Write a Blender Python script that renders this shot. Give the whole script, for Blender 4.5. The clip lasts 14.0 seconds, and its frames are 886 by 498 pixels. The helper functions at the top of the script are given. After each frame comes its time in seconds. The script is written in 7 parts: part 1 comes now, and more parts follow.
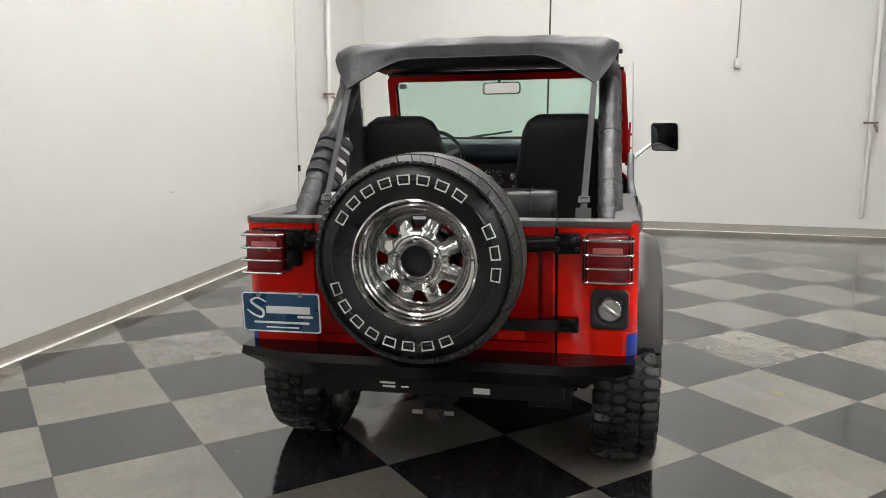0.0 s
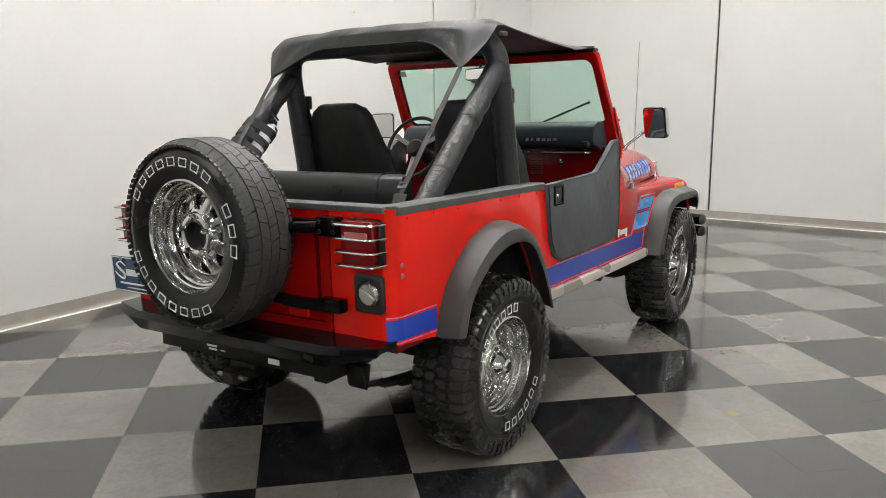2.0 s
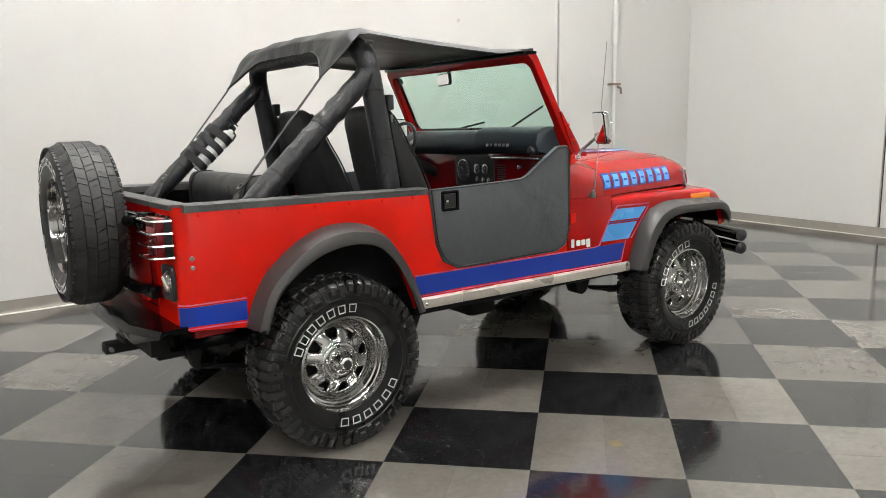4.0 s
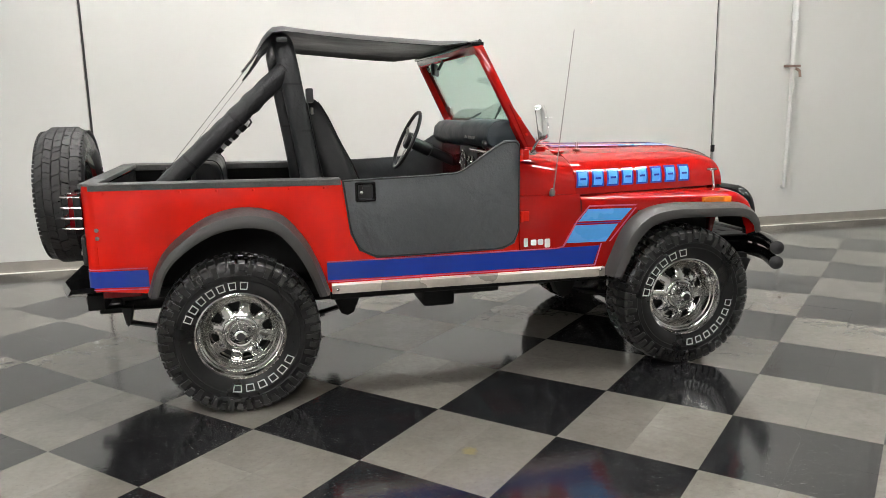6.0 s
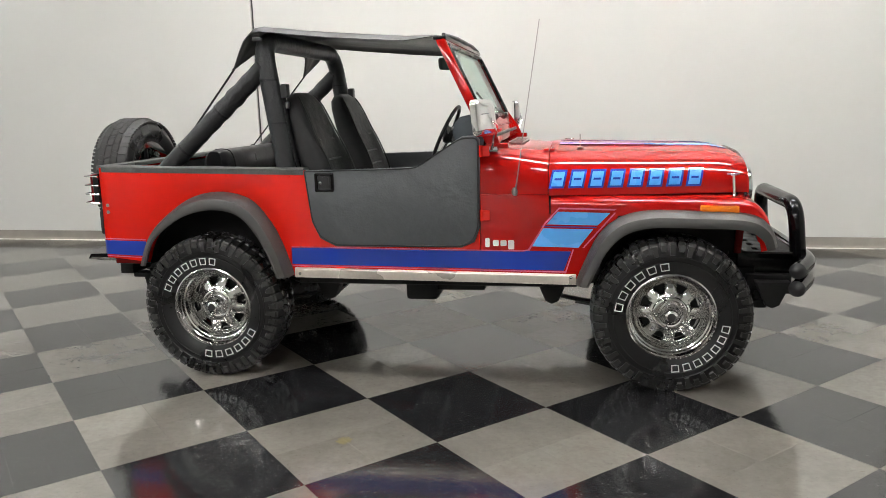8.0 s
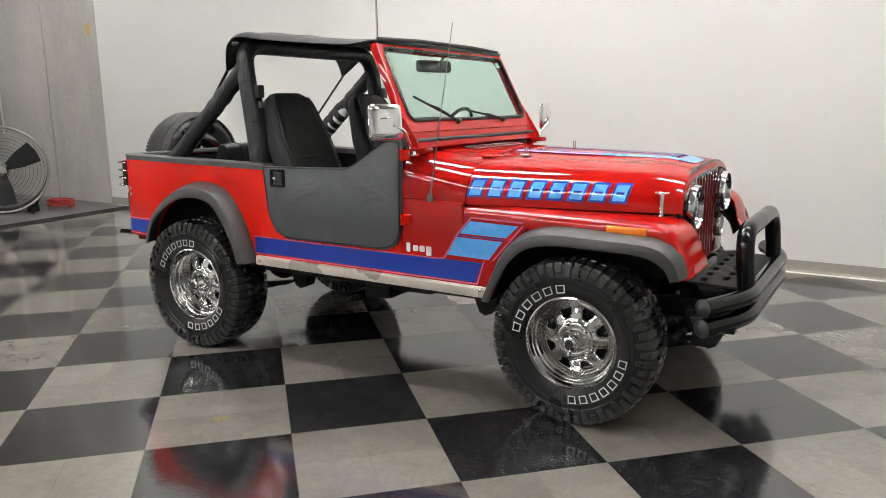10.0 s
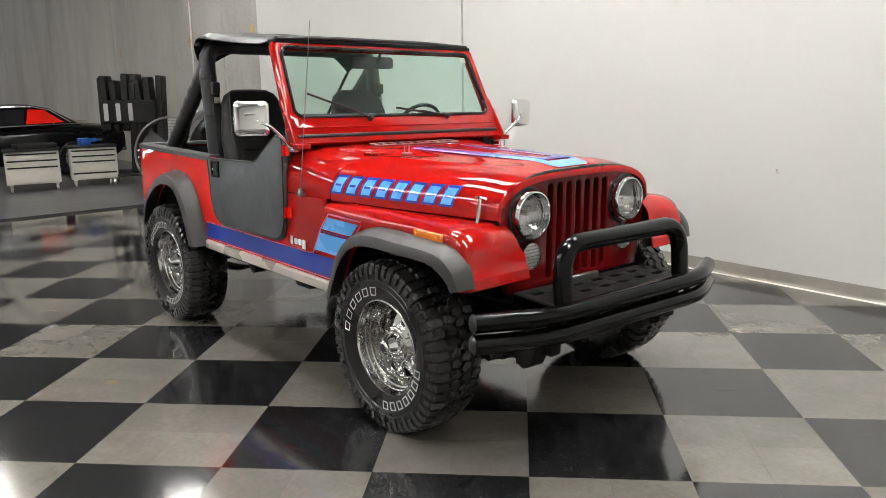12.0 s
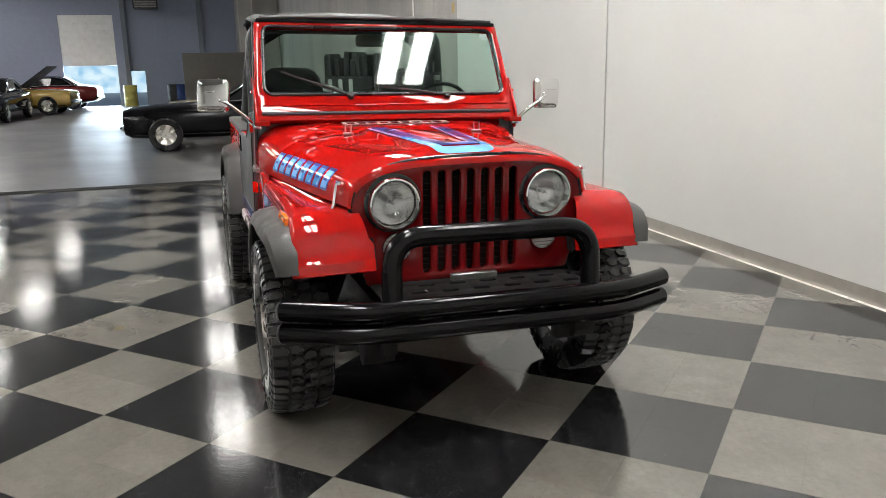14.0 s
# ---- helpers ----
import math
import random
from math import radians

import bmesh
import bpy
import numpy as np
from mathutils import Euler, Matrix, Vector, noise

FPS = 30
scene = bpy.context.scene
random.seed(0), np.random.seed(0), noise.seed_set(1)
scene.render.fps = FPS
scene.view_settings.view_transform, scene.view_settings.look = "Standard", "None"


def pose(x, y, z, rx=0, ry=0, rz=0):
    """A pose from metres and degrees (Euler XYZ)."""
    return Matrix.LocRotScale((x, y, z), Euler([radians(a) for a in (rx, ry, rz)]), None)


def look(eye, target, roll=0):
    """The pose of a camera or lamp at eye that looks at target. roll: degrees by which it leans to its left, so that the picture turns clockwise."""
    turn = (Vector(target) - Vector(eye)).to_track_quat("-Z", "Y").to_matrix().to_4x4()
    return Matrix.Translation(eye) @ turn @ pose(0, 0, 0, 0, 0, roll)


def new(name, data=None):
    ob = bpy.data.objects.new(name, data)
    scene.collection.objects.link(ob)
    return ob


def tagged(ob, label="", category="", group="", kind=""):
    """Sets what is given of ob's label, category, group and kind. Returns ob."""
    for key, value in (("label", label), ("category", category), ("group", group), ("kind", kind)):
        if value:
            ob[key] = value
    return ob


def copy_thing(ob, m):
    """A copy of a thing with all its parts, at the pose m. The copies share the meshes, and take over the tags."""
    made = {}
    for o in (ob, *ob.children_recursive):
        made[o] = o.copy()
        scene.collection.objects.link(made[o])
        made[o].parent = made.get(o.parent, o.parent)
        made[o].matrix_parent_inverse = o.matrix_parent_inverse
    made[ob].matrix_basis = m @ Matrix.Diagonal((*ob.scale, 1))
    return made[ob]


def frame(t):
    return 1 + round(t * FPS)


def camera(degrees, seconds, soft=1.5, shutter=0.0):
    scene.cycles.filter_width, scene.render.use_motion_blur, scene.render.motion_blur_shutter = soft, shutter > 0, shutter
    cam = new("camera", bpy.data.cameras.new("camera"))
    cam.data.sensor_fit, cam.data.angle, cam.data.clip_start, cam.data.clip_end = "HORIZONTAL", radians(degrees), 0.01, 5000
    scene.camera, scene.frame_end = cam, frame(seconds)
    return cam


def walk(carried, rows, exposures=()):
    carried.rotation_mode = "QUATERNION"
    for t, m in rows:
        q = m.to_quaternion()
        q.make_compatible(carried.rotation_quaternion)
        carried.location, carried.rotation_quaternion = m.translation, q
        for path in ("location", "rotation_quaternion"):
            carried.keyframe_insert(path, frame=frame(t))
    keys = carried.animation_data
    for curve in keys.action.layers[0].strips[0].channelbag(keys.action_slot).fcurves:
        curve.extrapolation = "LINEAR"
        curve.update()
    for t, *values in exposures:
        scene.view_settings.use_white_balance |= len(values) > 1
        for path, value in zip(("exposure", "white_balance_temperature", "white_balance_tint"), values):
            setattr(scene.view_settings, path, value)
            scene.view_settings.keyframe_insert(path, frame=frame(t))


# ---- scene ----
cam = camera(58.9, 14.0, soft=0.75)
PATH = [
    (0, (-4.698, -0.069, 1.478), (-2.781, 0.38, 1.13), 0.3),
    (0.5, (-4.534, -0.476, 1.477), (-2.666, 0.14, 1.113), 0.0),
    (1, (-4.407, -0.922, 1.491), (-2.606, -0.134, 1.121), -0.2),
    (1.5, (-4.237, -1.333, 1.491), (-2.52, -0.381, 1.112), -0.2),
    (2, (-4.043, -1.761, 1.474), (-2.428, -0.644, 1.095), -0.5),
    (2.5, (-3.819, -2.149, 1.481), (-2.322, -0.879, 1.103), -0.7),
    (3, (-3.501, -2.485, 1.501), (-2.13, -1.082, 1.11), -0.8),
    (3.5, (-3.163, -2.827, 1.462), (-1.923, -1.304, 1.086), -1.1),
    (3.7, (-3.033, -2.94, 1.454), (-1.837, -1.38, 1.088), -1.2),
    (5.8, (-1.341, -3.833, 1.509), (-0.833, -1.94, 1.106), -1.1),
    (6, (-1.168, -3.873, 1.498), (-0.738, -1.961, 1.098), -1.1),
    (6.5, (-0.718, -3.956, 1.497), (-0.488, -2.009, 1.101), -1.3),
    (7, (-0.278, -3.966, 1.456), (-0.25, -2.005, 1.066), -1.4),
    (7.5, (0.18, -3.94, 1.438), (0.006, -1.986, 1.048), -1.4),
    (8, (0.637, -3.891, 1.463), (0.262, -1.967, 1.065), -1.5),
    (8.2, (0.812, -3.854, 1.456), (0.358, -1.948, 1.056), -1.6),
    (10.3, (2.509, -3.108, 1.482), (1.403, -1.49, 1.081), -0.8),
    (10.5, (2.675, -3.002, 1.482), (1.515, -1.422, 1.081), -0.9),
    (11, (3.036, -2.712, 1.491), (1.753, -1.231, 1.088), -1.0),
    (11.5, (3.356, -2.37, 1.496), (1.956, -1.0, 1.094), -1.0),
    (12, (3.658, -1.997, 1.477), (2.146, -0.754, 1.066), -1.0),
    (12.5, (3.906, -1.623, 1.46), (2.288, -0.525, 1.039), -1.0),
    (13, (4.094, -1.21, 1.474), (2.379, -0.277, 1.039), -1.1),
    (13.5, (4.256, -0.787, 1.471), (2.458, -0.034, 1.023), -1.1),
    (14, (4.339, -0.373, 1.456), (2.478, 0.202, 1.002), -1.1),
]
walk(cam, [(t, look(eye, target, roll)) for t, eye, target, roll in PATH])

# ---------------------------------------------------------------- light
# daylight falling in through the half-raised roller door
day = bpy.data.lights.new("door_daylight", "AREA")
day.shape, day.size, day.size_y = "RECTANGLE", 2.1, 1.7
day.energy, day.color = 420.0, (0.72, 0.88, 1.0)
day_ob = new("door_daylight", day)
day_ob.matrix_basis = pose(-34.15, -4.55, 0.88, 90, 0, -90)
world = bpy.data.worlds.new("world")
world.use_nodes = True
scene.world = world
bg = world.node_tree.nodes["Background"]
sky = world.node_tree.nodes.new("ShaderNodeTexSky")
sky.sky_type, sky.sun_disc = "NISHITA", False
sky.sun_elevation, sky.sun_rotation = radians(40), radians(60)
world.node_tree.links.new(sky.outputs[0], bg.inputs[0])
bg.inputs[1].default_value = 0.1
scene.view_settings.exposure = -0.60

WALL_Y, WALL_X = 3.45, 5.6        # the two painted walls of the studio corner
PAINT_END = -7.11                 # where the white paint stops and raw concrete begins
FAR_X, BACK_Y, CEIL = -34.0, -11.0, 6.0
LAMP_Z = 5.2

# ---------------------------------------------------------------- materials


def material(name, colour, rough=0.5, metal=0.0, coat=0.0, spec=0.5):
    m = bpy.data.materials.new(name)
    m.use_nodes = True
    b = m.node_tree.nodes["Principled BSDF"]
    b.inputs["Base Color"].default_value = (*colour, 1)
    b.inputs["Roughness"].default_value = rough
    b.inputs["Metallic"].default_value = metal
    b.inputs["Coat Weight"].default_value = coat
    b.inputs["Coat Roughness"].default_value = 0.04
    b.inputs["Specular IOR Level"].default_value = spec
    return m


def node(m, kind, **values):
    n = m.node_tree.nodes.new(kind)
    for k, v in values.items():
        n.inputs[k.replace("_", " ")].default_value = v
    return n


def coords(m, scale=(1, 1, 1), which="Object"):
    tc = node(m, "ShaderNodeTexCoord")
    mp = node(m, "ShaderNodeMapping")
    mp.inputs["Scale"].default_value = scale
    m.node_tree.links.new(tc.outputs[which], mp.inputs[0])
    return mp.outputs[0]


def noise_of(m, vec, scale, detail=4.0, rough=0.55):
    n = node(m, "ShaderNodeTexNoise", Scale=scale, Detail=detail, Roughness=rough)
    m.node_tree.links.new(vec, n.inputs["Vector"])
    return n.outputs["Fac"]


def ramp(m, fac, stops):
    r = node(m, "ShaderNodeValToRGB")
    m.node_tree.links.new(fac, r.inputs[0])
    el = r.color_ramp.elements
    while len(el) < len(stops):
        el.new(0.5)
    for e, (p, c) in zip(el, stops):
        e.position, e.color = p, (*c, 1) if len(c) == 3 else c
    return r.outputs[0]


def grey(v):
    return (v, v, v)


def mixed(m, fac, a, b, kind="MIX"):
    n = node(m, "ShaderNodeMix")
    n.data_type, n.blend_type = "RGBA", kind
    for sock, v in ((n.inputs[0], fac), (n.inputs[6], a), (n.inputs[7], b)):
        if isinstance(v, (int, float)):
            sock.default_value = v
        elif isinstance(v, tuple):
            sock.default_value = (*v, 1)
        else:
            m.node_tree.links.new(v, sock)
    return n.outputs[2]


def bump(m, height, strength=0.2, distance=0.01):
    b = node(m, "ShaderNodeBump", Strength=strength, Distance=distance)
    m.node_tree.links.new(height, b.inputs["Height"])
    m.node_tree.links.new(b.outputs[0], m.node_tree.nodes["Principled BSDF"].inputs["Normal"])


def put(m, socket, out):
    m.node_tree.links.new(out, m.node_tree.nodes["Principled BSDF"].inputs[socket])


def worn(name, colour, rough=0.5, metal=0.0, coat=0.0, grain=60.0, amount=0.12, relief=0.15, spread=0.12, spec=0.5):
    """A surface with grain, blotches and slightly uneven gloss."""
    m = material(name, colour, rough, metal, coat, spec)
    v = coords(m)
    fine, wide = noise_of(m, v, grain, 5), noise_of(m, v, grain / 14, 3)
    lo = tuple(max(0, c * (1 - amount)) for c in colour)
    hi = tuple(min(1, c * (1 + amount)) for c in colour)
    put(m, "Base Color", mixed(m, 0.5, ramp(m, fine, [(0.3, lo), (0.7, hi)]), ramp(m, wide, [(0.3, lo), (0.7, hi)])))
    put(m, "Roughness", ramp(m, wide, [(0.25, grey(max(0, rough - spread))), (0.75, grey(min(1, rough + spread)))]))
    if relief:
        bump(m, fine, relief, 0.004)
    return m


def paint(name, colour):
    """Car paint: clear gloss with faint dust and orange peel."""
    m = material(name, colour, 0.45, 0.0, 0.8, 0.0)
    v = coords(m)
    dust = noise_of(m, v, 3.0, 7, 0.6)
    put(m, "Base Color", mixed(m, ramp(m, dust, [(0.5, grey(0)), (0.9, grey(0.05))]), colour, tuple(0.85 * c + 0.03 for c in colour)))
    put(m, "Coat Roughness", ramp(m, dust, [(0.3, grey(0.012)), (0.8, grey(0.045))]))
    bump(m, noise_of(m, v, 26, 2), 0.02, 0.002)
    return m


def creased(m, fine, wide, stretch=(1, 1, 1), strength=0.5, depth=0.02):
    """Soft folds and puckers of stretched vinyl over the grain."""
    v = coords(m, stretch)
    n = node(m, "ShaderNodeTexNoise", Scale=wide, Detail=3.0, Roughness=0.5, Distortion=0.8)
    m.node_tree.links.new(v, n.inputs["Vector"])
    bump(m, mixed(m, 0.10, n.outputs["Fac"], noise_of(m, coords(m), fine, 4)), strength, depth)
    return m


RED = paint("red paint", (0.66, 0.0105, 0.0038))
# same red paint, darkened for hood, cowl, fenders, windshield and tailgate in less light
SHADED_RED = paint("shaded red paint", (0.345, 0.0052, 0.0038))
# body red again, darkest: shade of grille, dash and inner panels in the colour
DEEP_SHADE_RED = paint("deep shaded red paint", (0.115, 0.0022, 0.0032))
NAVY = worn("blue stripe vinyl", (0.004, 0.034, 0.31), 0.32, coat=0.9, amount=0.0, relief=0.0, spread=0.04, spec=0.2)
SKY_BLUE = worn("light blue vinyl", (0.085, 0.37, 0.84), 0.3, coat=0.9, amount=0.05, relief=0.0)
PINK = worn("pale pin stripe vinyl", (0.60, 0.11, 0.22), 0.3, coat=0.3, relief=0.0)
WHITE_VINYL = worn("white vinyl", (0.82, 0.82, 0.80), 0.35, relief=0.0)
RUBBER = worn("tyre rubber", (0.0075, 0.0075, 0.0078), 0.30, grain=90, amount=0.25, relief=0.06, spec=0.38)
TREAD = worn("mud tread rubber", (0.0165, 0.0161, 0.0154), 0.29, grain=80, amount=0.35, relief=0.12, spec=0.65)
TREAD_WORN = worn("worn grey tyre rubber", (0.019, 0.0187, 0.018), 0.6, grain=70, amount=0.25, relief=0.35)
TYRE_WHITE = worn("white tyre lettering", (0.72, 0.72, 0.70), 0.6, amount=0.1, relief=0.1)
FLARE = worn("grey textured plastic", (0.036, 0.035, 0.033), 0.45, grain=220, amount=0.2, relief=0.35)
CAP = worn("speckled grey coating", (0.058, 0.058, 0.056), 0.6, grain=260, amount=0.7, relief=0.5)
BLACK = worn("black painted steel", (0.003, 0.003, 0.0035), 0.16, grain=80, amount=0.3, relief=0.04, spec=0.22)
CHASSIS = worn("black chassis steel", (0.0035, 0.0035, 0.0035), 0.6, grain=40, amount=0.4, relief=0.3, spec=0.3)
PLASTIC = worn("black plastic", (0.014, 0.014, 0.015), 0.45, grain=120, amount=0.2, relief=0.1)
PAD = worn("charcoal padded vinyl", (0.0155, 0.0162, 0.018), 0.45, grain=34, amount=0.2, relief=0.7)
CANVAS = worn("black vinyl canvas", (0.0105, 0.0109, 0.0122), 0.44, grain=30, amount=0.18, relief=0.5, spec=0.36)
DOOR_SKIN = worn("grey vinyl door skin", (0.064, 0.069, 0.074), 0.5, grain=30, amount=0.12, relief=0.45)
creased(DOOR_SKIN, 90, 3.6, (1, 1, 1), 0.45, 0.03)
creased(CANVAS, 120, 7, (1, 1.6, 1), 0.26, 0.018)
creased(PAD, 140, 22, (1, 1, 1), 0.5, 0.016)
SEAT = worn("black seat cloth", (0.0095, 0.0095, 0.0102), 0.6, grain=300, amount=0.3, relief=0.3, spec=0.4)
SEAT_VINYL = worn("black seat vinyl", (0.007, 0.007, 0.008), 0.36, grain=110, amount=0.25, relief=0.2, spec=0.4)
CARPET = worn("black carpet", (0.004, 0.004, 0.004), 0.95, grain=400, amount=0.4, relief=0.8, spec=0.2)
DASH = worn("dark slate dash pad", (0.020, 0.030, 0.038), 0.5, grain=150, amount=0.15, relief=0.2)
ALU = worn("brushed aluminium", (0.66, 0.64, 0.60), 0.30, 1.0, grain=50, amount=0.1, relief=0.05)
ROCKER = worn("pale satin trim", (0.60, 0.55, 0.49), 0.32, 0.45, grain=50, amount=0.12, relief=0.05)
STEEL = worn("dull steel", (0.30, 0.29, 0.28), 0.4, 1.0, grain=60, amount=0.2, relief=0.1)
PINK_LENS = worn("pink lens", (0.42, 0.12, 0.12), 0.15, coat=0.5, grain=70, amount=0.15, relief=0.2)
AMBER = material("amber lens", (0.85, 0.20, 0.01), 0.15, coat=0.6)
RED_LENS = worn("red lens", (0.15, 0.002, 0.004), 0.2, coat=0.3, grain=80, amount=0.2, relief=0.2)
CLEAR_LENS = worn("pale lens", (0.62, 0.62, 0.60), 0.12, coat=0.8, grain=70, amount=0.15, relief=0.2)
EXT_WHITE = worn("white enamel", (0.78, 0.78, 0.78), 0.25, relief=0.0)
PLATE_BLUE = worn("blue plate enamel", (0.010, 0.055, 0.12), 0.3, relief=0.0)
STRAP = worn("grey webbing", (0.036, 0.036, 0.038), 0.8, grain=200, relief=0.4)

CHROME = material("chrome", (0.80, 0.80, 0.80), 0.07, 1.0)
put(CHROME, "Roughness", ramp(CHROME, noise_of(CHROME, coords(CHROME), 22, 5), [(0.3, grey(0.04)), (0.8, grey(0.16))]))
RIM_CHROME = material("wheel chrome", (0.58, 0.575, 0.56), 0.1, 1.0)
put(RIM_CHROME, "Roughness", ramp(RIM_CHROME, noise_of(RIM_CHROME, coords(RIM_CHROME), 18, 6, 0.7), [(0.3, grey(0.09)), (0.75, grey(0.20))]))
REFLECTOR = worn("silver reflector", (0.86, 0.86, 0.86), 0.15, 1.0, grain=45, amount=0.06, relief=0.6)
MIRROR = material("mirror glass", (0.88, 0.88, 0.88), 0.015, 1.0)

GLASS = bpy.data.materials.new("tinted glass")
GLASS.use_nodes = True
_t = GLASS.node_tree
_t.nodes.clear()
_o, _mx = _t.nodes.new("ShaderNodeOutputMaterial"), _t.nodes.new("ShaderNodeMixShader")
_tr, _gl, _lw = _t.nodes.new("ShaderNodeBsdfTransparent"), _t.nodes.new("ShaderNodeBsdfGlossy"), _t.nodes.new("ShaderNodeLayerWeight")
_fr = _t.nodes.new("ShaderNodeValToRGB")
_fr.color_ramp.elements[0].position, _fr.color_ramp.elements[0].color = 0.25, (0.035, 0.035, 0.035, 1)
_fr.color_ramp.elements[1].position, _fr.color_ramp.elements[1].color = 1.0, (0.55, 0.55, 0.55, 1)
_fr.color_ramp.elements.new(0.65).color = (0.085, 0.085, 0.085, 1)
_tr.inputs[0].default_value = (0.82, 0.94, 0.89, 1)
_gl.inputs[1].default_value = 0.02
_t.links.new(_lw.outputs["Facing"], _fr.inputs[0])
_t.links.new(_fr.outputs[0], _mx.inputs[0])
_t.links.new(_tr.outputs[0], _mx.inputs[1])
_t.links.new(_gl.outputs[0], _mx.inputs[2])
_t.links.new(_mx.outputs[0], _o.inputs[0])

LENS_GLASS = bpy.data.materials.new("clear lens glass")
LENS_GLASS.use_nodes = True
_b = LENS_GLASS.node_tree.nodes["Principled BSDF"]
_b.inputs["Transmission Weight"].default_value = 1.0
_b.inputs["Roughness"].default_value = 0.03
_b.inputs["IOR"].default_value = 1.35
bump(LENS_GLASS, noise_of(LENS_GLASS, coords(LENS_GLASS, (1, 1, 0.2)), 60, 1), 0.35, 0.004)


def glow(name, colour, strength):
    m = bpy.data.materials.new(name)
    m.use_nodes = True
    b = m.node_tree.nodes["Principled BSDF"]
    b.inputs["Emission Color"].default_value = (*colour, 1)
    b.inputs["Emission Strength"].default_value = strength
    return m


# painted concrete: broad roller marks, scuffs, faint dirt
WALL = material("white wall paint", (0.78, 0.765, 0.73), 0.55)
_v = coords(WALL, which="Object")
_w, _f = noise_of(WALL, _v, 0.55, 6, 0.6), noise_of(WALL, _v, 14, 4)
_c = mixed(WALL, ramp(WALL, _w, [(0.3, grey(0)), (0.75, grey(1))]), (0.573, 0.574, 0.549), (0.545, 0.544, 0.520))
_s = noise_of(WALL, coords(WALL, (1.0, 1.0, 3.0)), 2.6, 8, 0.7)
put(WALL, "Base Color", mixed(WALL, ramp(WALL, _s, [(0.62, grey(0)), (0.8, grey(0.35))]), _c, (0.52, 0.505, 0.475)))
put(WALL, "Roughness", ramp(WALL, _w, [(0.3, grey(0.42)), (0.7, grey(0.6))]))
bump(WALL, _f, 0.12, 0.004)

CONCRETE_WALL = material("raw concrete wall", (0.25, 0.235, 0.21), 0.8)
_v = coords(CONCRETE_WALL, (1, 1, 0.25))
_w, _f = noise_of(CONCRETE_WALL, _v, 0.9, 8, 0.65), noise_of(CONCRETE_WALL, coords(CONCRETE_WALL), 30, 5)
_c = ramp(CONCRETE_WALL, _w, [(0.25, (0.26, 0.247, 0.226)), (0.5, (0.385, 0.366, 0.335)), (0.8, (0.50, 0.475, 0.435))])
put(CONCRETE_WALL, "Base Color", mixed(CONCRETE_WALL, 0.18, _c, ramp(CONCRETE_WALL, _f, [(0.3, grey(0.18)), (0.7, grey(0.44))])))
bump(CONCRETE_WALL, _f, 0.3, 0.006)

FAR_WALL = worn("dark blue grey wall", (0.28, 0.31, 0.40), 0.8, grain=6, amount=0.08, relief=0.2)
CEILING = worn("grey roof deck", (0.34, 0.34, 0.33), 0.8, grain=4, amount=0.12, relief=0.0)
BASE = worn("taupe vinyl baseboard", (0.20, 0.185, 0.16), 0.5, grain=12, amount=0.15, relief=0.05)

CAULK = worn("pale caulk", (0.55, 0.53, 0.48), 0.3, grain=14, amount=0.3, relief=0.1)

SLAB = material("polished concrete floor", (0.2, 0.19, 0.17), 0.2)
_v = coords(SLAB)
_w, _f = noise_of(SLAB, _v, 0.5, 8, 0.65), noise_of(SLAB, _v, 25, 5)
put(SLAB, "Base Color", ramp(SLAB, _w, [(0.3, (0.055, 0.055, 0.056)), (0.7, (0.105, 0.104, 0.103))]))
put(SLAB, "Roughness", ramp(SLAB, _w, [(0.3, grey(0.26)), (0.7, grey(0.42))]))
bump(SLAB, _w, 0.1, 0.02)


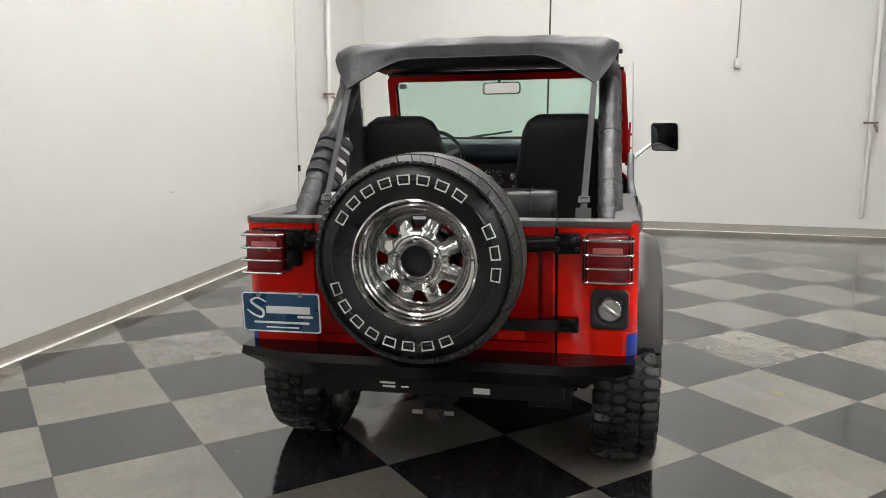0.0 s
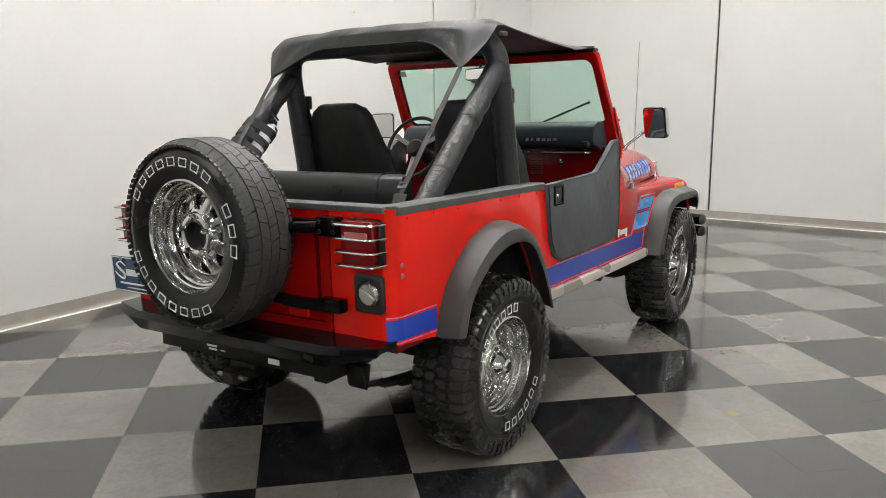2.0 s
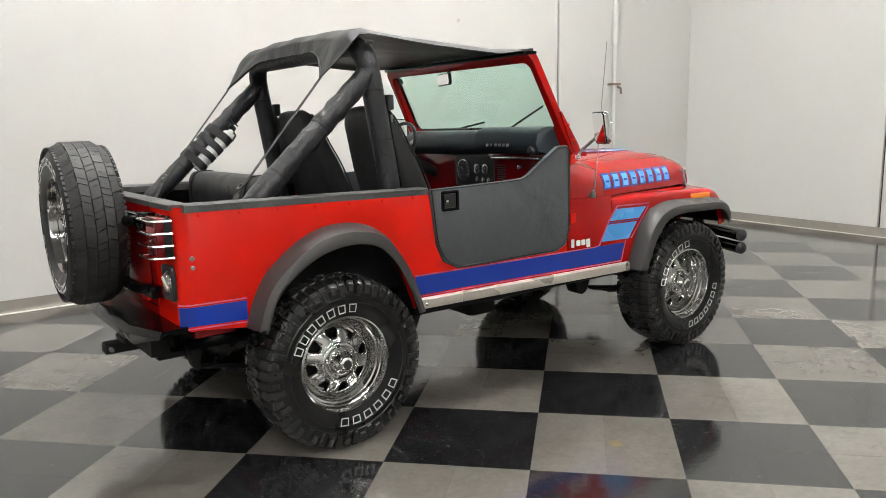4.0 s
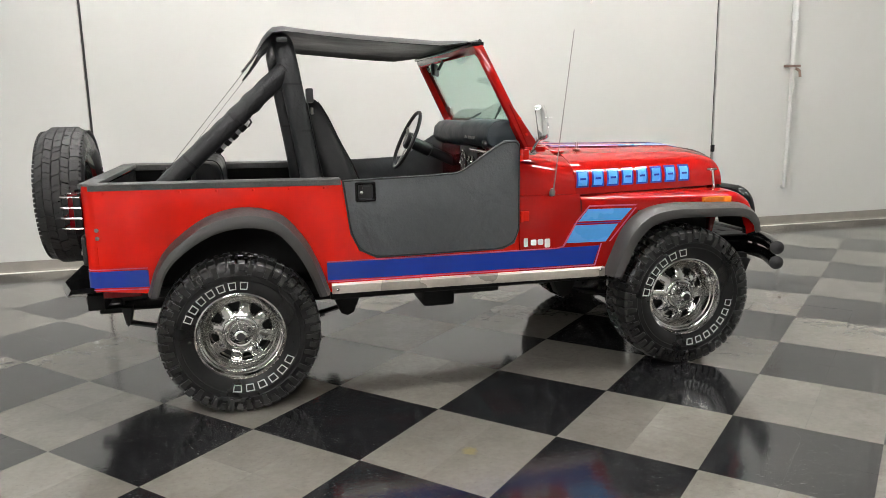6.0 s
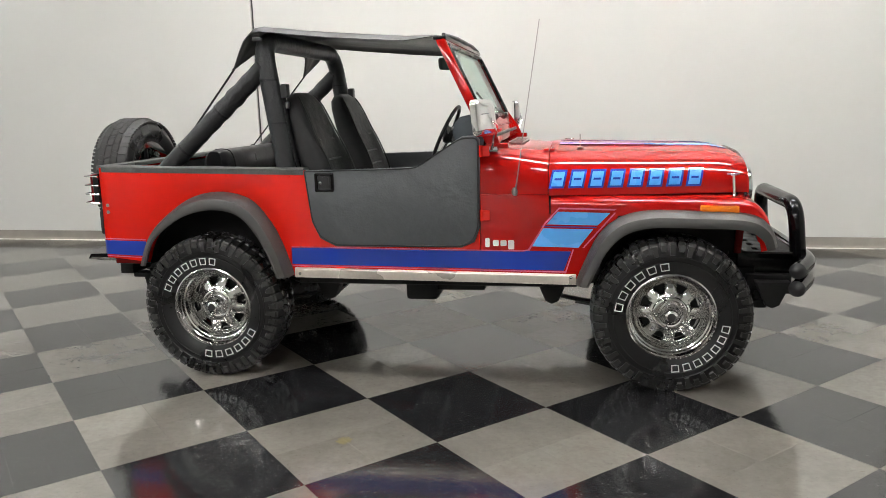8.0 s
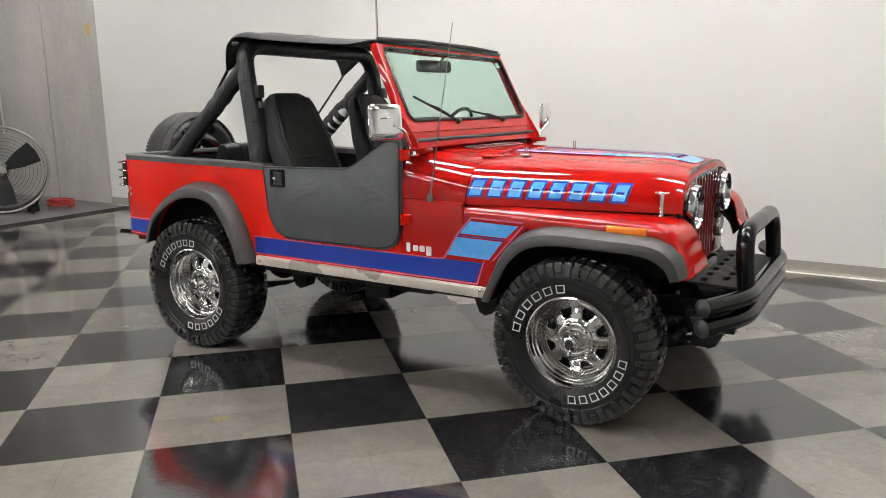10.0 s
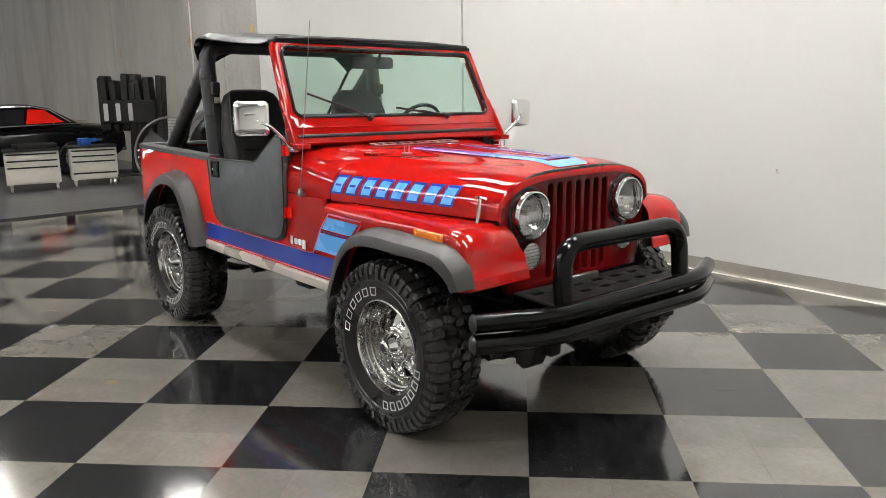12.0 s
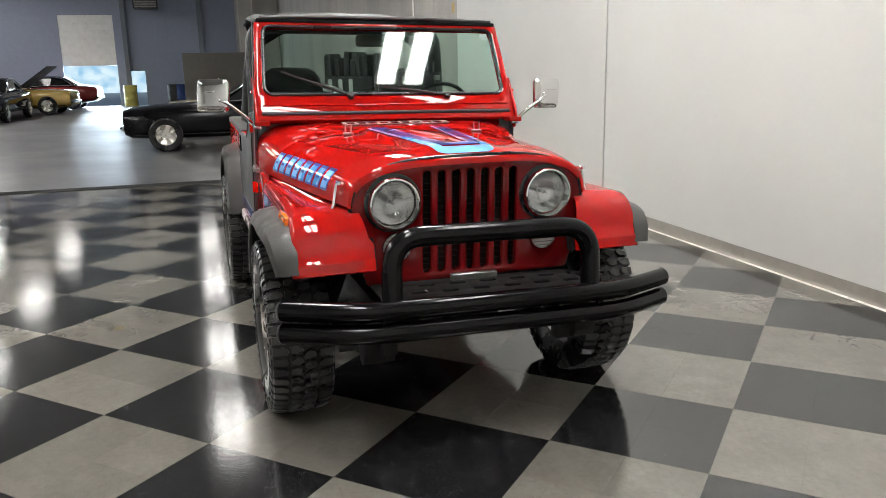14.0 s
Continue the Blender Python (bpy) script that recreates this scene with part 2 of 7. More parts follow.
def tile_material(name, base, light, dark, flecks, marks, gloss, chips, stains=()):
    """Vinyl composition tile: chips, marbling, scrapes, stains and wax with slow waves."""
    m = material(name, base, gloss, spec=0.5)
    m.node_tree.nodes["Principled BSDF"].inputs["IOR"].default_value = 1.8
    geo = node(m, "ShaderNodeNewGeometry")
    v = geo.outputs["Position"]
    info = node(m, "ShaderNodeObjectInfo")

    def stretched(turn, scale):
        mp = node(m, "ShaderNodeMapping")
        mp.inputs["Rotation"].default_value = (0, 0, radians(turn))
        mp.inputs["Scale"].default_value = scale
        m.node_tree.links.new(v, mp.inputs[0])
        return mp.outputs[0]
    marble = noise_of(m, v, 7, 8, 0.7)
    mottle = noise_of(m, v, 38, 5, 0.6)
    c = ramp(m, marble, [(0.28, dark), (0.5, base), (0.78, light)])
    c = mixed(m, 0.4, c, ramp(m, mottle, [(0.3, dark), (0.55, base), (0.8, light)]))
    # small long chips pressed into the vinyl, thicker in some places
    for turn, seed in ((45, 0.0), (-20, 3.7)):
        chip = node(m, "ShaderNodeTexVoronoi", Scale=78.0, Randomness=1.0)
        m.node_tree.links.new(stretched(turn + seed, (0.5, 1.6, 1)), chip.inputs["Vector"])
        near = ramp(m, chip.outputs["Distance"], [(0.10, grey(1)), (0.17, grey(0))])
        some = ramp(m, noise_of(m, stretched(turn * 2 + seed, (1, 1, 1)), 26 + seed, 3, 0.7), [(0.47, grey(0)), (0.60, grey(chips))])
        c = mixed(m, mixed(m, 1.0, near, some, "MULTIPLY"), c, flecks)
    # short scrapes in clusters
    scrape = ramp(m, noise_of(m, stretched(20, (3.2, 11, 1)), 3.0, 10, 0.78), [(0.57, grey(0)), (0.67, grey(1))])
    where = ramp(m, noise_of(m, v, 1.6, 5, 0.6), [(0.46, grey(0)), (0.62, grey(0.85))])
    c = mixed(m, mixed(m, 1.0, scrape, where, "MULTIPLY"), c, marks)
    soil = noise_of(m, v, 1.1, 9, 0.72)
    c = mixed(m, ramp(m, soil, [(0.46, grey(0)), (0.72, grey(0.7))]), c, tuple(0.66 * a for a in base))
    for x, y, r, tint, much in stains:
        gap = node(m, "ShaderNodeVectorMath")
        gap.operation = "DISTANCE"
        gap.inputs[1].default_value = (x, y, 0)
        m.node_tree.links.new(v, gap.inputs[0])
        edge = node(m, "ShaderNodeMath")
        edge.operation = "MULTIPLY_ADD"
        m.node_tree.links.new(noise_of(m, v, 26, 5, 0.7), edge.inputs[0])
        edge.inputs[1].default_value = 0.06
        m.node_tree.links.new(gap.outputs["Value"], edge.inputs[2])
        c = mixed(m, ramp(m, edge.outputs[0], [(r * 0.8 + 0.03, grey(much)), (r * 1.2 + 0.03, grey(0))]), c, tint)
    vary = node(m, "ShaderNodeHueSaturation")
    m.node_tree.links.new(c, vary.inputs["Color"])
    m.node_tree.links.new(ramp(m, info.outputs["Random"], [(0.0, grey(0.90)), (1.0, grey(1.08))]), vary.inputs["Value"])
    put(m, "Base Color", vary.outputs[0])
    haze = noise_of(m, v, 2.3, 8, 0.72)
    rub = noise_of(m, stretched(-35, (1.5, 14, 1)), 2.0, 6, 0.7)
    g = mixed(m, 0.45, ramp(m, haze, [(0.3, grey(gloss)), (0.60, grey(gloss + 0.025)), (0.8, grey(gloss + 0.10))]), ramp(m, rub, [(0.4, grey(gloss)), (0.75, grey(gloss + 0.06))]))
    put(m, "Roughness", g)
    wave = mixed(m, 0.28, noise_of(m, v, 5.0, 3, 0.5), noise_of(m, v, 48, 4, 0.6))
    bump(m, wave, 0.085, 0.010)
    return m


TILE_DARK = tile_material("charcoal vinyl tile", (0.012, 0.012, 0.013), (0.019, 0.019, 0.020), (0.008, 0.008, 0.009), (0.30, 0.30, 0.285), (0.10, 0.10, 0.098), 0.085, 1.0)
TILE_LIGHT = tile_material("warm grey vinyl tile", (0.154, 0.144, 0.125), (0.185, 0.174, 0.152), (0.116, 0.107, 0.092), (0.05, 0.044, 0.036), (0.075, 0.062, 0.045), 0.08, 0.7,
                           [(-0.40, -0.90, 0.030, (0.24, 0.19, 0.05), 0.5)])

# ---------------------------------------------------------------- mesh tools


def box(bm, x0, x1, y0, y1, z0, z1, bevel=0.0, seg=1):
    v = [bm.verts.new((x, y, z)) for x in (x0, x1) for y in (y0, y1) for z in (z0, z1)]
    f = [bm.faces.new([v[i] for i in q]) for q in ((0, 1, 3, 2), (4, 6, 7, 5), (0, 4, 5, 1), (2, 3, 7, 6), (0, 2, 6, 4), (1, 5, 7, 3))]
    if bevel:
        edges = {e for q in f for e in q.edges}
        bmesh.ops.bevel(bm, geom=list(edges), offset=bevel, segments=seg, profile=0.6, affect="EDGES")
    return bm


def loft(bm, rings, closed=True, caps=True):
    """Skin a row of rings with equal numbers of points."""
    vs = [[bm.verts.new(p) for p in r] for r in rings]
    n = len(rings[0])
    for a, b in zip(vs, vs[1:]):
        for i in range(n if closed else n - 1):
            j = (i + 1) % n
            bm.faces.new((a[i], a[j], b[j], b[i]))
    if caps and closed:
        bm.faces.new(list(reversed(vs[0])))
        bm.faces.new(vs[-1])
    return vs


def sheet(bm, rings, thick=0.0):
    """An open skin over rows of points, thickened inwards."""
    vs = loft(bm, rings, closed=False, caps=False)
    if thick:
        faces = {f for row in vs for v in row for f in v.link_faces}
        bmesh.ops.recalc_face_normals(bm, faces=list(faces))
        bmesh.ops.solidify(bm, geom=list(faces), thickness=thick)
    return vs


def tube(bm, path, radius, n=12, closed=False, flat=1.0):
    """A round bar along a path; radius may be a list."""
    p = [Vector(q) for q in path]
    r = radius if isinstance(radius, (list, tuple)) else [radius] * len(p)
    rings, side = [], None
    for i, q in enumerate(p):
        a = p[i - 1] if i or closed else q
        b = p[(i + 1) % len(p)] if i < len(p) - 1 or closed else q
        d = (b - a).normalized()
        if side is None:
            side = d.cross(Vector((0, 0, 1)) if abs(d.z) < 0.9 else Vector((1, 0, 0))).normalized()
        else:
            side = (side - d * side.dot(d)).normalized()
        up = side.cross(d)
        rings.append([q + r[i] * (math.cos(k) * side + flat * math.sin(k) * up) for k in (2 * math.pi * j / n for j in range(n))])
    if closed:
        rings.append(rings[0])
        loft(bm, rings, caps=False)
        bmesh.ops.remove_doubles(bm, verts=bm.verts, dist=1e-5)
    else:
        loft(bm, rings)
    return bm


def arc_path(points, radius, steps=5):
    """A polyline with its inner corners rounded."""
    p = [Vector(q) for q in points]
    out = [p[0]]
    for a, b, c in zip(p, p[1:], p[2:]):
        u, w = (a - b), (c - b)
        k = min(radius, u.length * 0.49, w.length * 0.49)
        s, e = b + u.normalized() * k, b + w.normalized() * k
        for i in range(steps + 1):
            t = i / steps
            out.append((1 - t) ** 2 * s + 2 * t * (1 - t) * b + t * t * e)
    out.append(p[-1])
    return out


def lathe(bm, profile, n=32, m=None, start=0.0, sweep=2 * math.pi):
    """Turn (radius, height) pairs round the local z axis, then move by m."""
    full = abs(sweep - 2 * math.pi) < 1e-6
    rings = []
    for j in range(n if full else n + 1):
        a = start + sweep * j / n
        rings.append([Vector((r * math.cos(a), r * math.sin(a), h)) for r, h in profile])
    if full:
        rings.append(rings[0])
    vs = [[bm.verts.new((m @ q) if m else q) for q in r] for r in (rings[:-1] if full else rings)]
    if full:
        vs.append(vs[0])
    for a, b in zip(vs, vs[1:]):
        for i in range(len(profile) - 1):
            if (a[i].co - b[i].co).length < 1e-7:
                bm.faces.new((a[i], a[i + 1], b[i + 1])) if (a[i + 1].co - b[i + 1].co).length > 1e-7 else None
            elif (a[i + 1].co - b[i + 1].co).length < 1e-7:
                bm.faces.new((a[i], a[i + 1], b[i]))
            else:
                bm.faces.new((a[i], a[i + 1], b[i + 1], b[i]))
    return bm


def plate(bm, outer, holes, to3d, thick, bevel=0.0):
    """A flat plate with holes: loops of 2d points, placed by to3d(u, v, w)."""
    loops = []
    for ring in [outer] + list(holes):
        vs = [bm.verts.new(to3d(u, v, 0)) for u, v in ring]
        loops.append([bm.edges.new((a, b)) for a, b in zip(vs, vs[1:] + vs[:1])])
    made = bmesh.ops.triangle_fill(bm, edges=[e for l in loops for e in l], use_beauty=True, use_dissolve=False)
    faces = [g for g in made["geom"] if isinstance(g, bmesh.types.BMFace)]
    ext = bmesh.ops.extrude_face_region(bm, geom=faces)
    d = Vector(to3d(0, 0, thick)) - Vector(to3d(0, 0, 0))
    vs = [g for g in ext["geom"] if isinstance(g, bmesh.types.BMVert)]
    bmesh.ops.translate(bm, verts=vs, vec=d)
    bmesh.ops.recalc_face_normals(bm, faces=bm.faces)
    if bevel:
        es = [e for e in bm.edges if len(e.link_faces) == 2 and e.calc_face_angle(0) > 1.2]
        bmesh.ops.bevel(bm, geom=es, offset=bevel, segments=2, profile=0.5, affect="EDGES")
    return bm


def round_rect(x0, x1, y0, y1, r, n=5):
    out = []
    for cx, cy, a in ((x1 - r, y1 - r, 0), (x0 + r, y1 - r, 90), (x0 + r, y0 + r, 180), (x1 - r, y0 + r, 270)):
        for i in range(n + 1):
            k = radians(a + 90 * i / n)
            out.append((cx + r * math.cos(k), cy + r * math.sin(k)))
    return out


def smooth_path(pts, steps=6):
    """Catmull-Rom through points of any dimension."""
    p = [Vector(q) for q in pts]
    p = [2 * p[0] - p[1]] + p + [2 * p[-1] - p[-2]]
    out = []
    for a, b, c, d in zip(p, p[1:], p[2:], p[3:]):
        for i in range(steps):
            t = i / steps
            out.append(0.5 * (2 * b + (c - a) * t + (2 * a - 5 * b + 4 * c - d) * t * t + (3 * b - a - 3 * c + d) * t ** 3))
    out.append(p[-2])
    return out


def as_object(name, bm, mat, parent=None, label="", sharp=40):
    bmesh.ops.recalc_face_normals(bm, faces=bm.faces)
    for f in bm.faces:
        f.smooth = True
    for e in bm.edges:
        e.smooth = len(e.link_faces) == 2 and e.calc_face_angle(0) < radians(sharp)
    me = bpy.data.meshes.new(name)
    bm.to_mesh(me)
    bm.free()
    me.materials.append(mat)
    ob = new(name, me)
    if parent:
        ob.parent = parent
    if label:
        tagged(ob, label)
    return ob


def part(name, bm, mat, parent, label="", m=None, sharp=40):
    if m:
        bm.transform(m)
    return as_object(name, bm, mat, parent, label, sharp)


def thing(name, label, category, m=Matrix(), group=""):
    ob = new(name)
    ob.empty_display_size = 0.1
    ob.matrix_basis = m
    return tagged(ob, label, category, group)


def B():
    return bmesh.new()


def hexbolt(bm, m, r=0.012, h=0.012):
    lathe(bm, [(0, h), (r * 0.8, h), (r, h * 0.7), (r, 0)], 6, m)


# ---------------------------------------------------------------- the hall


def structure(name, bm, mat, label, sharp=40):
    return tagged(as_object(name, bm, mat, None, "", sharp), label, kind="structure")


GROOVE = 0.024


def panels(stops, near, far_, name, mat, label, along_x):
    """Wall panels with open joints between them, one object each."""
    for a, b in zip(stops, stops[1:]):
        bm = B()
        g0 = 0 if a == stops[0] else GROOVE / 2
        g1 = 0 if b == stops[-1] else GROOVE / 2
        if along_x:
            box(bm, a + g0, b - g1, near, far_, 0, CEIL, 0.003)
        else:
            box(bm, near, far_, a + g0, b - g1, 0, CEIL, 0.003)
        structure(name, bm, mat, label)


panels((PAINT_END, -2.60, 3.345, WALL_X + 0.2), WALL_Y, WALL_Y + 0.2, "wall_north", WALL, "white painted concrete wall with scuffs and panel joints", True)
panels((BACK_Y, -6.0, 0.97, WALL_Y), WALL_X, WALL_X + 0.2, "wall_east", WALL, "white painted concrete wall with panel joints", False)
panels((FAR_X, -24.0, -18.5, -13.6, -8.3, PAINT_END), WALL_Y + 0.004, WALL_Y + 0.2, "wall_north_raw", CONCRETE_WALL, "bare grey concrete wall with stains", True)
bm = B()
box(bm, FAR_X, WALL_X, BACK_Y - 0.2, BACK_Y, 0, CEIL)
structure("wall_south", bm, WALL, "plain white painted concrete wall")
# far wall with a half-raised roller door and a side door
DY0, DY1, DH, DOPEN = -5.65, -3.45, 3.9, 1.75
SY0, SY1, SH = -2.97, -2.32, 1.5
bm = B()
plate(bm, [(BACK_Y - 0.2, 0), (DY0, 0), (DY0, DH), (DY1, DH), (DY1, 0), (SY0, 0), (SY0, SH), (SY1, SH), (SY1, 0), (WALL_Y + 0.2, 0), (WALL_Y + 0.2, CEIL), (BACK_Y - 0.2, CEIL)],
      [], lambda u, v, w: (FAR_X - w, u, v), 0.2)
structure("wall_west", bm, FAR_WALL, "dark blue-grey warehouse wall with door openings")
bm = B()
for k in range(8):
    z = DOPEN + 0.3 * k
    box(bm, FAR_X - 0.12, FAR_X - 0.07, DY0 - 0.05, DY1 + 0.05, z, z + 0.299, 0.006)
structure("roller_door", bm, WHITE_VINYL, "half-raised white sectional roller door")
bm = B()
box(bm, FAR_X, WALL_X, BACK_Y, WALL_Y, CEIL, CEIL + 0.15)
structure("ceiling", bm, CEILING, "grey metal roof deck")
bm = B()
box(bm, -90, FAR_X - 0.2, -60, 60, -0.2, -0.02)
structure("yard", bm, worn("sunlit paving", (0.4, 0.4, 0.4), 0.8, grain=3), "pale sunlit yard outside the roller door")
bm = B()
box(bm, -60, -59, -40, 40, -0.02, 9)
# emissive board: the outdoor brightness and haze are put into its glow
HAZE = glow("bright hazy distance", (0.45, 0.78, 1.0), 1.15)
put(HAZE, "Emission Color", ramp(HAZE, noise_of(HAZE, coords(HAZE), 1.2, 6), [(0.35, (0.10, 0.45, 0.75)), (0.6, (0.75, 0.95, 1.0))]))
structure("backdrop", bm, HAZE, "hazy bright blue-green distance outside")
bm = B()
plate(bm, [(FAR_X - 0.1, BACK_Y), (-6.5, BACK_Y), (-6.5, WALL_Y), (FAR_X - 0.1, WALL_Y)], [], lambda u, v, w: (u, v, w - 0.1), 0.1)
structure("floor_slab", bm, SLAB, "polished grey concrete floor")
bm = B()
box(bm, -6.72, -6.48, BACK_Y, WALL_Y - 0.02, 0.001, 0.006, 0.002)
structure("floor_threshold", bm, worn("dark rubber strip", (0.012, 0.012, 0.012), 0.9, spec=0.2), "dark transition strip between tiles and concrete")

# panel joints: dark sealant beads set in the walls
SEAL = worn("dark joint sealant", (0.035, 0.034, 0.033), 0.7, grain=20)


def joint(x, y, along_x, mat):
    """Sealant deep in an open joint."""
    bm = B()
    if along_x:
        box(bm, x - 0.03, x + 0.03, y + 0.026, y + 0.06, 0, CEIL)
    else:
        box(bm, x + 0.026, x + 0.06, y - 0.03, y + 0.03, 0, CEIL)
    return structure("trim", bm, mat, "dark sealant in a wall panel joint")


for x in (-2.60, 3.345, -8.3, -13.6, -18.5, -24.0):
    joint(x, WALL_Y, True, SEAL)
for y in (0.97, -6.0):
    joint(WALL_X, y, False, SEAL)
# a painted conduit on the bare concrete
bm = B()
tube(bm, [(-9.5, WALL_Y - 0.012, 0.9), (-9.5, WALL_Y - 0.012, CEIL)], 0.014, 8)
structure("conduit", bm, WALL, "thin pale conduit on the concrete wall")


def baseboard(points, name):
    """Coved strip along a wall: rows of section points."""
    sec = [(0.0, 0.097), (0.006, 0.097), (0.008, 0.090), (0.009, 0.03), (0.016, 0.012), (0.03, 0.002), (0.0, 0.002)]
    bm = B()
    rings = []
    for (x, y), (nx, ny) in points:
        rings.append([(x + nx * d, y + ny * d, z) for d, z in sec])
    loft(bm, rings)
    structure(name, bm, BASE, "taupe vinyl cove baseboard")
    # a smeared line of old wax and caulk where the strip meets the tiles
    bm = B()
    rings = []
    for (x, y), (nx, ny) in points:
        rings.append([(x + nx * d, y + ny * d, z) for d, z in ((0.027, 0.0005), (0.027, 0.006), (0.040, 0.0035), (0.047, 0.0005))])
    loft(bm, rings)
    return structure("trim", bm, CAULK, "pale caulk line along the foot of the baseboard")


baseboard([((PAINT_END, WALL_Y), (0, -1)), ((WALL_X, WALL_Y), (-1, -1)), ((WALL_X, BACK_Y), (-1, 0))], "baseboard")

# ceiling lights: two high-bay rows, two tube banks per fixture, plus unseen fill fixtures
TUBE = glow("white fluorescent tubes", (1.0, 0.978, 0.948), 62.0)
# strength lowered to balance the wall brightness; every tube glows
CORNER_TUBE = glow("part-strength fluorescent tubes", (1.0, 0.978, 0.948), 47.0)
# strength cut so the hall lights reflect only faintly in the floor
DIMMED_TUBE = glow("dimmed fluorescent tubes", (1.0, 0.97, 0.93), 10.5)


def high_bay(x, y, tubes, label):
    lamp = thing("ceiling_light", label, "ceiling light", pose(x, y, LAMP_Z), "rows of high-bay ceiling lights")
    bm = B()
    prof = [(-0.34, -0.04), (-0.34, 0.02), (-0.22, 0.07), (0.22, 0.07), (0.34, 0.02), (0.34, -0.04), (0.325, -0.04), (0.20, 0.045), (0.02, -0.02), (-0.02, -0.02), (-0.20, 0.045), (-0.325, -0.04)]
    loft(bm, [[(s * 1.2, u, v) for u, v in prof] for s in (-1, 1)])
    part("housing", bm, EXT_WHITE, lamp, "white folded steel housing")
    for s in (-1, 1):
        bm = B()
        for k in (-0.09, -0.045, 0, 0.045, 0.09):
            tube(bm, [(-1.15, 0.17 * s + k, -0.03), (1.15, 0.17 * s + k, -0.03)], 0.021, 6)
        part("tube_bank", bm, tubes, lamp, "bank of glowing fluorescent tubes")
        bm = B()
        tube(bm, [(0.9 * s, 0, 0.07), (0.9 * s, 0, CEIL - LAMP_Z - 0.02)], 0.006, 6)
        part("cable", bm, STEEL, lamp)
    return lamp


# the one at y -8.6 is unseen fill, added to brighten the car's side
MAIN_AND_FILL_LAMPS = [(3.2, -0.2), (-0.7, -0.2), (-1.5, 1.7), (0.2, -5.4), (-3.0, -5.4), (-6.2, -5.4), (-2.4, -8.6)]
# first is unseen, added to brighten the walls; second matches the windshield reflection
CORNER_LAMPS = [(-6.9, 2.0), (1.95, 2.2)]
HALL_LAMPS = [(x, y) for y in (-0.2, -5.4) for x in (-10.2, -14.8, -21.0, -28.0)]
# unseen fill row, added to brighten the hall and its concrete wall
MAIN_AND_FILL_LAMPS += [(x, -7.8) for x in (-10.5, -15.0, -19.5, -24.0)] + [(-30.0, -8.6)]
for spots, tubes, label in ((MAIN_AND_FILL_LAMPS, TUBE, "white high-bay fluorescent ceiling and fill light, switched on"), (CORNER_LAMPS, CORNER_TUBE, "high-bay fluorescent ceiling and fill light at part strength"), (HALL_LAMPS, DIMMED_TUBE, "dimmer high-bay fluorescent ceiling light, switched on")):
    first_lamp = high_bay(*spots[0], tubes, label)
    for x, y in spots[1:]:
        copy_thing(first_lamp, pose(x, y, LAMP_Z))

# ---------------------------------------------------------------- floor tiles (joined far ones and near single ones come last)

# ---------------------------------------------------------------- the vehicle
CAR = thing("off_road_vehicle", "red open-top four-wheel-drive with black soft top, blue stripes and chunky tyres", "car", pose(0, 0.622, 0, 0, 0, 1.05))
BODY = pose(0, 0, 0, -1.2, 0, 0)          # the body leans a little to its left on its springs
HW = 0.728                                # half width of the tub
RX, FX, AZ = -1.342, 0.995, 0.372         # axles


FRONT_STEEL = ("front_bumper", "hoop", "bracket", "end_cap", "tie_plate", "gravel_pan", "serial_tag")


def bpart(name, bm, mat, label="", parent=None, sharp=40):
    # the nose stands level: the lean fades out forward of the cowl
    if name not in FRONT_STEEL:
        for v in bm.verts:
            v.co.z += 0.0212 * (v.co.y + 0.33) * max(0.0, min(1.0, (v.co.x - 0.45) / 0.85))
    return part(name, bm, mat, parent or CAR, label, BODY, sharp)


# wheel-arch lines (x, z): where the flare meets the body, and its lip
REAR_OUT = [(-1.745, 0.575), (-1.70, 0.70), (-1.63, 0.80), (-1.47, 0.915), (-1.30, 0.955), (-1.13, 0.918), (-1.02, 0.80), (-0.955, 0.67), (-0.905, 0.52)]
REAR_IN = [(-1.69, 0.575), (-1.65, 0.68), (-1.585, 0.755), (-1.45, 0.84), (-1.30, 0.872), (-1.16, 0.845), (-1.07, 0.75), (-1.01, 0.64), (-0.965, 0.52)]
FRONT_OUT = [(0.54, 0.50), (0.585, 0.61), (0.65, 0.74), (0.745, 0.825), (0.88, 0.862), (1.10, 0.862), (1.34, 0.850), (1.438, 0.79), (1.472, 0.700)]
FRONT_IN = [(0.605, 0.50), (0.645, 0.59), (0.70, 0.69), (0.785, 0.765), (0.91, 0.795), (1.10, 0.795), (1.30, 0.788), (1.385, 0.744), (1.415, 0.688)]

# ---- tub
TOP_R, TOP_F = 1.085, 1.062
arch = [(a.lerp(b, 0.4).x, a.lerp(b, 0.4).y) for a, b in zip(smooth_path(REAR_OUT, 4), smooth_path(REAR_IN, 4))]
side = ([(-1.945, 0.60)] + arch + [(-0.92, 0.515), (0.073, 0.505), (0.071, 0.82)]
        + [(0.065, 0.78), (0.045, 0.715), (-0.02, 0.685), (-0.66, 0.685), (-0.74, 0.715), (-0.79, 0.79), (-0.825, TOP_F), (-1.945, TOP_R)])
front_side = [(0.0755, 0.505), (0.56, 0.50), (0.60, 0.56), (0.66, 0.70), (0.74, 0.79), (0.74, 0.838), (0.415, 0.838), (0.41, 0.934), (0.0755, 0.938)]
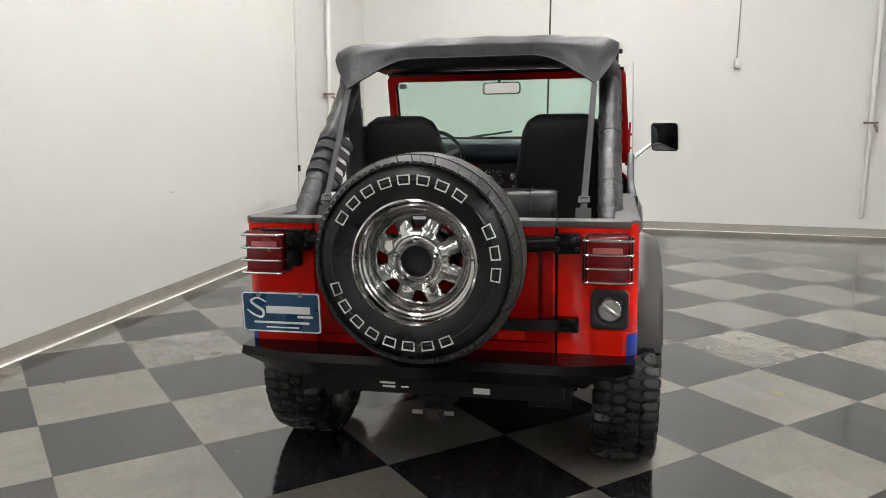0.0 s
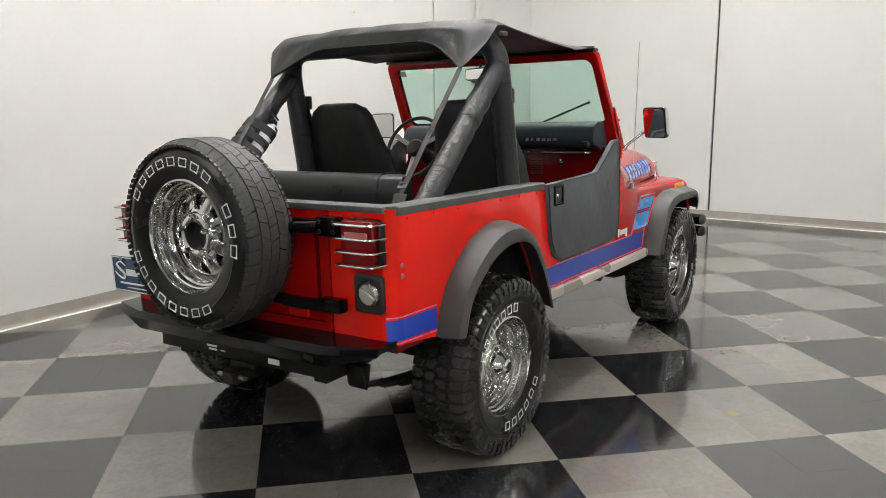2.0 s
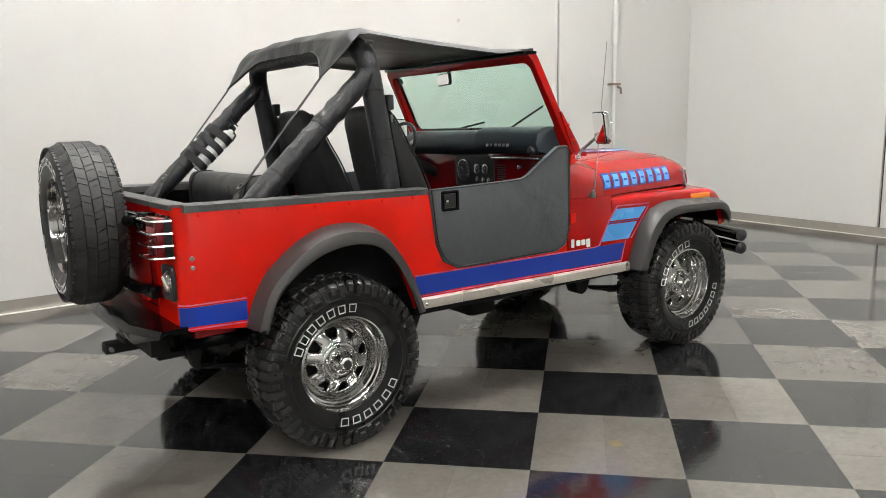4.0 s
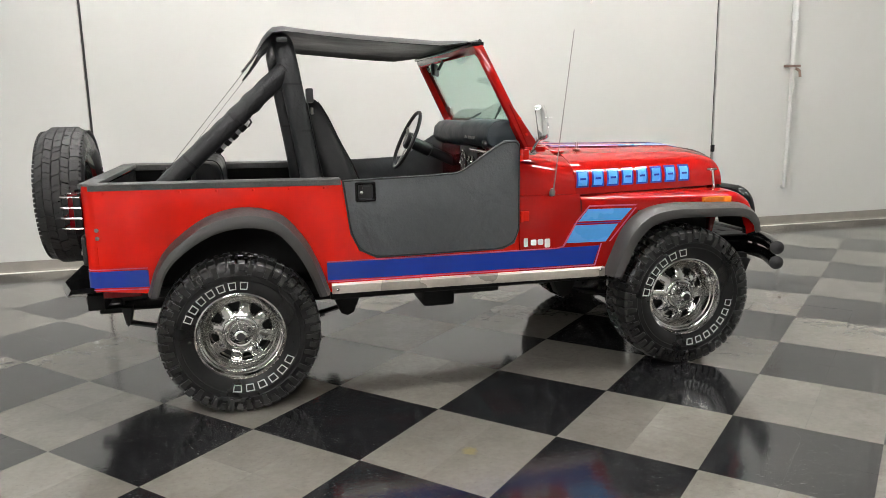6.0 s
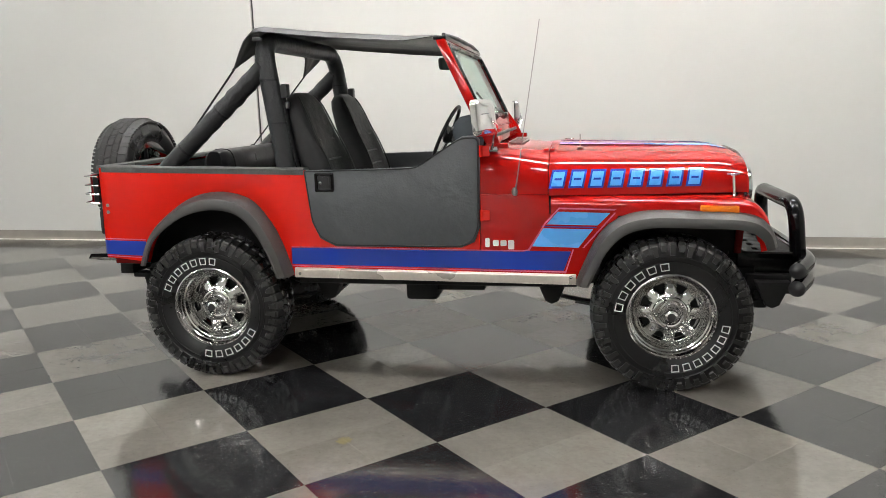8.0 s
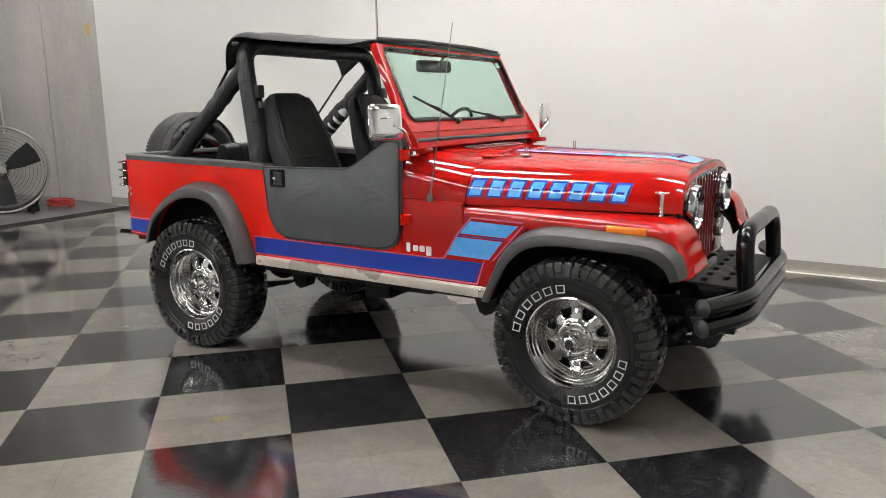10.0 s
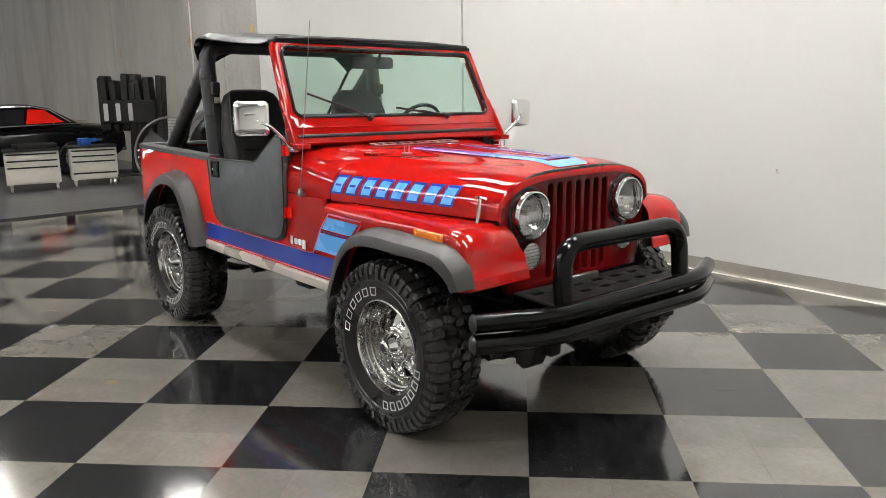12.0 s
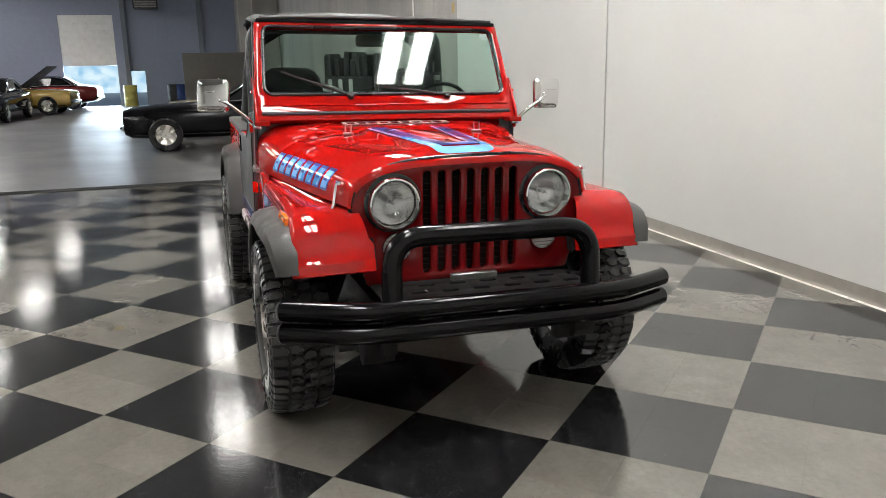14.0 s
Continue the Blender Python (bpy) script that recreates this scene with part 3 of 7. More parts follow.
for s in (-1, 1):
    bm = B()
    plate(bm, side, [], lambda u, v, w: (u, s * (HW - w), v), 0.035, 0.004)
    bpart("side_panel", bm, RED, "glossy red steel body side")
    bm = B()
    plate(bm, front_side, [], lambda u, v, w: (u, s * (HW - w), v), 0.03, 0.003)
    bpart("cowl_side", bm, SHADED_RED, "glossy red cowl side in front of the door")
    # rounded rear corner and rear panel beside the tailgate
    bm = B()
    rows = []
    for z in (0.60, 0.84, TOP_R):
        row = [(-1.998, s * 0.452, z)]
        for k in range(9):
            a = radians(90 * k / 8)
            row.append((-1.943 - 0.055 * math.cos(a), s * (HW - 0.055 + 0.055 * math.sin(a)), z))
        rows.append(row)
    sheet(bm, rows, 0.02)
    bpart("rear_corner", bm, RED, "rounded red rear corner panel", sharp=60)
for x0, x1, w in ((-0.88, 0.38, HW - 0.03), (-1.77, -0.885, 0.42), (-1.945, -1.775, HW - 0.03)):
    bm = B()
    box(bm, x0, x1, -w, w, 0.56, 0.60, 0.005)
    bpart("floor_pan", bm, DEEP_SHADE_RED, "red steel floor pan")
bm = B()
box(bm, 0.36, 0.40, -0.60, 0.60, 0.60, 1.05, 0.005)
bpart("firewall", bm, DEEP_SHADE_RED, "red steel firewall")
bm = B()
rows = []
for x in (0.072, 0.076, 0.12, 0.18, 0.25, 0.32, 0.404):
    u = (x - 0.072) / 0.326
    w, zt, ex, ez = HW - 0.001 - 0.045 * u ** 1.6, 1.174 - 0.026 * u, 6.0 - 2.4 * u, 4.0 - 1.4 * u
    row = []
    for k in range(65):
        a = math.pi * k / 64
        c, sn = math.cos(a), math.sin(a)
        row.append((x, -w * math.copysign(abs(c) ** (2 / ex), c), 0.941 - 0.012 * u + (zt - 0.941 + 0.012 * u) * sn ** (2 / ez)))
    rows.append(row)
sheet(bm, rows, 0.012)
bpart("cowl", bm, SHADED_RED, "glossy red cowl in front of the windshield", sharp=60)
for s in (-1, 1):
    for name, bend, inner in (("wheel_house", arch, 0.42), ("arch_liner", [(a.lerp(b, 0.42).x, a.lerp(b, 0.42).y) for a, b in zip(smooth_path(FRONT_OUT, 4), smooth_path(FRONT_IN, 4))], 0.41)):
        mid = (bend[0][0] + bend[-1][0]) / 2
        bm = B()
        sheet(bm, [[(x + 0.006 * (1 if x < mid else -1), s * y, z - 0.006) for y in (HW + 0.008, 0.62, inner)] for x, z in bend], 0.004)
        if name == "wheel_house":
            plate(bm, [(x, z - 0.012) for x, z in bend], [], lambda u, v, w: (u, s * (inner - w), v), 0.006)
        bpart(name, bm, CARPET, "black lining inside the wheel arch")
for x0, x1, y0, y1, z0, z1 in ((-1.94, -0.83, -0.684, -0.676, 0.62, 1.06), (-1.94, -0.83, 0.676, 0.684, 0.62, 1.06), (-0.83, 0.05, -0.684, -0.676, 0.60, 0.70), (-0.83, 0.05, 0.676, 0.684, 0.60, 0.70),
                               (-1.945, -1.935, -0.67, 0.67, 0.62, 1.06), (-0.88, 0.34, -0.67, 0.67, 0.601, 0.615), (-1.93, -0.88, -0.41, 0.41, 0.601, 0.615)):
    bm = B()
    box(bm, x0, x1, y0, y1, z0, z1)
    bpart("liner", bm, CARPET, "black lining inside the tub")

# tailgate between two slits, with pressed edge, hinges and catch
bm = B()
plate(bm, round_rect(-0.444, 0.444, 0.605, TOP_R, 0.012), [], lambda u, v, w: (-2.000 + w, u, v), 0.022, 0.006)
# the spare's shade on the tailgate is put into this darker red
gate = bpart("tailgate", bm, SHADED_RED, "red steel tailgate")
bm = B()
plate(bm, round_rect(-0.40, 0.40, 0.70, 1.01, 0.05), [round_rect(-0.385, 0.385, 0.715, 0.995, 0.04)], lambda u, v, w: (-2.004 + w, u, v), 0.006)
box(bm, -2.003, -1.999, -0.42, 0.42, 0.655, 0.66)
# same steel as the gate; the ridge's shading is its darker red
bpart("pressing", bm, DEEP_SHADE_RED, "pressed ridge in the tailgate", gate)
bm = B()
plate(bm, round_rect(-0.34, -0.24, 0.665, 0.70, 0.012), [], lambda u, v, w: (-2.016 + w, u, v), 0.016, 0.005)
bpart("catch", bm, RED, "small red tailgate catch", gate)
for z0, z1, zz in ((1.00, 1.045, 1.02), (0.715, 0.755, 0.735)):
    bm = B()
    if zz > 0.9:
        box(bm, -2.05, -2.012, -0.50, 0.47, z0, z1, 0.006, 2)
        box(bm, -2.055, -2.005, -0.53, -0.44, z0 - 0.012, z1 + 0.012, 0.006, 2)
        box(bm, -2.055, -2.005, 0.44, 0.53, z0 - 0.02, z1 + 0.012, 0.006, 2)
    else:
        rows = []
        for k in range(9):
            t = k / 8
            y, z, x = -0.02 - 0.44 * t, 0.80 - 0.065 * min(1, t * 1.5), -2.10 + 0.075 * t
            rows.append([(x, y, z - 0.02), (x - 0.025, y, z - 0.02), (x - 0.025, y, z + 0.02), (x, y, z + 0.02)])
        loft(bm, rows)
        box(bm, -2.05, -2.005, -0.53, -0.43, z0 - 0.005, z1 + 0.005, 0.006, 2)
    bpart("hinge_strap", bm, BLACK, "black steel swing-out tyre carrier hinge")
for y in (-0.52, -0.455, 0.455, 0.515):
    for z in (1.005, 1.04):
        bm = B()
        hexbolt(bm, Matrix.Translation((-2.055, y, z)) @ pose(0, 0, 0, 0, -90, 0), 0.009, 0.006)
        bpart("bolt", bm, CHASSIS)
bm = B()
box(bm, -2.09, -2.05, 0.47, 0.52, 0.925, 0.985, 0.01, 2)
tube(bm, [(-2.06, 0.46, 1.055), (-2.06, 0.62, 1.055), (-2.01, 0.64, 1.055)], 0.006, 8)
bpart("carrier_latch", bm, BLACK, "black latch of the tyre carrier")
# tyre carrier
bm = B()
for a, b in (((-2.05, 0.45, 1.02), (-2.11, 0.04, 1.0)), ((-2.05, -0.45, 1.02), (-2.11, -0.1, 1.0)), ((-2.11, -0.03, 1.15), (-2.11, -0.03, 0.80))):
    tube(bm, [a, b], 0.022, 10)
lathe(bm, [(0, 0.05), (0.10, 0.05), (0.10, 0), (0, 0)], 20, Matrix.Translation((-2.10, -0.03, 0.985)) @ pose(0, 0, 0, 0, -90, 0))
bpart("tyre_carrier", bm, BLACK, "black steel spare tyre carrier")

# speckled cap rail round the top of the tub
bm = B()
for s in (-1, 1):
    rings = []
    for x, z in ((-0.83, TOP_F), (-1.38, (TOP_F + TOP_R) / 2), (-1.955, TOP_R)):
        rings.append([(x, s * (HW + 0.004), z - 0.022), (x, s * (HW + 0.004), z + 0.004), (x, s * (HW - 0.004), z + 0.010), (x, s * (HW - 0.075), z + 0.010), (x, s * (HW - 0.085), z + 0.002), (x, s * (HW - 0.085), z - 0.03), (x, s * (HW - 0.04), z - 0.03)])
    rings.append([(-1.995 if abs(y) < HW - 0.03 else -1.985, y if abs(y) < HW - 0.03 else s * (HW - 0.03), z) for x, y, z in rings[-1]])
    loft(bm, rings)
z = TOP_R
for y0, y1 in ((-0.70, -0.447), (-0.444, 0.444), (0.447, 0.70)):
    box(bm, -2.006, -1.925, y0, y1, z - 0.012, z + 0.0105, 0.005, 2)
bpart("cap_rail", bm, CAP, "speckled grey protective cap rail")
for x in [-1.90 + 0.165 * k for k in range(7)]:
    t = (x + 1.97) / 1.14
    for s in (-1, 1):
        bm = B()
        lathe(bm, [(0, 0.004), (0.0045, 0.0035), (0.0065, 0)], 8, Matrix.Translation((x, s * (HW + 0.001), TOP_R - 0.035 - 0.02 * t)) @ pose(0, 0, 0, s * -90, 0, 0))
        bpart("rivet", bm, RED)
for y in (-0.66, -0.61, -0.56, -0.51, 0.66, 0.61, 0.56, 0.51):
    bm = B()
    lathe(bm, [(0, 0.006), (0.005, 0.005), (0.008, 0)], 8, Matrix.Translation((-1.999, y, TOP_R - 0.035)) @ pose(0, 0, 0, 0, -90, 0))
    bpart("rivet", bm, RED)
for z in (0.905, 0.868):
    bm = B()
    lathe(bm, [(0, 0.003), (0.007, 0.003), (0.010, 0)], 10, Matrix.Translation((-1.940, -HW - 0.001, z - 0.020)) @ pose(0, 0, 0, 90, 0, 0))
    bpart("grommet", bm, STEEL, "pale grommet round a bare hole")

# ---- flares

def flare(out, inn, s, name):
    o, i = smooth_path(out, 5), smooth_path(inn, 5)
    bm = B()
    rows = []
    for k, (a, b) in enumerate(zip(o, i)):
        # the front flare narrows towards the nose
        f = 1.0 - (0.34 * max(0.0, (k / (len(o) - 1) - 0.62) / 0.38) ** 1.3 if out is FRONT_OUT else 0.0)
        c = a.lerp(b, 0.35)
        d = a.lerp(b, 0.8)
        rows.append([(a.x, s * (HW - 0.012), a.y), (a.x, s * (HW + 0.006), a.y + 0.002), (a.lerp(b, .12).x, s * (HW + 0.055 * f), a.lerp(b, .12).y),
                     (c.x, s * (HW + 0.092 * f), c.y), (d.x, s * (HW + 0.106 * f), d.y), (b.x, s * (HW + 0.103 * f), b.y)])
    sheet(bm, rows, 0.009)
    return bpart(name, bm, FLARE, "grey textured plastic wheel-arch flare")


for s in (-1, 1):
    flare(REAR_OUT, REAR_IN, s, "rear_flare")
    flare(FRONT_OUT, FRONT_IN, s, "front_flare")

# ---- front fenders: flat top curling down at the nose, with a side skirt


def fender(s):
    bm = B()
    rows = []

    def row(x, z, a, inner, outer=HW):
        n = Vector((-math.sin(a), 0, -math.cos(a)))
        base = Vector((x, 0, z))
        pts = []
        for y, drop in ((inner, 0.0), (inner * 0.5 + outer * 0.5, 0.001), (outer - 0.05, 0.006), (outer - 0.016, 0.014), (outer - 0.003, 0.027), (outer + 0.0005, 0.050), (outer + 0.0005, 0.086)):
            q = base + n * drop
            pts.append((q.x, s * y, q.z))
        return pts
    for k in range(9):
        x = 0.42 + (1.312 - 0.42) * k / 8
        rows.append(row(x, 0.925 - 0.010 * k / 8, 0, 0.66 - 0.18 * k / 8))
    R = 0.138
    for k in range(1, 9):
        a = radians(73 * k / 8)
        rows.append(row(1.312 + R * math.sin(a), 0.915 - R * (1 - math.cos(a)), a, 0.475 - 0.03 * k / 8, HW + 0.006 * k / 8))
    # straight face, then the pressed band along the bottom
    for x, z, tilt in ((1.453, 0.790, 74), (1.466, 0.744, 75), (1.475, 0.738, 75), (1.478, 0.729, 76), (1.484, 0.692, 77)):
        rows.append(row(x, z, radians(tilt), 0.425, HW + 0.008))
    sheet(bm, rows, 0.006)
    tube(bm, [Vector(p) + Vector((-0.002, 0, 0.003)) for p in rows[-1][:-2]], 0.005, 6)
    return bpart("fender", bm, SHADED_RED, "glossy red front fender", sharp=50)


for s in (-1, 1):
    fender(s)
for s in (-1, 1):
    bm = B()
    plate(bm, [(0.40, 0.55), (1.37, 0.62), (1.37, 0.93), (0.40, 0.93)], [], lambda u, v, w: (u, s * (0.55 - 0.12 * (u - 0.4)) + w, v), 0.01)
    bpart("inner_fender", bm, CHASSIS, "black inner fender panel")

# ---- hood


def hood_w(x):
    return 0.680 - 0.170 * ((x - 0.40) / 0.97)


def hood_top(x):
    u = (x - 0.40) / 0.97
    return 1.148 - 0.030 * u - 0.020 * max(0.0, (x - 1.18) / 0.19) ** 2


def bulge(x, y):
    half = 0.245 - 0.10 * (x - 0.40) / 0.97
    t = max(0.0, min(1.0, (half - abs(y)) / 0.055))
    return 0.013 * t * t * (3 - 2 * t) * max(0.0, min(1.0, (1.345 - x) / 0.12))


def hood_z(x, y):
    w, zt, zb = hood_w(x), hood_top(x), 0.925
    t = min(1.0, abs(y) / w)
    return zb + (zt - zb) * (1 - t ** 3.6) ** (1 / 2.6) + bulge(x, y)


def hood_side_y(x, z):
    w, zt, zb = hood_w(x), hood_top(x), 0.925
    k = max(0.0, min(1.0, (z - zb) / (zt - zb)))
    return w * (1 - k ** 2.6) ** (1 / 3.6)


bm = B()
rows = []
for x in [0.408] + [0.44 + 0.93 * k / 22 for k in range(23)]:
    row = []
    for k in range(49):
        a = math.pi * k / 48
        c, sn = math.cos(a), math.sin(a)
        y = -hood_w(x) * math.copysign(abs(c) ** (2 / 3.6), c)
        z = 0.925 + (hood_top(x) - 0.925) * sn ** (2 / 2.6) + bulge(x, y)
        row.append((x, y, z))
    rows.append(row)
for k in range(1, 5):
    a = radians(22 * k)
    last = rows[22 + 1]
    rows.append([(1.37 + 0.012 * math.sin(a), y * (1 - 0.03 * (1 - math.cos(a))), z - 0.03 * (1 - math.cos(a)) * (1 if z > 1.0 else 0.3)) for _, y, z in last])
sheet(bm, rows, 0.006)
hood = bpart("hood", bm, SHADED_RED, "glossy red hood with a raised centre panel", sharp=60)


def hood_patch(x0, x1, ya, yb, mat, name, label, lift=0.0022):
    bm = B()
    rows = []
    for k in range(13):
        x = x0 + (x1 - x0) * k / 12
        rows.append([(x, y, hood_z(x, y) + lift) for y in [ya(x) + (yb(x) - ya(x)) * j / 8 for j in range(9)]])
    sheet(bm, rows, 0.001)
    return bpart(name, bm, mat, label, hood)


def half_panel(x):
    return 0.245 - 0.10 * (x - 0.40) / 0.97


def inset(side_, d):
    return lambda x: side_ * (half_panel(x) - d)


LAVENDER = worn("pale lavender vinyl", (0.34, 0.30, 0.60), 0.3, coat=0.9, amount=0.06, relief=0.0)
for s in (-1, 1):
    hood_patch(0.45, 0.90, inset(s, 0.030), inset(s, 0.044), LAVENDER, "pin_stripe", "pale lavender edge stripe")
    hood_patch(0.90, 1.30, inset(s, 0.030), lambda x: s * (half_panel(x) - 0.046 - 0.026 * min(1.0, (x - 0.90) / 0.28)), SKY_BLUE, "hood_stripe", "light blue vinyl hood stripe")
    hood_patch(0.45, 1.15, lambda x: s * (half_panel(x) - 0.048 - 0.026 * max(0.0, min(1.0, (x - 0.90) / 0.28))), inset(s, 0.108), NAVY, "hood_stripe", "dark blue vinyl hood stripe")
    hood_patch(1.15, 1.232, inset(s, 0.078), inset(s, 0.108), NAVY, "hood_stripe", "dark blue vinyl hood stripe")
    hood_patch(0.45, 1.19, inset(s, 0.110), inset(s, 0.122), LAVENDER, "pin_stripe", "pale lavender inner stripe")
hood_patch(1.262, 1.338, lambda x: -(half_panel(x) - 0.030 - 0.03 * max(0, (x - 1.30) / 0.038) ** 3), lambda x: half_panel(x) - 0.030 - 0.03 * max(0, (x - 1.30) / 0.038) ** 3, SKY_BLUE, "hood_stripe", "light blue vinyl band across the hood", 0.003)
hood_patch(1.212, 1.240, inset(-1, 0.080), inset(1, 0.080), NAVY, "hood_stripe", "dark blue vinyl band across the hood", 0.003)
hood_patch(1.192, 1.204, inset(-1, 0.110), inset(1, 0.110), LAVENDER, "pin_stripe", "pale lavender band across the hood", 0.003)


def side_block(s, xa, xb, za, zb, mat, lift, name):
    """A slanted patch of vinyl on the side of the hood."""
    bm = B()
    rows = []
    for j in range(6):
        z = za + (zb - za) * j / 5
        lean = 0.20 * (z - 0.962) - 0.006
        rows.append([(x + lean, s * (hood_side_y(x + lean, z) + lift), z) for x in (xa, (xa + xb) / 2, xb)])
    sheet(bm, rows, 0.001)
    return bpart(name, bm, mat, "", hood)


# eight slanted blue blocks in place of the model name: dark edge, light frame, dark slot
for s in (-1, 1):
    for k in range(8):
        xa = 0.414 + 0.0947 * (k if s < 0 else 7 - k)
        side_block(s, xa, xa + 0.075, 0.960, 1.048, NAVY, 0.0025, "letter_edge")
        side_block(s, xa + 0.010, xa + 0.065, 0.970, 1.038, SKY_BLUE, 0.0042, "letter_block")
        side_block(s, xa + 0.020, xa + 0.055, 0.999, 1.009, NAVY, 0.0060, "letter_slot")

# hood fittings
for s in (-1, 1):
    y = s * (hood_w(1.30) + 0.004)
    bm = B()
    box(bm, 1.285, 1.315, y - 0.008, y + 0.008, 1.005, 1.02, 0.003)
    tube(bm, [(1.27, y, 1.012), (1.33, y + s * 0.004, 1.014)], 0.007, 8)
    tube(bm, [(1.30, y + s * 0.006, 1.01), (1.302, y + s * 0.02, 0.93), (1.302, y + s * 0.03, 0.905)], 0.008, 8)
    box(bm, 1.285, 1.32, y + s * 0.012, y + s * 0.045, 0.898, 0.906, 0.002)
    bpart("hood_latch", bm, CHROME, "chrome over-centre hood latch")
    bm = B()
    tube(bm, [(0.56, s * 0.33 - 0.014, 1.142), (0.56, s * 0.33 - 0.014, 1.182), (0.56, s * 0.33 + 0.014, 1.182), (0.56, s * 0.33 + 0.014, 1.142)], 0.004, 6)
    box(bm, 0.545, 0.575, s * 0.33 - 0.025, s * 0.33 + 0.025, 1.136, 1.146, 0.003)
    bpart("footman_loop", bm, STEEL, "steel loop on the hood")
bm = B()
tube(bm, [(0.50 + 0.022 * math.cos(a), -0.0 + 0.022 * math.sin(a), 1.172) for a in (2 * math.pi * k / 16 for k in range(16))], 0.004, 6, closed=True)
bpart("tie_ring", bm, CHROME, "chrome tie ring on the hood")
bm = B()
plate(bm, round_rect(-0.29, 0.29, 0.18, 0.26, 0.015), [round_rect(-0.27 + 0.06 * k, -0.225 + 0.06 * k, 0.19, 0.25, 0.008, 2) for k in range(9)], lambda u, v, w: (v, u, 1.1695 - 0.092 * (v - 0.18) + w), 0.004)
bpart("cowl_vent", bm, STEEL, "grey cowl vent grille")
for s in (-1, 1):
    bm = B()
    for k in range(2):
        box(bm, 0.375 + 0.03 * k, 0.40 + 0.03 * k, s * 0.40 - 0.06, s * 0.40 + 0.06, 1.130, 1.143, 0.003)
    bpart("hood_hinge", bm, SHADED_RED, "red hood hinge")

# ---- grille


def grille_outline():
    pts = []
    for k in range(25):
        a = math.pi * k / 24
        c, sn = math.cos(a), math.sin(a)
        pts.append((0.495 * math.copysign(abs(c) ** (2 / 3.4), c), 0.90 + 0.195 * abs(sn) ** (2 / 2.4)))
    return pts + [(-0.485, 0.74), (-0.435, 0.60), (0.435, 0.60), (0.485, 0.74)]


SLOT_Y = [0.0615 * (k - 3) for k in range(7)]
holes = []
for y in SLOT_Y:
    holes.append(round_rect(y - 0.0165, y + 0.0165, 0.632, 1.045, 0.0160, 4))
for s in (-1, 1):
    holes.append([(s * 0.327 + 0.100 * math.cos(a), 0.930 + 0.100 * math.sin(a)) for a in (2 * math.pi * k / 24 for k in range(24))])
bm = B()
plate(bm, grille_outline(), holes, lambda u, v, w: (1.372 - w, u, v), 0.04, 0.007)
# grille painted in the darkest body red in place of shade
bpart("grille", bm, DEEP_SHADE_RED, "red seven-slot front grille, shade in its colour", sharp=35)
bm = B()
tube(bm, [(1.366, y * 1.004, z + 0.004) for y, z in grille_outline()[:25]], 0.009, 8)
bpart("hood_seal", bm, RUBBER, "dark rubber seal between hood and grille")
bm = B()
box(bm, 1.25, 1.27, -0.36, 0.36, 0.60, 1.05)
core = bpart("radiator", bm, CHASSIS, "black radiator core behind the slots")
for k in range(18):
    bm = B()
    box(bm, 1.27, 1.278, -0.35, 0.35, 0.615 + 0.024 * k, 0.622 + 0.024 * k)
    bpart("radiator_fin", bm, CHASSIS, "", core)
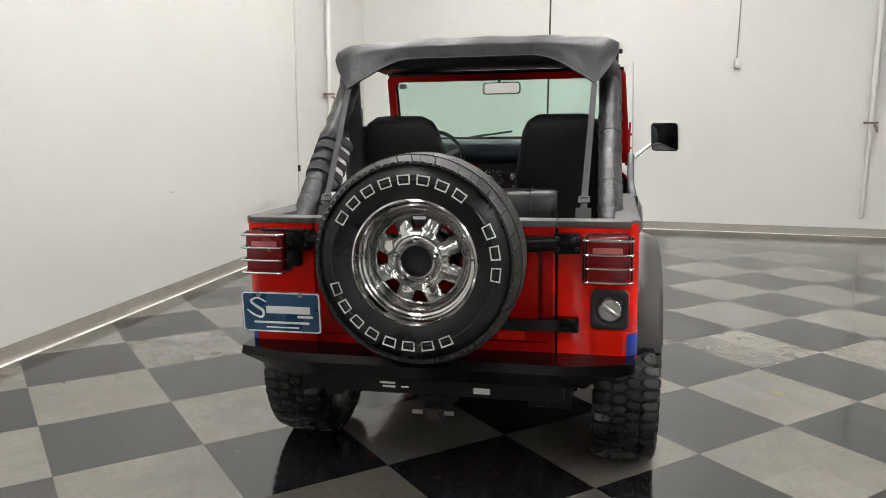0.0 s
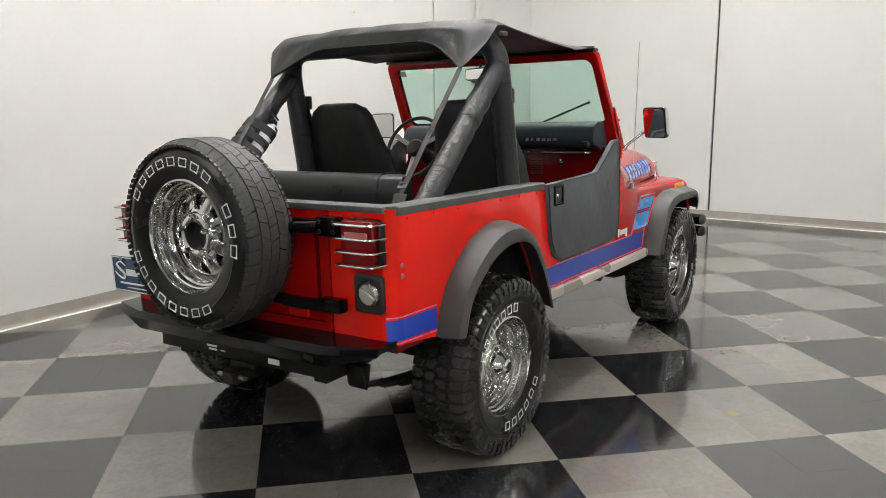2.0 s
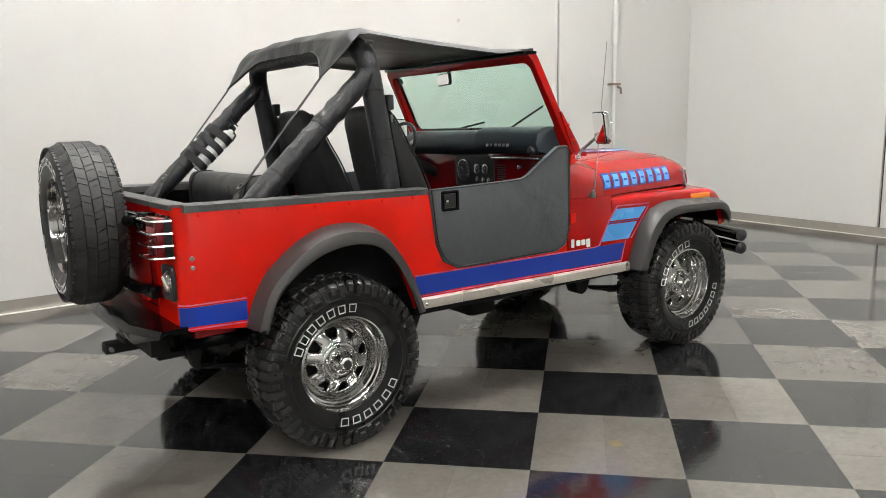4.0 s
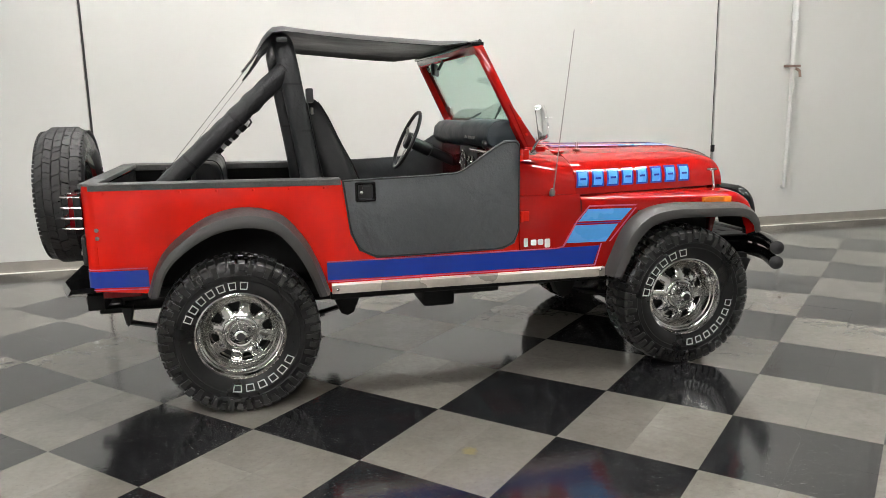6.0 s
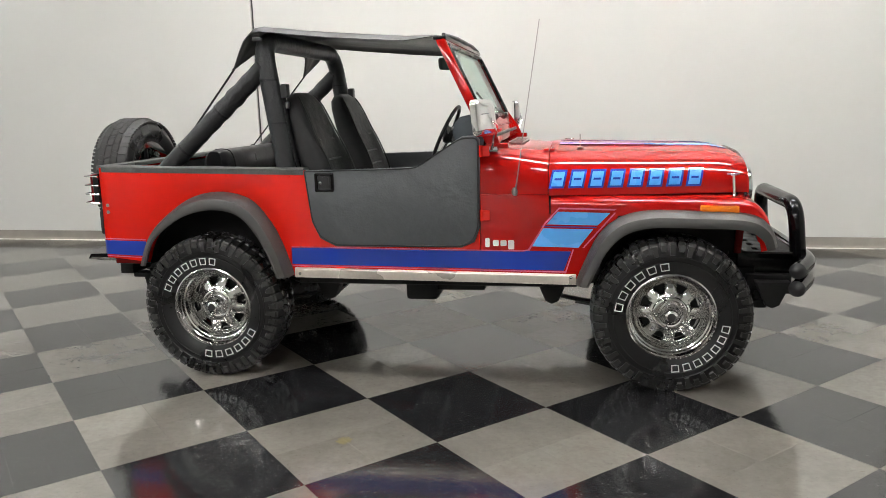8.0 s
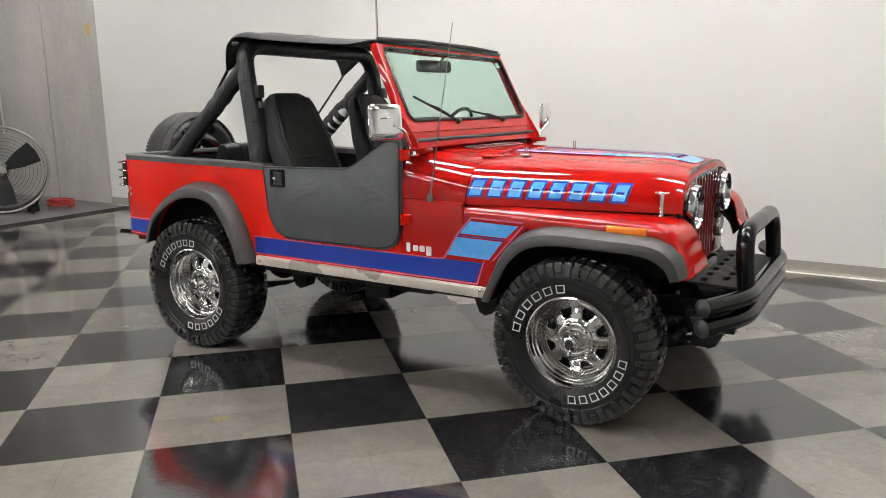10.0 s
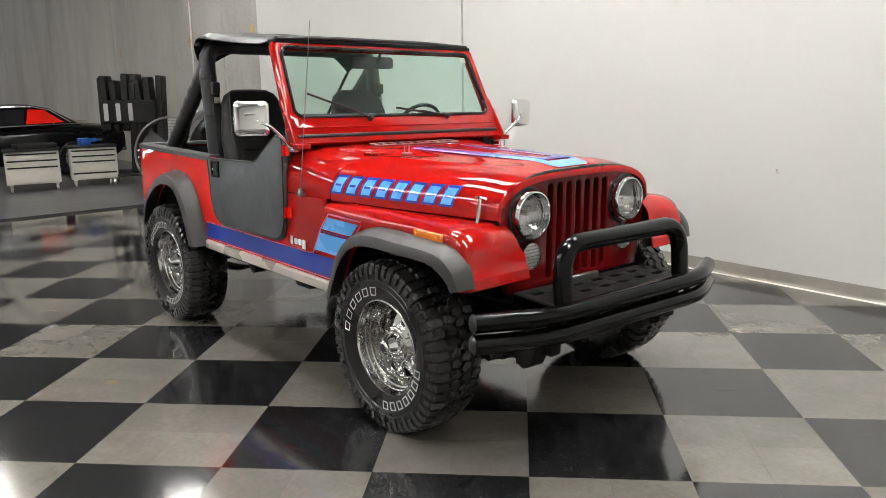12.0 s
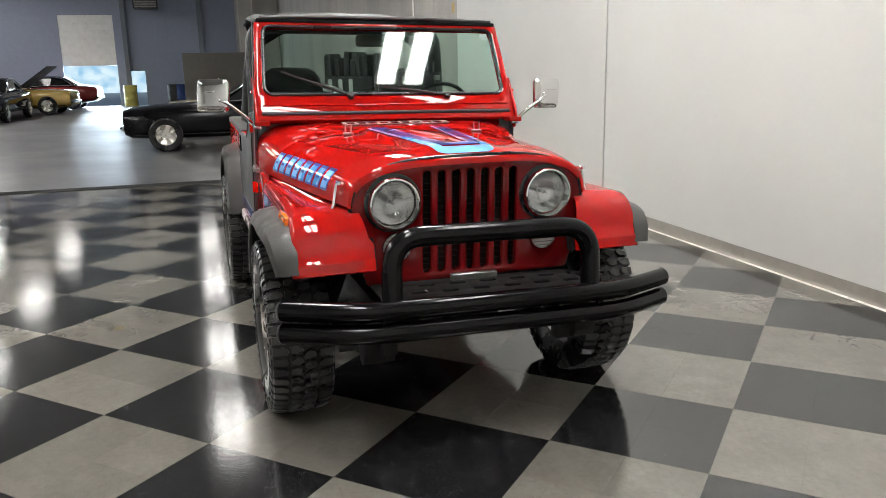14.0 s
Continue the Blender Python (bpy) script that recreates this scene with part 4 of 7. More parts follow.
for s in (-1, 1):
    c = Matrix.Translation((1.372, s * 0.327, 0.930)) @ pose(0, 0, 0, 0, 90, 0)
    bm = B()
    lathe(bm, [(0.103, -0.01), (0.1055, 0.012), (0.1045, 0.030), (0.100, 0.040), (0.095, 0.042), (0.0915, 0.034), (0.090, 0.010), (0.088, 0.0)], 40, c)
    ring = bpart("headlight", bm, CHROME, "round chrome-ringed headlight")
    bm = B()
    lathe(bm, [(0.100, -0.004), (0.116, -0.004), (0.117, 0.003), (0.110, 0.007), (0.104, 0.006)], 40, c)
    bpart("gasket", bm, RUBBER, "black rubber ring behind the bezel", ring)
    bm = B()
    lathe(bm, [(0.0, -0.055), (0.04, -0.05), (0.07, -0.025), (0.087, 0.005)], 40, c)
    bpart("reflector", bm, REFLECTOR, "silver reflector bowl", ring)
    bm = B()
    lathe(bm, [(0.0, 0.034), (0.03, 0.033), (0.06, 0.027), (0.084, 0.014), (0.086, 0.008), (0.082, 0.006), (0.058, 0.020), (0.03, 0.026), (0.0, 0.027)], 40, c)
    bpart("lens", bm, LENS_GLASS, "clear ribbed headlight lens", ring)
    bm = B()
    lathe(bm, [(0, 0.0), (0.007, -0.002), (0.008, -0.05), (0, -0.05)], 12, c)
    bpart("bulb", bm, CLEAR_LENS, "headlight bulb shield", ring)
    c = Matrix.Translation((1.376, s * 0.318, 0.752)) @ pose(0, 0, 0, 0, 90, 0)
    bm = B()
    lathe(bm, [(0.059, -0.01), (0.061, 0.010), (0.057, 0.018), (0.053, 0.010), (0.053, 0.0)], 28, c)
    ring = bpart("park_lamp", bm, CHROME, "round clear parking lamp with chrome rim")
    bm = B()
    lathe(bm, [(0, 0.016), (0.028, 0.014), (0.053, 0.006), (0.053, -0.004), (0, -0.004)], 28, c)
    bpart("lens", bm, CLEAR_LENS, "pale ribbed lens", ring)
    bm = B()
    for k in range(-3, 4):
        h = 0.052 * math.cos(math.asin(abs(k) / 3.6))
        box(bm, 1.386, 1.3925 - 0.0012 * abs(k), s * 0.318 - h, s * 0.318 + h, 0.752 + 0.0145 * k - 0.0016, 0.752 + 0.0145 * k + 0.0016)
    bpart("rib", bm, STEEL, "fine ribs of the lens", ring)
    bm = B()
    plate(bm, round_rect(1.12, 1.295, 0.852, 0.889, 0.006), [], lambda u, v, w: (u, s * (HW + 0.012 - w), v), 0.03, 0.005)
    mk = bpart("side_marker", bm, AMBER, "amber side marker lamp")
    for x in (1.135, 1.255):
        bm = B()
        lathe(bm, [(0, 0.003), (0.008, 0.003), (0.010, 0)], 10, Matrix.Translation((x, s * (HW + 0.012), 0.870)) @ pose(0, 0, 0, s * -90, 0, 0))
        bpart("screw", bm, AMBER, "", mk)

# ---- windshield
WB, WT = Vector((0.120, 0, 1.205)), Vector((-0.122, 0, 1.700))
up = (WT - WB).normalized()
nrm = Vector((up.z, 0, -up.x))
WL = (WT - WB).length


def ws(u, v, w):
    """Across, up the slope, out of the pane."""
    q = WB + up * v + nrm * w
    return Vector((q.x, u, q.z))


bot, top = 0.725, 0.690
outer = [(-bot, -0.035), (bot, -0.035), (bot - 0.005, 0.10)] + [(top + 0.0, WL - 0.03), (top - 0.02, WL), (-top + 0.02, WL), (-top, WL - 0.03)] + [(-bot + 0.005, 0.10)]
gl = []
for cx, cy, a in ((0.605, WL - 0.092, 0), (-0.605, WL - 0.092, 90), (-0.622, 0.156, 180), (0.622, 0.156, 270)):
    for k in range(6):
        b = radians(a + 18 * k)
        gl.append((cx + 0.045 * math.cos(b), cy + 0.045 * math.sin(b)))
bm = B()
plate(bm, outer, [gl], lambda u, v, w: ws(u, v, 0.022 - w), 0.045, 0.008)
frame_ = bpart("windshield_frame", bm, SHADED_RED, "red folding windshield frame")
bm = B()
tube(bm, [ws(u, v, 0.022) for u, v in gl], 0.0095, 8, closed=True)
bpart("gasket", bm, RUBBER, "black rubber windshield seal", frame_)
bm = B()
plate(bm, gl, [], lambda u, v, w: ws(u, v, 0.016 - w), 0.005)
pane = bpart("glass", bm, GLASS, "green-tinted windshield glass", frame_)
pane.visible_shadow = False
bm = B()
plate(bm, round_rect(0.585, 0.63, WL - 0.10, WL - 0.065, 0.004, 2), [], lambda u, v, w: ws(u, v, 0.012 - w), 0.001)
bpart("sticker", bm, CLEAR_LENS, "small pale sticker on the glass", frame_)
bm = B()
tube(bm, [ws(-0.69, 0.004, 0.022), ws(0.69, 0.004, 0.022)], 0.010, 8)
bpart("lower_seal", bm, PLASTIC, "black rubber seam below the windshield", frame_)
bm = B()
tube(bm, [ws(-0.685, 0.050, 0.023), ws(0.685, 0.050, 0.023)], 0.006, 8, flat=0.5)
bpart("lower_rib", bm, SHADED_RED, "pressed rib along the windshield base", frame_)
bm = B()
box(bm, WT.x - 0.03, WT.x + 0.035, -top + 0.01, top - 0.01, WT.z - 0.012, WT.z + 0.008, 0.006, 2)
bpart("top_channel", bm, BLACK, "black channel along the top of the windshield", frame_)
for s in (-1, 1):
    bm = B()
    plate(bm, [(0.0, 0.0), (0.05, 0.0), (0.055, 0.06), (0.012, 0.24), (0.0, 0.24)], [], lambda u, v, w: (0.135 - v * 0.45 + u, s * (0.728 - w), 1.16 + v), 0.012, 0.003)
    box(bm, 0.105, 0.215, s * 0.66, s * 0.735, 1.160, 1.186, 0.006, 2)
    bpart("windshield_hinge", bm, SHADED_RED, "red windshield hinge bracket")
    for z in (1.18, 1.25, 1.33):
        bm = B()
        hexbolt(bm, Matrix.Translation((0.155 - (z - 1.16) * 0.45, s * 0.729, z)) @ pose(0, 0, 0, s * -90, 0, 0), 0.009, 0.008)
        bpart("bolt", bm, RED)
for base, tip_v in ((-0.215, 0.235), (0.33, 0.150)):
    bm = B()
    hub = ws(base, 0.098, 0.03)
    tip = ws(base - 0.36, tip_v, 0.034)
    tube(bm, [hub, hub.lerp(tip, 0.5) + nrm * 0.012, tip.lerp(hub, 0.25)], 0.0042, 6)
    tube(bm, [tip, hub.lerp(tip, 0.12)], 0.0036, 6, flat=1.8)
    lathe(bm, [(0, 0.025), (0.012, 0.025), (0.016, 0.012), (0.02, 0)], 12, Matrix.Translation(ws(base, 0.098, 0.02)) @ nrm.to_track_quat("Z", "Y").to_matrix().to_4x4())
    bpart("wiper", bm, PLASTIC, "black windshield wiper")
bm = B()
q = ws(0.02, WL - 0.055, -0.06)
plate(bm, round_rect(-0.115, 0.115, -0.034, 0.034, 0.02), [], lambda u, v, w: (q.x - 0.035 + w - 0.06 * v + 0.36 * u, q.y - 0.02 + u, q.z + v - 0.02), 0.02, 0.006)
tube(bm, [(q.x, q.y, q.z - 0.02), ws(0.02, WL - 0.035, -0.015)], 0.009, 8)
rv = bpart("rear_view_mirror", bm, PLASTIC, "black rear-view mirror")
bm = B()
plate(bm, round_rect(-0.108, 0.108, -0.028, 0.028, 0.018), [], lambda u, v, w: (q.x - 0.0365 + w - 0.06 * v + 0.36 * u, q.y - 0.02 + u, q.z + v - 0.02), 0.001)
bpart("mirror_glass", bm, MIRROR, "mirror glass", rv)

# ---- door mirrors
for s in (-1, 1):
    bm = B()
    cx, cy, cz = 0.115, s * 0.925, 1.312
    tilt = 10 if s > 0 else -27
    m = pose(cx, cy, cz, 0, 0 if s > 0 else -7, tilt)
    rows = []
    for d, g in ((-0.006, 0.0), (0.010, 0.0), (0.024, 0.008), (0.032, 0.03)):
        rows.append([m @ Vector((d, u, v)) for u, v in round_rect(-0.083 + g, 0.083 - g, -0.083 + g, 0.083 - g, 0.022, 4)])
    loft(bm, rows)
    mir = bpart("door_mirror", bm, CHROME, "square chrome door mirror on an arm")
    bm = B()
    plate(bm, round_rect(-0.080, 0.080, -0.080, 0.080, 0.020, 4), [], lambda u, v, w: m @ Vector((-0.0075 - w, u, v)), 0.001)
    bpart("gasket", bm, RUBBER, "black rubber gasket", mir)
    bm = B()
    plate(bm, round_rect(-0.075, 0.075, -0.075, 0.075, 0.017, 4), [], lambda u, v, w: m @ Vector((-0.0105 - w, u, v)), 0.001)
    bpart("mirror_glass", bm, MIRROR, "mirror glass", mir)
    bm = B()
    box(bm, 0.141, 0.149, cy - 0.055, cy + 0.055, cz + 0.02, cz + 0.024, 0.001)
    tube(bm, arc_path([(0.160, s * 0.90, 1.29), (0.175, s * 0.86, 1.275), (0.150, s * 0.765, 1.20), (0.135, s * 0.735, 1.16)], 0.03), 0.009, 10)
    lathe(bm, [(0, 0.012), (0.015, 0.009), (0.018, 0)], 14, Matrix.Translation((0.150, s * 0.905, 1.30)) @ pose(0, 0, 0, 0, 90, 0))
    box(bm, 0.105, 0.165, s * 0.700, s * 0.738, 1.145, 1.172, 0.006, 2)
    bpart("mirror_arm", bm, CHROME, "chrome mirror arm and bracket", mir)

# ---- antenna
bm = B()
tube(bm, [(0.250, -HW - 0.022, 0.955), (0.262, -HW - 0.022, 1.03), (0.285, -HW - 0.02, 1.2), (0.366, -HW - 0.01, 1.76)], [0.005, 0.0032, 0.0026, 0.0022], 6)
lathe(bm, [(0, 0.03), (0.010, 0.026), (0.015, 0.01), (0.013, -0.008), (0, -0.012)], 12, Matrix.Translation((0.247, -HW - 0.02, 0.945)))
box(bm, 0.237, 0.259, -HW - 0.02, -HW + 0.002, 0.932, 0.956, 0.004)
bpart("antenna", bm, STEEL, "thin steel whip antenna on the cowl")

# ---- half doors with a scooped top
DOOR = [(-0.825, 1.062), (-0.795, 0.80), (-0.755, 0.715), (-0.67, 0.672), (-0.02, 0.672), (0.045, 0.70), (0.072, 0.77), (0.078, 1.205), (0.062, 1.225), (-0.005, 1.224), (-0.05, 1.198), (-0.145, 1.137), (-0.215, 1.090), (-0.255, 1.075), (-0.40, 1.070)]
for s in (-1, 1):
    bm = B()
    plate(bm, DOOR, [], lambda u, v, w: (u, s * (HW + 0.016 - w), v), 0.03, 0.009)
    dr = bpart("half_door", bm, DOOR_SKIN, "grey vinyl soft half door")
    bm = B()
    edge = [(u, s * (HW + 0.017), v) for u, v in [(a * 0.985 - 0.006, 0.945 + (b - 0.945) * 0.965) for a, b in DOOR]]
    tube(bm, arc_path(edge + edge[:1], 0.03, 3), 0.0035, 5)
    bpart("piping", bm, CANVAS, "stitched edge of the door skin", dr)
    bm = B()
    plate(bm, round_rect(-0.765, -0.665, 0.955, 1.05, 0.008), [round_rect(-0.750, -0.680, 0.968, 1.037, 0.005)], lambda u, v, w: (u, s * (HW + 0.026 - w), v), 0.012, 0.003)
    dh = bpart("door_handle", bm, BLACK, "square black paddle door handle", dr)
    bm = B()
    plate(bm, round_rect(-0.748, -0.682, 0.97, 1.035, 0.004), [], lambda u, v, w: (u, s * (HW + 0.018 - w), v), 0.002)
    plate(bm, round_rect(-0.728, -0.690, 0.985, 1.03, 0.004), [], lambda u, v, w: (u, s * (HW + 0.024 - w), v), 0.006)
    bpart("paddle", bm, PLASTIC, "", dh)
    bm = B()
    lathe(bm, [(0, 0.006), (0.008, 0.005), (0.010, 0)], 12, Matrix.Translation((-0.735, s * (HW + 0.021), 1.0)) @ pose(0, 0, 0, s * -90, 0, 0))
    bpart("lock", bm, CHROME, "chrome lock button", dh)
    for z in (0.835, 1.15):
        bm = B()
        tube(bm, [(0.083, s * (HW + 0.016), z - 0.028), (0.083, s * (HW + 0.016), z + 0.028)], 0.009, 8)
        box(bm, 0.083, 0.125, s * (HW + 0.001), s * (HW + 0.012), z - 0.026, z + 0.026, 0.003)
        bpart("door_hinge", bm, RED, "red door hinge")

# ---- rocker trim, stripes, graphics
def side_plate(name, pts, s, mat, label, lift=0.0022, parent=None):
    bm = B()
    plate(bm, pts, [], lambda u, v, w: (u, s * (HW + lift - w), v), min(lift - 0.0004, 0.002))
    return bpart(name, bm, mat, label, parent)


for s in (-1, 1):
    bm = B()
    rows = []
    for x, dz in ((-0.897, 0.0), (0.545, -0.017)):
        rows.append([(x, s * HW, 0.507 + dz), (x, s * (HW + 0.018), 0.51 + dz), (x, s * (HW + 0.022), 0.52 + dz), (x, s * (HW + 0.020), 0.552 + dz), (x, s * (HW + 0.012), 0.56 + dz), (x, s * HW, 0.56 + dz)])
    loft(bm, rows)
    rk = bpart("rocker_trim", bm, ROCKER, "pale satin metal rocker trim")
    for x in (-0.87, 0.52):
        bm = B()
        lathe(bm, [(0, 0.003), (0.006, 0.002), (0.008, 0)], 10, Matrix.Translation((x, s * (HW + 0.021), 0.53)) @ pose(0, 0, 0, s * -90, 0, 0))
        bpart("screw", bm, CHROME, "", rk)
    side_plate("side_stripe", [(-0.915, 0.576), (0.485, 0.560), (0.52, 0.657), (0.31, 0.657), (0.28, 0.652), (-0.915, 0.663)], s, NAVY, "dark blue vinyl side stripe")
    side_plate("pin_stripe", [(-0.915, 0.566), (0.497, 0.550), (0.533, 0.666), (0.527, 0.666), (0.492, 0.556), (-0.915, 0.571)], s, PINK, "pale pin stripe")
    side_plate("pin_stripe", [(-0.915, 0.670), (0.28, 0.659), (0.31, 0.664), (0.39, 0.795), (0.46, 0.872), (0.735, 0.868), (0.725, 0.861), (0.463, 0.865), (0.397, 0.793), (0.318, 0.659), (0.28, 0.654), (-0.915, 0.665)], s, PINK, "pale pin stripe", 0.0026)
    side_plate("side_stripe", [(-1.944, 0.618), (-1.735, 0.610), (-1.735, 0.690), (-1.944, 0.695)], s, NAVY, "dark blue vinyl side stripe")
    side_plate("pin_stripe", [(-1.944, 0.607), (-1.735, 0.598), (-1.735, 0.603), (-1.944, 0.612)], s, PINK, "pale pin stripe")
    # the stripe bends round the rear corner
    for z0, z1, mat, nm, lab in ((0.618, 0.695, NAVY, "side_stripe", "dark blue vinyl side stripe"), (0.607, 0.612, PINK, "pin_stripe", "pale pin stripe"), (0.701, 0.706, PINK, "pin_stripe", "pale pin stripe")):
        bm = B()
        sheet(bm, [[(-1.943 - 0.0575 * math.cos(a), s * (HW - 0.055 + 0.0575 * math.sin(a)), z) for z in (z0, z1)] for a in (radians(90 - 10 * k) for k in range(8))], 0.001)
        bpart(nm, bm, mat, lab)
    side_plate("pin_stripe", [(-1.944, 0.701), (-1.735, 0.696), (-1.735, 0.701), (-1.944, 0.706)], s, PINK, "pale pin stripe")
    side_plate("side_block", [(0.325, 0.68), (0.555, 0.676), (0.625, 0.768), (0.385, 0.770)], s, SKY_BLUE, "light blue slanted stripe block")
    side_plate("side_block", [(0.400, 0.790), (0.645, 0.787), (0.705, 0.848), (0.455, 0.852)], s, SKY_BLUE, "light blue slanted stripe block")
    side_plate("pin_stripe", [(0.575, 0.676), (0.583, 0.676), (0.732, 0.850), (0.724, 0.850)], s, PINK, "pale pin stripe")
    side_plate("pin_stripe", [(0.372, 0.777), (0.640, 0.775), (0.643, 0.780), (0.378, 0.782)], s, NAVY, "dark thin stripe")
    # maker's mark as plain white bars
    for k, (w_, h0, h1) in enumerate(((0.022, 0.0, 0.046), (0.030, 0.006, 0.036), (0.030, 0.006, 0.036), (0.030, -0.010, 0.036))):
        x = 0.098 + 0.038 * k if s < 0 else 0.245 - 0.038 * k
        side_plate("white_mark", round_rect(x, x + w_, 0.674 + h0, 0.674 + h1, 0.005, 2), s, WHITE_VINYL, "")

# ---- rear lamps with wire guards, filler, number plate
for s in (-1, 1):
    bm = B()
    plate(bm, round_rect(s * 0.622 - 0.070, s * 0.622 + 0.070, 0.895, 1.05, 0.012), [], lambda u, v, w: (-2.055 + w, u, v), 0.057, 0.006)
    tl = bpart("tail_lamp", bm, RED_LENS, "red rectangular tail lamp")
    bm = B()
    plate(bm, round_rect(s * 0.622 - 0.05, s * 0.622 + 0.05, 0.988, 1.012, 0.006), [], lambda u, v, w: (-2.0575 + w, u, v), 0.003)
    bpart("reverse_lens", bm, PINK_LENS, "faint pink reversing lens", tl)
    for e in (-1, 1):
        bm = B()
        box(bm, -2.030, -1.999, s * 0.622 + e * 0.081 - 0.004, s * 0.622 + e * 0.081 + 0.004, 0.893, 1.046, 0.003)
        bpart("guard_bracket", bm, CHASSIS, "dark bracket of the lamp guard", tl)
    bm = B()
    plate(bm, round_rect(s * 0.622 - 0.074, s * 0.622 + 0.074, 0.89, 1.054, 0.014), [], lambda u, v, w: (-2.012 + w, u, v), 0.012, 0.003)
    bpart("lamp_gasket", bm, RUBBER, "black gasket behind the lamp", tl)
    for z in (0.898, 0.945, 0.992, 1.040):
        bm = B()
        tube(bm, arc_path([(-1.999, s * 0.622 - 0.085, z - 0.004), (-2.085, s * 0.622 - 0.082, z), (-2.085, s * 0.622 + 0.082, z), (-1.999, s * 0.622 + 0.085, z - 0.004)], 0.02), 0.0042, 8)
        bpart("guard_bar", bm, CHROME, "chrome wire guard bar", tl)
bm = B()
plate(bm, round_rect(-0.697, -0.567, 0.718, 0.858, 0.02), [[(-0.632 + 0.05 * math.cos(a), 0.788 + 0.05 * math.sin(a)) for a in (2 * math.pi * k / 24 for k in range(24))]], lambda u, v, w: (-2.014 + w, u, v), 0.018, 0.005)
lathe(bm, [(0, 0.001), (0.056, 0.001), (0.056, 0.004), (0, 0.004)], 28, Matrix.Translation((-2.0, -0.632, 0.788)) @ pose(0, 0, 0, 0, -90, 0))
fl = bpart("fuel_filler", bm, PLASTIC, "black recessed fuel filler bezel")
bm = B()
lathe(bm, [(0, 0.018), (0.036, 0.018), (0.043, 0.012), (0.045, 0), (0, 0)], 28, Matrix.Translation((-2.002, -0.632, 0.788)) @ pose(0, 0, 0, 0, -90, 0))
m45 = Matrix.Translation((-2.021, -0.632, 0.788)) @ pose(0, 0, 0, 35, 0, 0)
bm2 = B()
box(bm2, -0.006, 0.004, -0.036, 0.036, -0.007, 0.007, 0.003)
bm2.transform(m45)
me = bpy.data.meshes.new("grip_data")
bm2.to_mesh(me)
bm.from_mesh(me)
bpart("filler_cap", bm, ALU, "pale metal filler cap", fl)
bm = B()
plate(bm, round_rect(0.385, 0.69, 0.685, 0.838, 0.012), [], lambda u, v, w: (-2.125 + w + 0.04 * (0.84 - v), u, v), 0.003, 0.001)
pl = bpart("dealer_plate", bm, PLATE_BLUE, "dark blue dealer plate with white bars")
bm = B()
plate(bm, round_rect(0.387, 0.688, 0.687, 0.836, 0.011), [round_rect(0.392, 0.683, 0.692, 0.831, 0.009)], lambda u, v, w: (-2.1262 + w + 0.04 * (0.84 - v), u, v), 0.001)
bpart("plate_border", bm, WHITE_VINYL, "white border line", pl)
for y0, y1, z0, z1 in ((0.425, 0.595, 0.757, 0.785), (0.415, 0.475, 0.742, 0.751), (0.43, 0.645, 0.719, 0.727), (0.47, 0.60, 0.702, 0.707)):
    bm = B()
    plate(bm, round_rect(y0, y1, z0, z1, 0.003, 2), [], lambda u, v, w: (-2.1262 + w + 0.04 * (0.84 - v), u, v), 0.001)
    bpart("plate_bar", bm, WHITE_VINYL, "white bar", pl)
bm = B()
tube(bm, smooth_path([(-2.1275, 0.592, 0.800), (-2.127, 0.625, 0.815), (-2.126, 0.652, 0.802), (-2.126, 0.630, 0.782), (-2.125, 0.606, 0.765), (-2.124, 0.612, 0.743), (-2.124, 0.645, 0.752), (-2.125, 0.668, 0.770)], 5), [0.002 + 0.003 * math.sin(math.pi * k / 35) for k in range(36)], 6)
bpart("plate_swoosh", bm, WHITE_VINYL, "white swoosh", pl)
bm = B()
for y in (0.46, 0.62):
    lathe(bm, [(0, 0.006), (0.008, 0.005), (0.010, 0)], 10, Matrix.Translation((-2.127, y, 0.828)) @ pose(0, 0, 0, 0, -90, 0))
box(bm, -2.12, -2.0, 0.52, 0.56, 0.79, 0.81, 0.004)
bpart("plate_bracket", bm, STEEL, "plate screws and bracket", pl)
bm = B()
for k in range(4):
    plate(bm, round_rect(0.585 + 0.022 * k, 0.602 + 0.022 * k, 1.012 - 0.0, 1.032, 0.004, 2), [], lambda u, v, w: (-2.003 + w, u, v), 0.005)
bpart("model_badge", bm, BLACK, "small black model badge as plain bars")

# ---- rear bumper, hitch
bm = B()
rows = []
for y, x1, z0 in ((-0.72, -2.07, 0.598), (-0.52, -2.135, 0.540), (0.52, -2.135, 0.540), (0.72, -2.07, 0.598)):
    rows.append([(-1.93, y, z0), (x1, y, z0), (x1 - 0.02, y, 0.59), (x1 - 0.005, y, 0.618), (-1.93, y, 0.622)])
loft(bm, rows)
bpart("rear_bumper", bm, BLACK, "black steel rear bumper with angled ends")
bm = B()
box(bm, -2.06, -1.98, -0.48, 0.48, 0.455, 0.535, 0.008, 2)
ht = bpart("tow_hitch", bm, CHASSIS, "black receiver tow hitch")
bm = B()
box(bm, -2.145, -1.86, -0.065, 0.01, 0.392, 0.440, 0.006, 2)
box(bm, -2.075, -1.9, -0.10, 0.045, 0.436, 0.460, 0.004)
bpart("receiver", bm, CHASSIS, "black square receiver tube", ht)
bm = B()
tube(bm, [(-2.125, -0.10, 0.418), (-2.125, 0.05, 0.418)], 0.009, 8)
bpart("hitch_pin", bm, STEEL, "steel hitch pin", ht)
for y in (-0.385, 0.385):
    bm = B()
    box(bm, -2.02, -1.9, y - 0.035, y + 0.035, 0.42, 0.452, 0.006)
    bpart("hitch_bracket", bm, CHASSIS, "", ht)
bm = B()
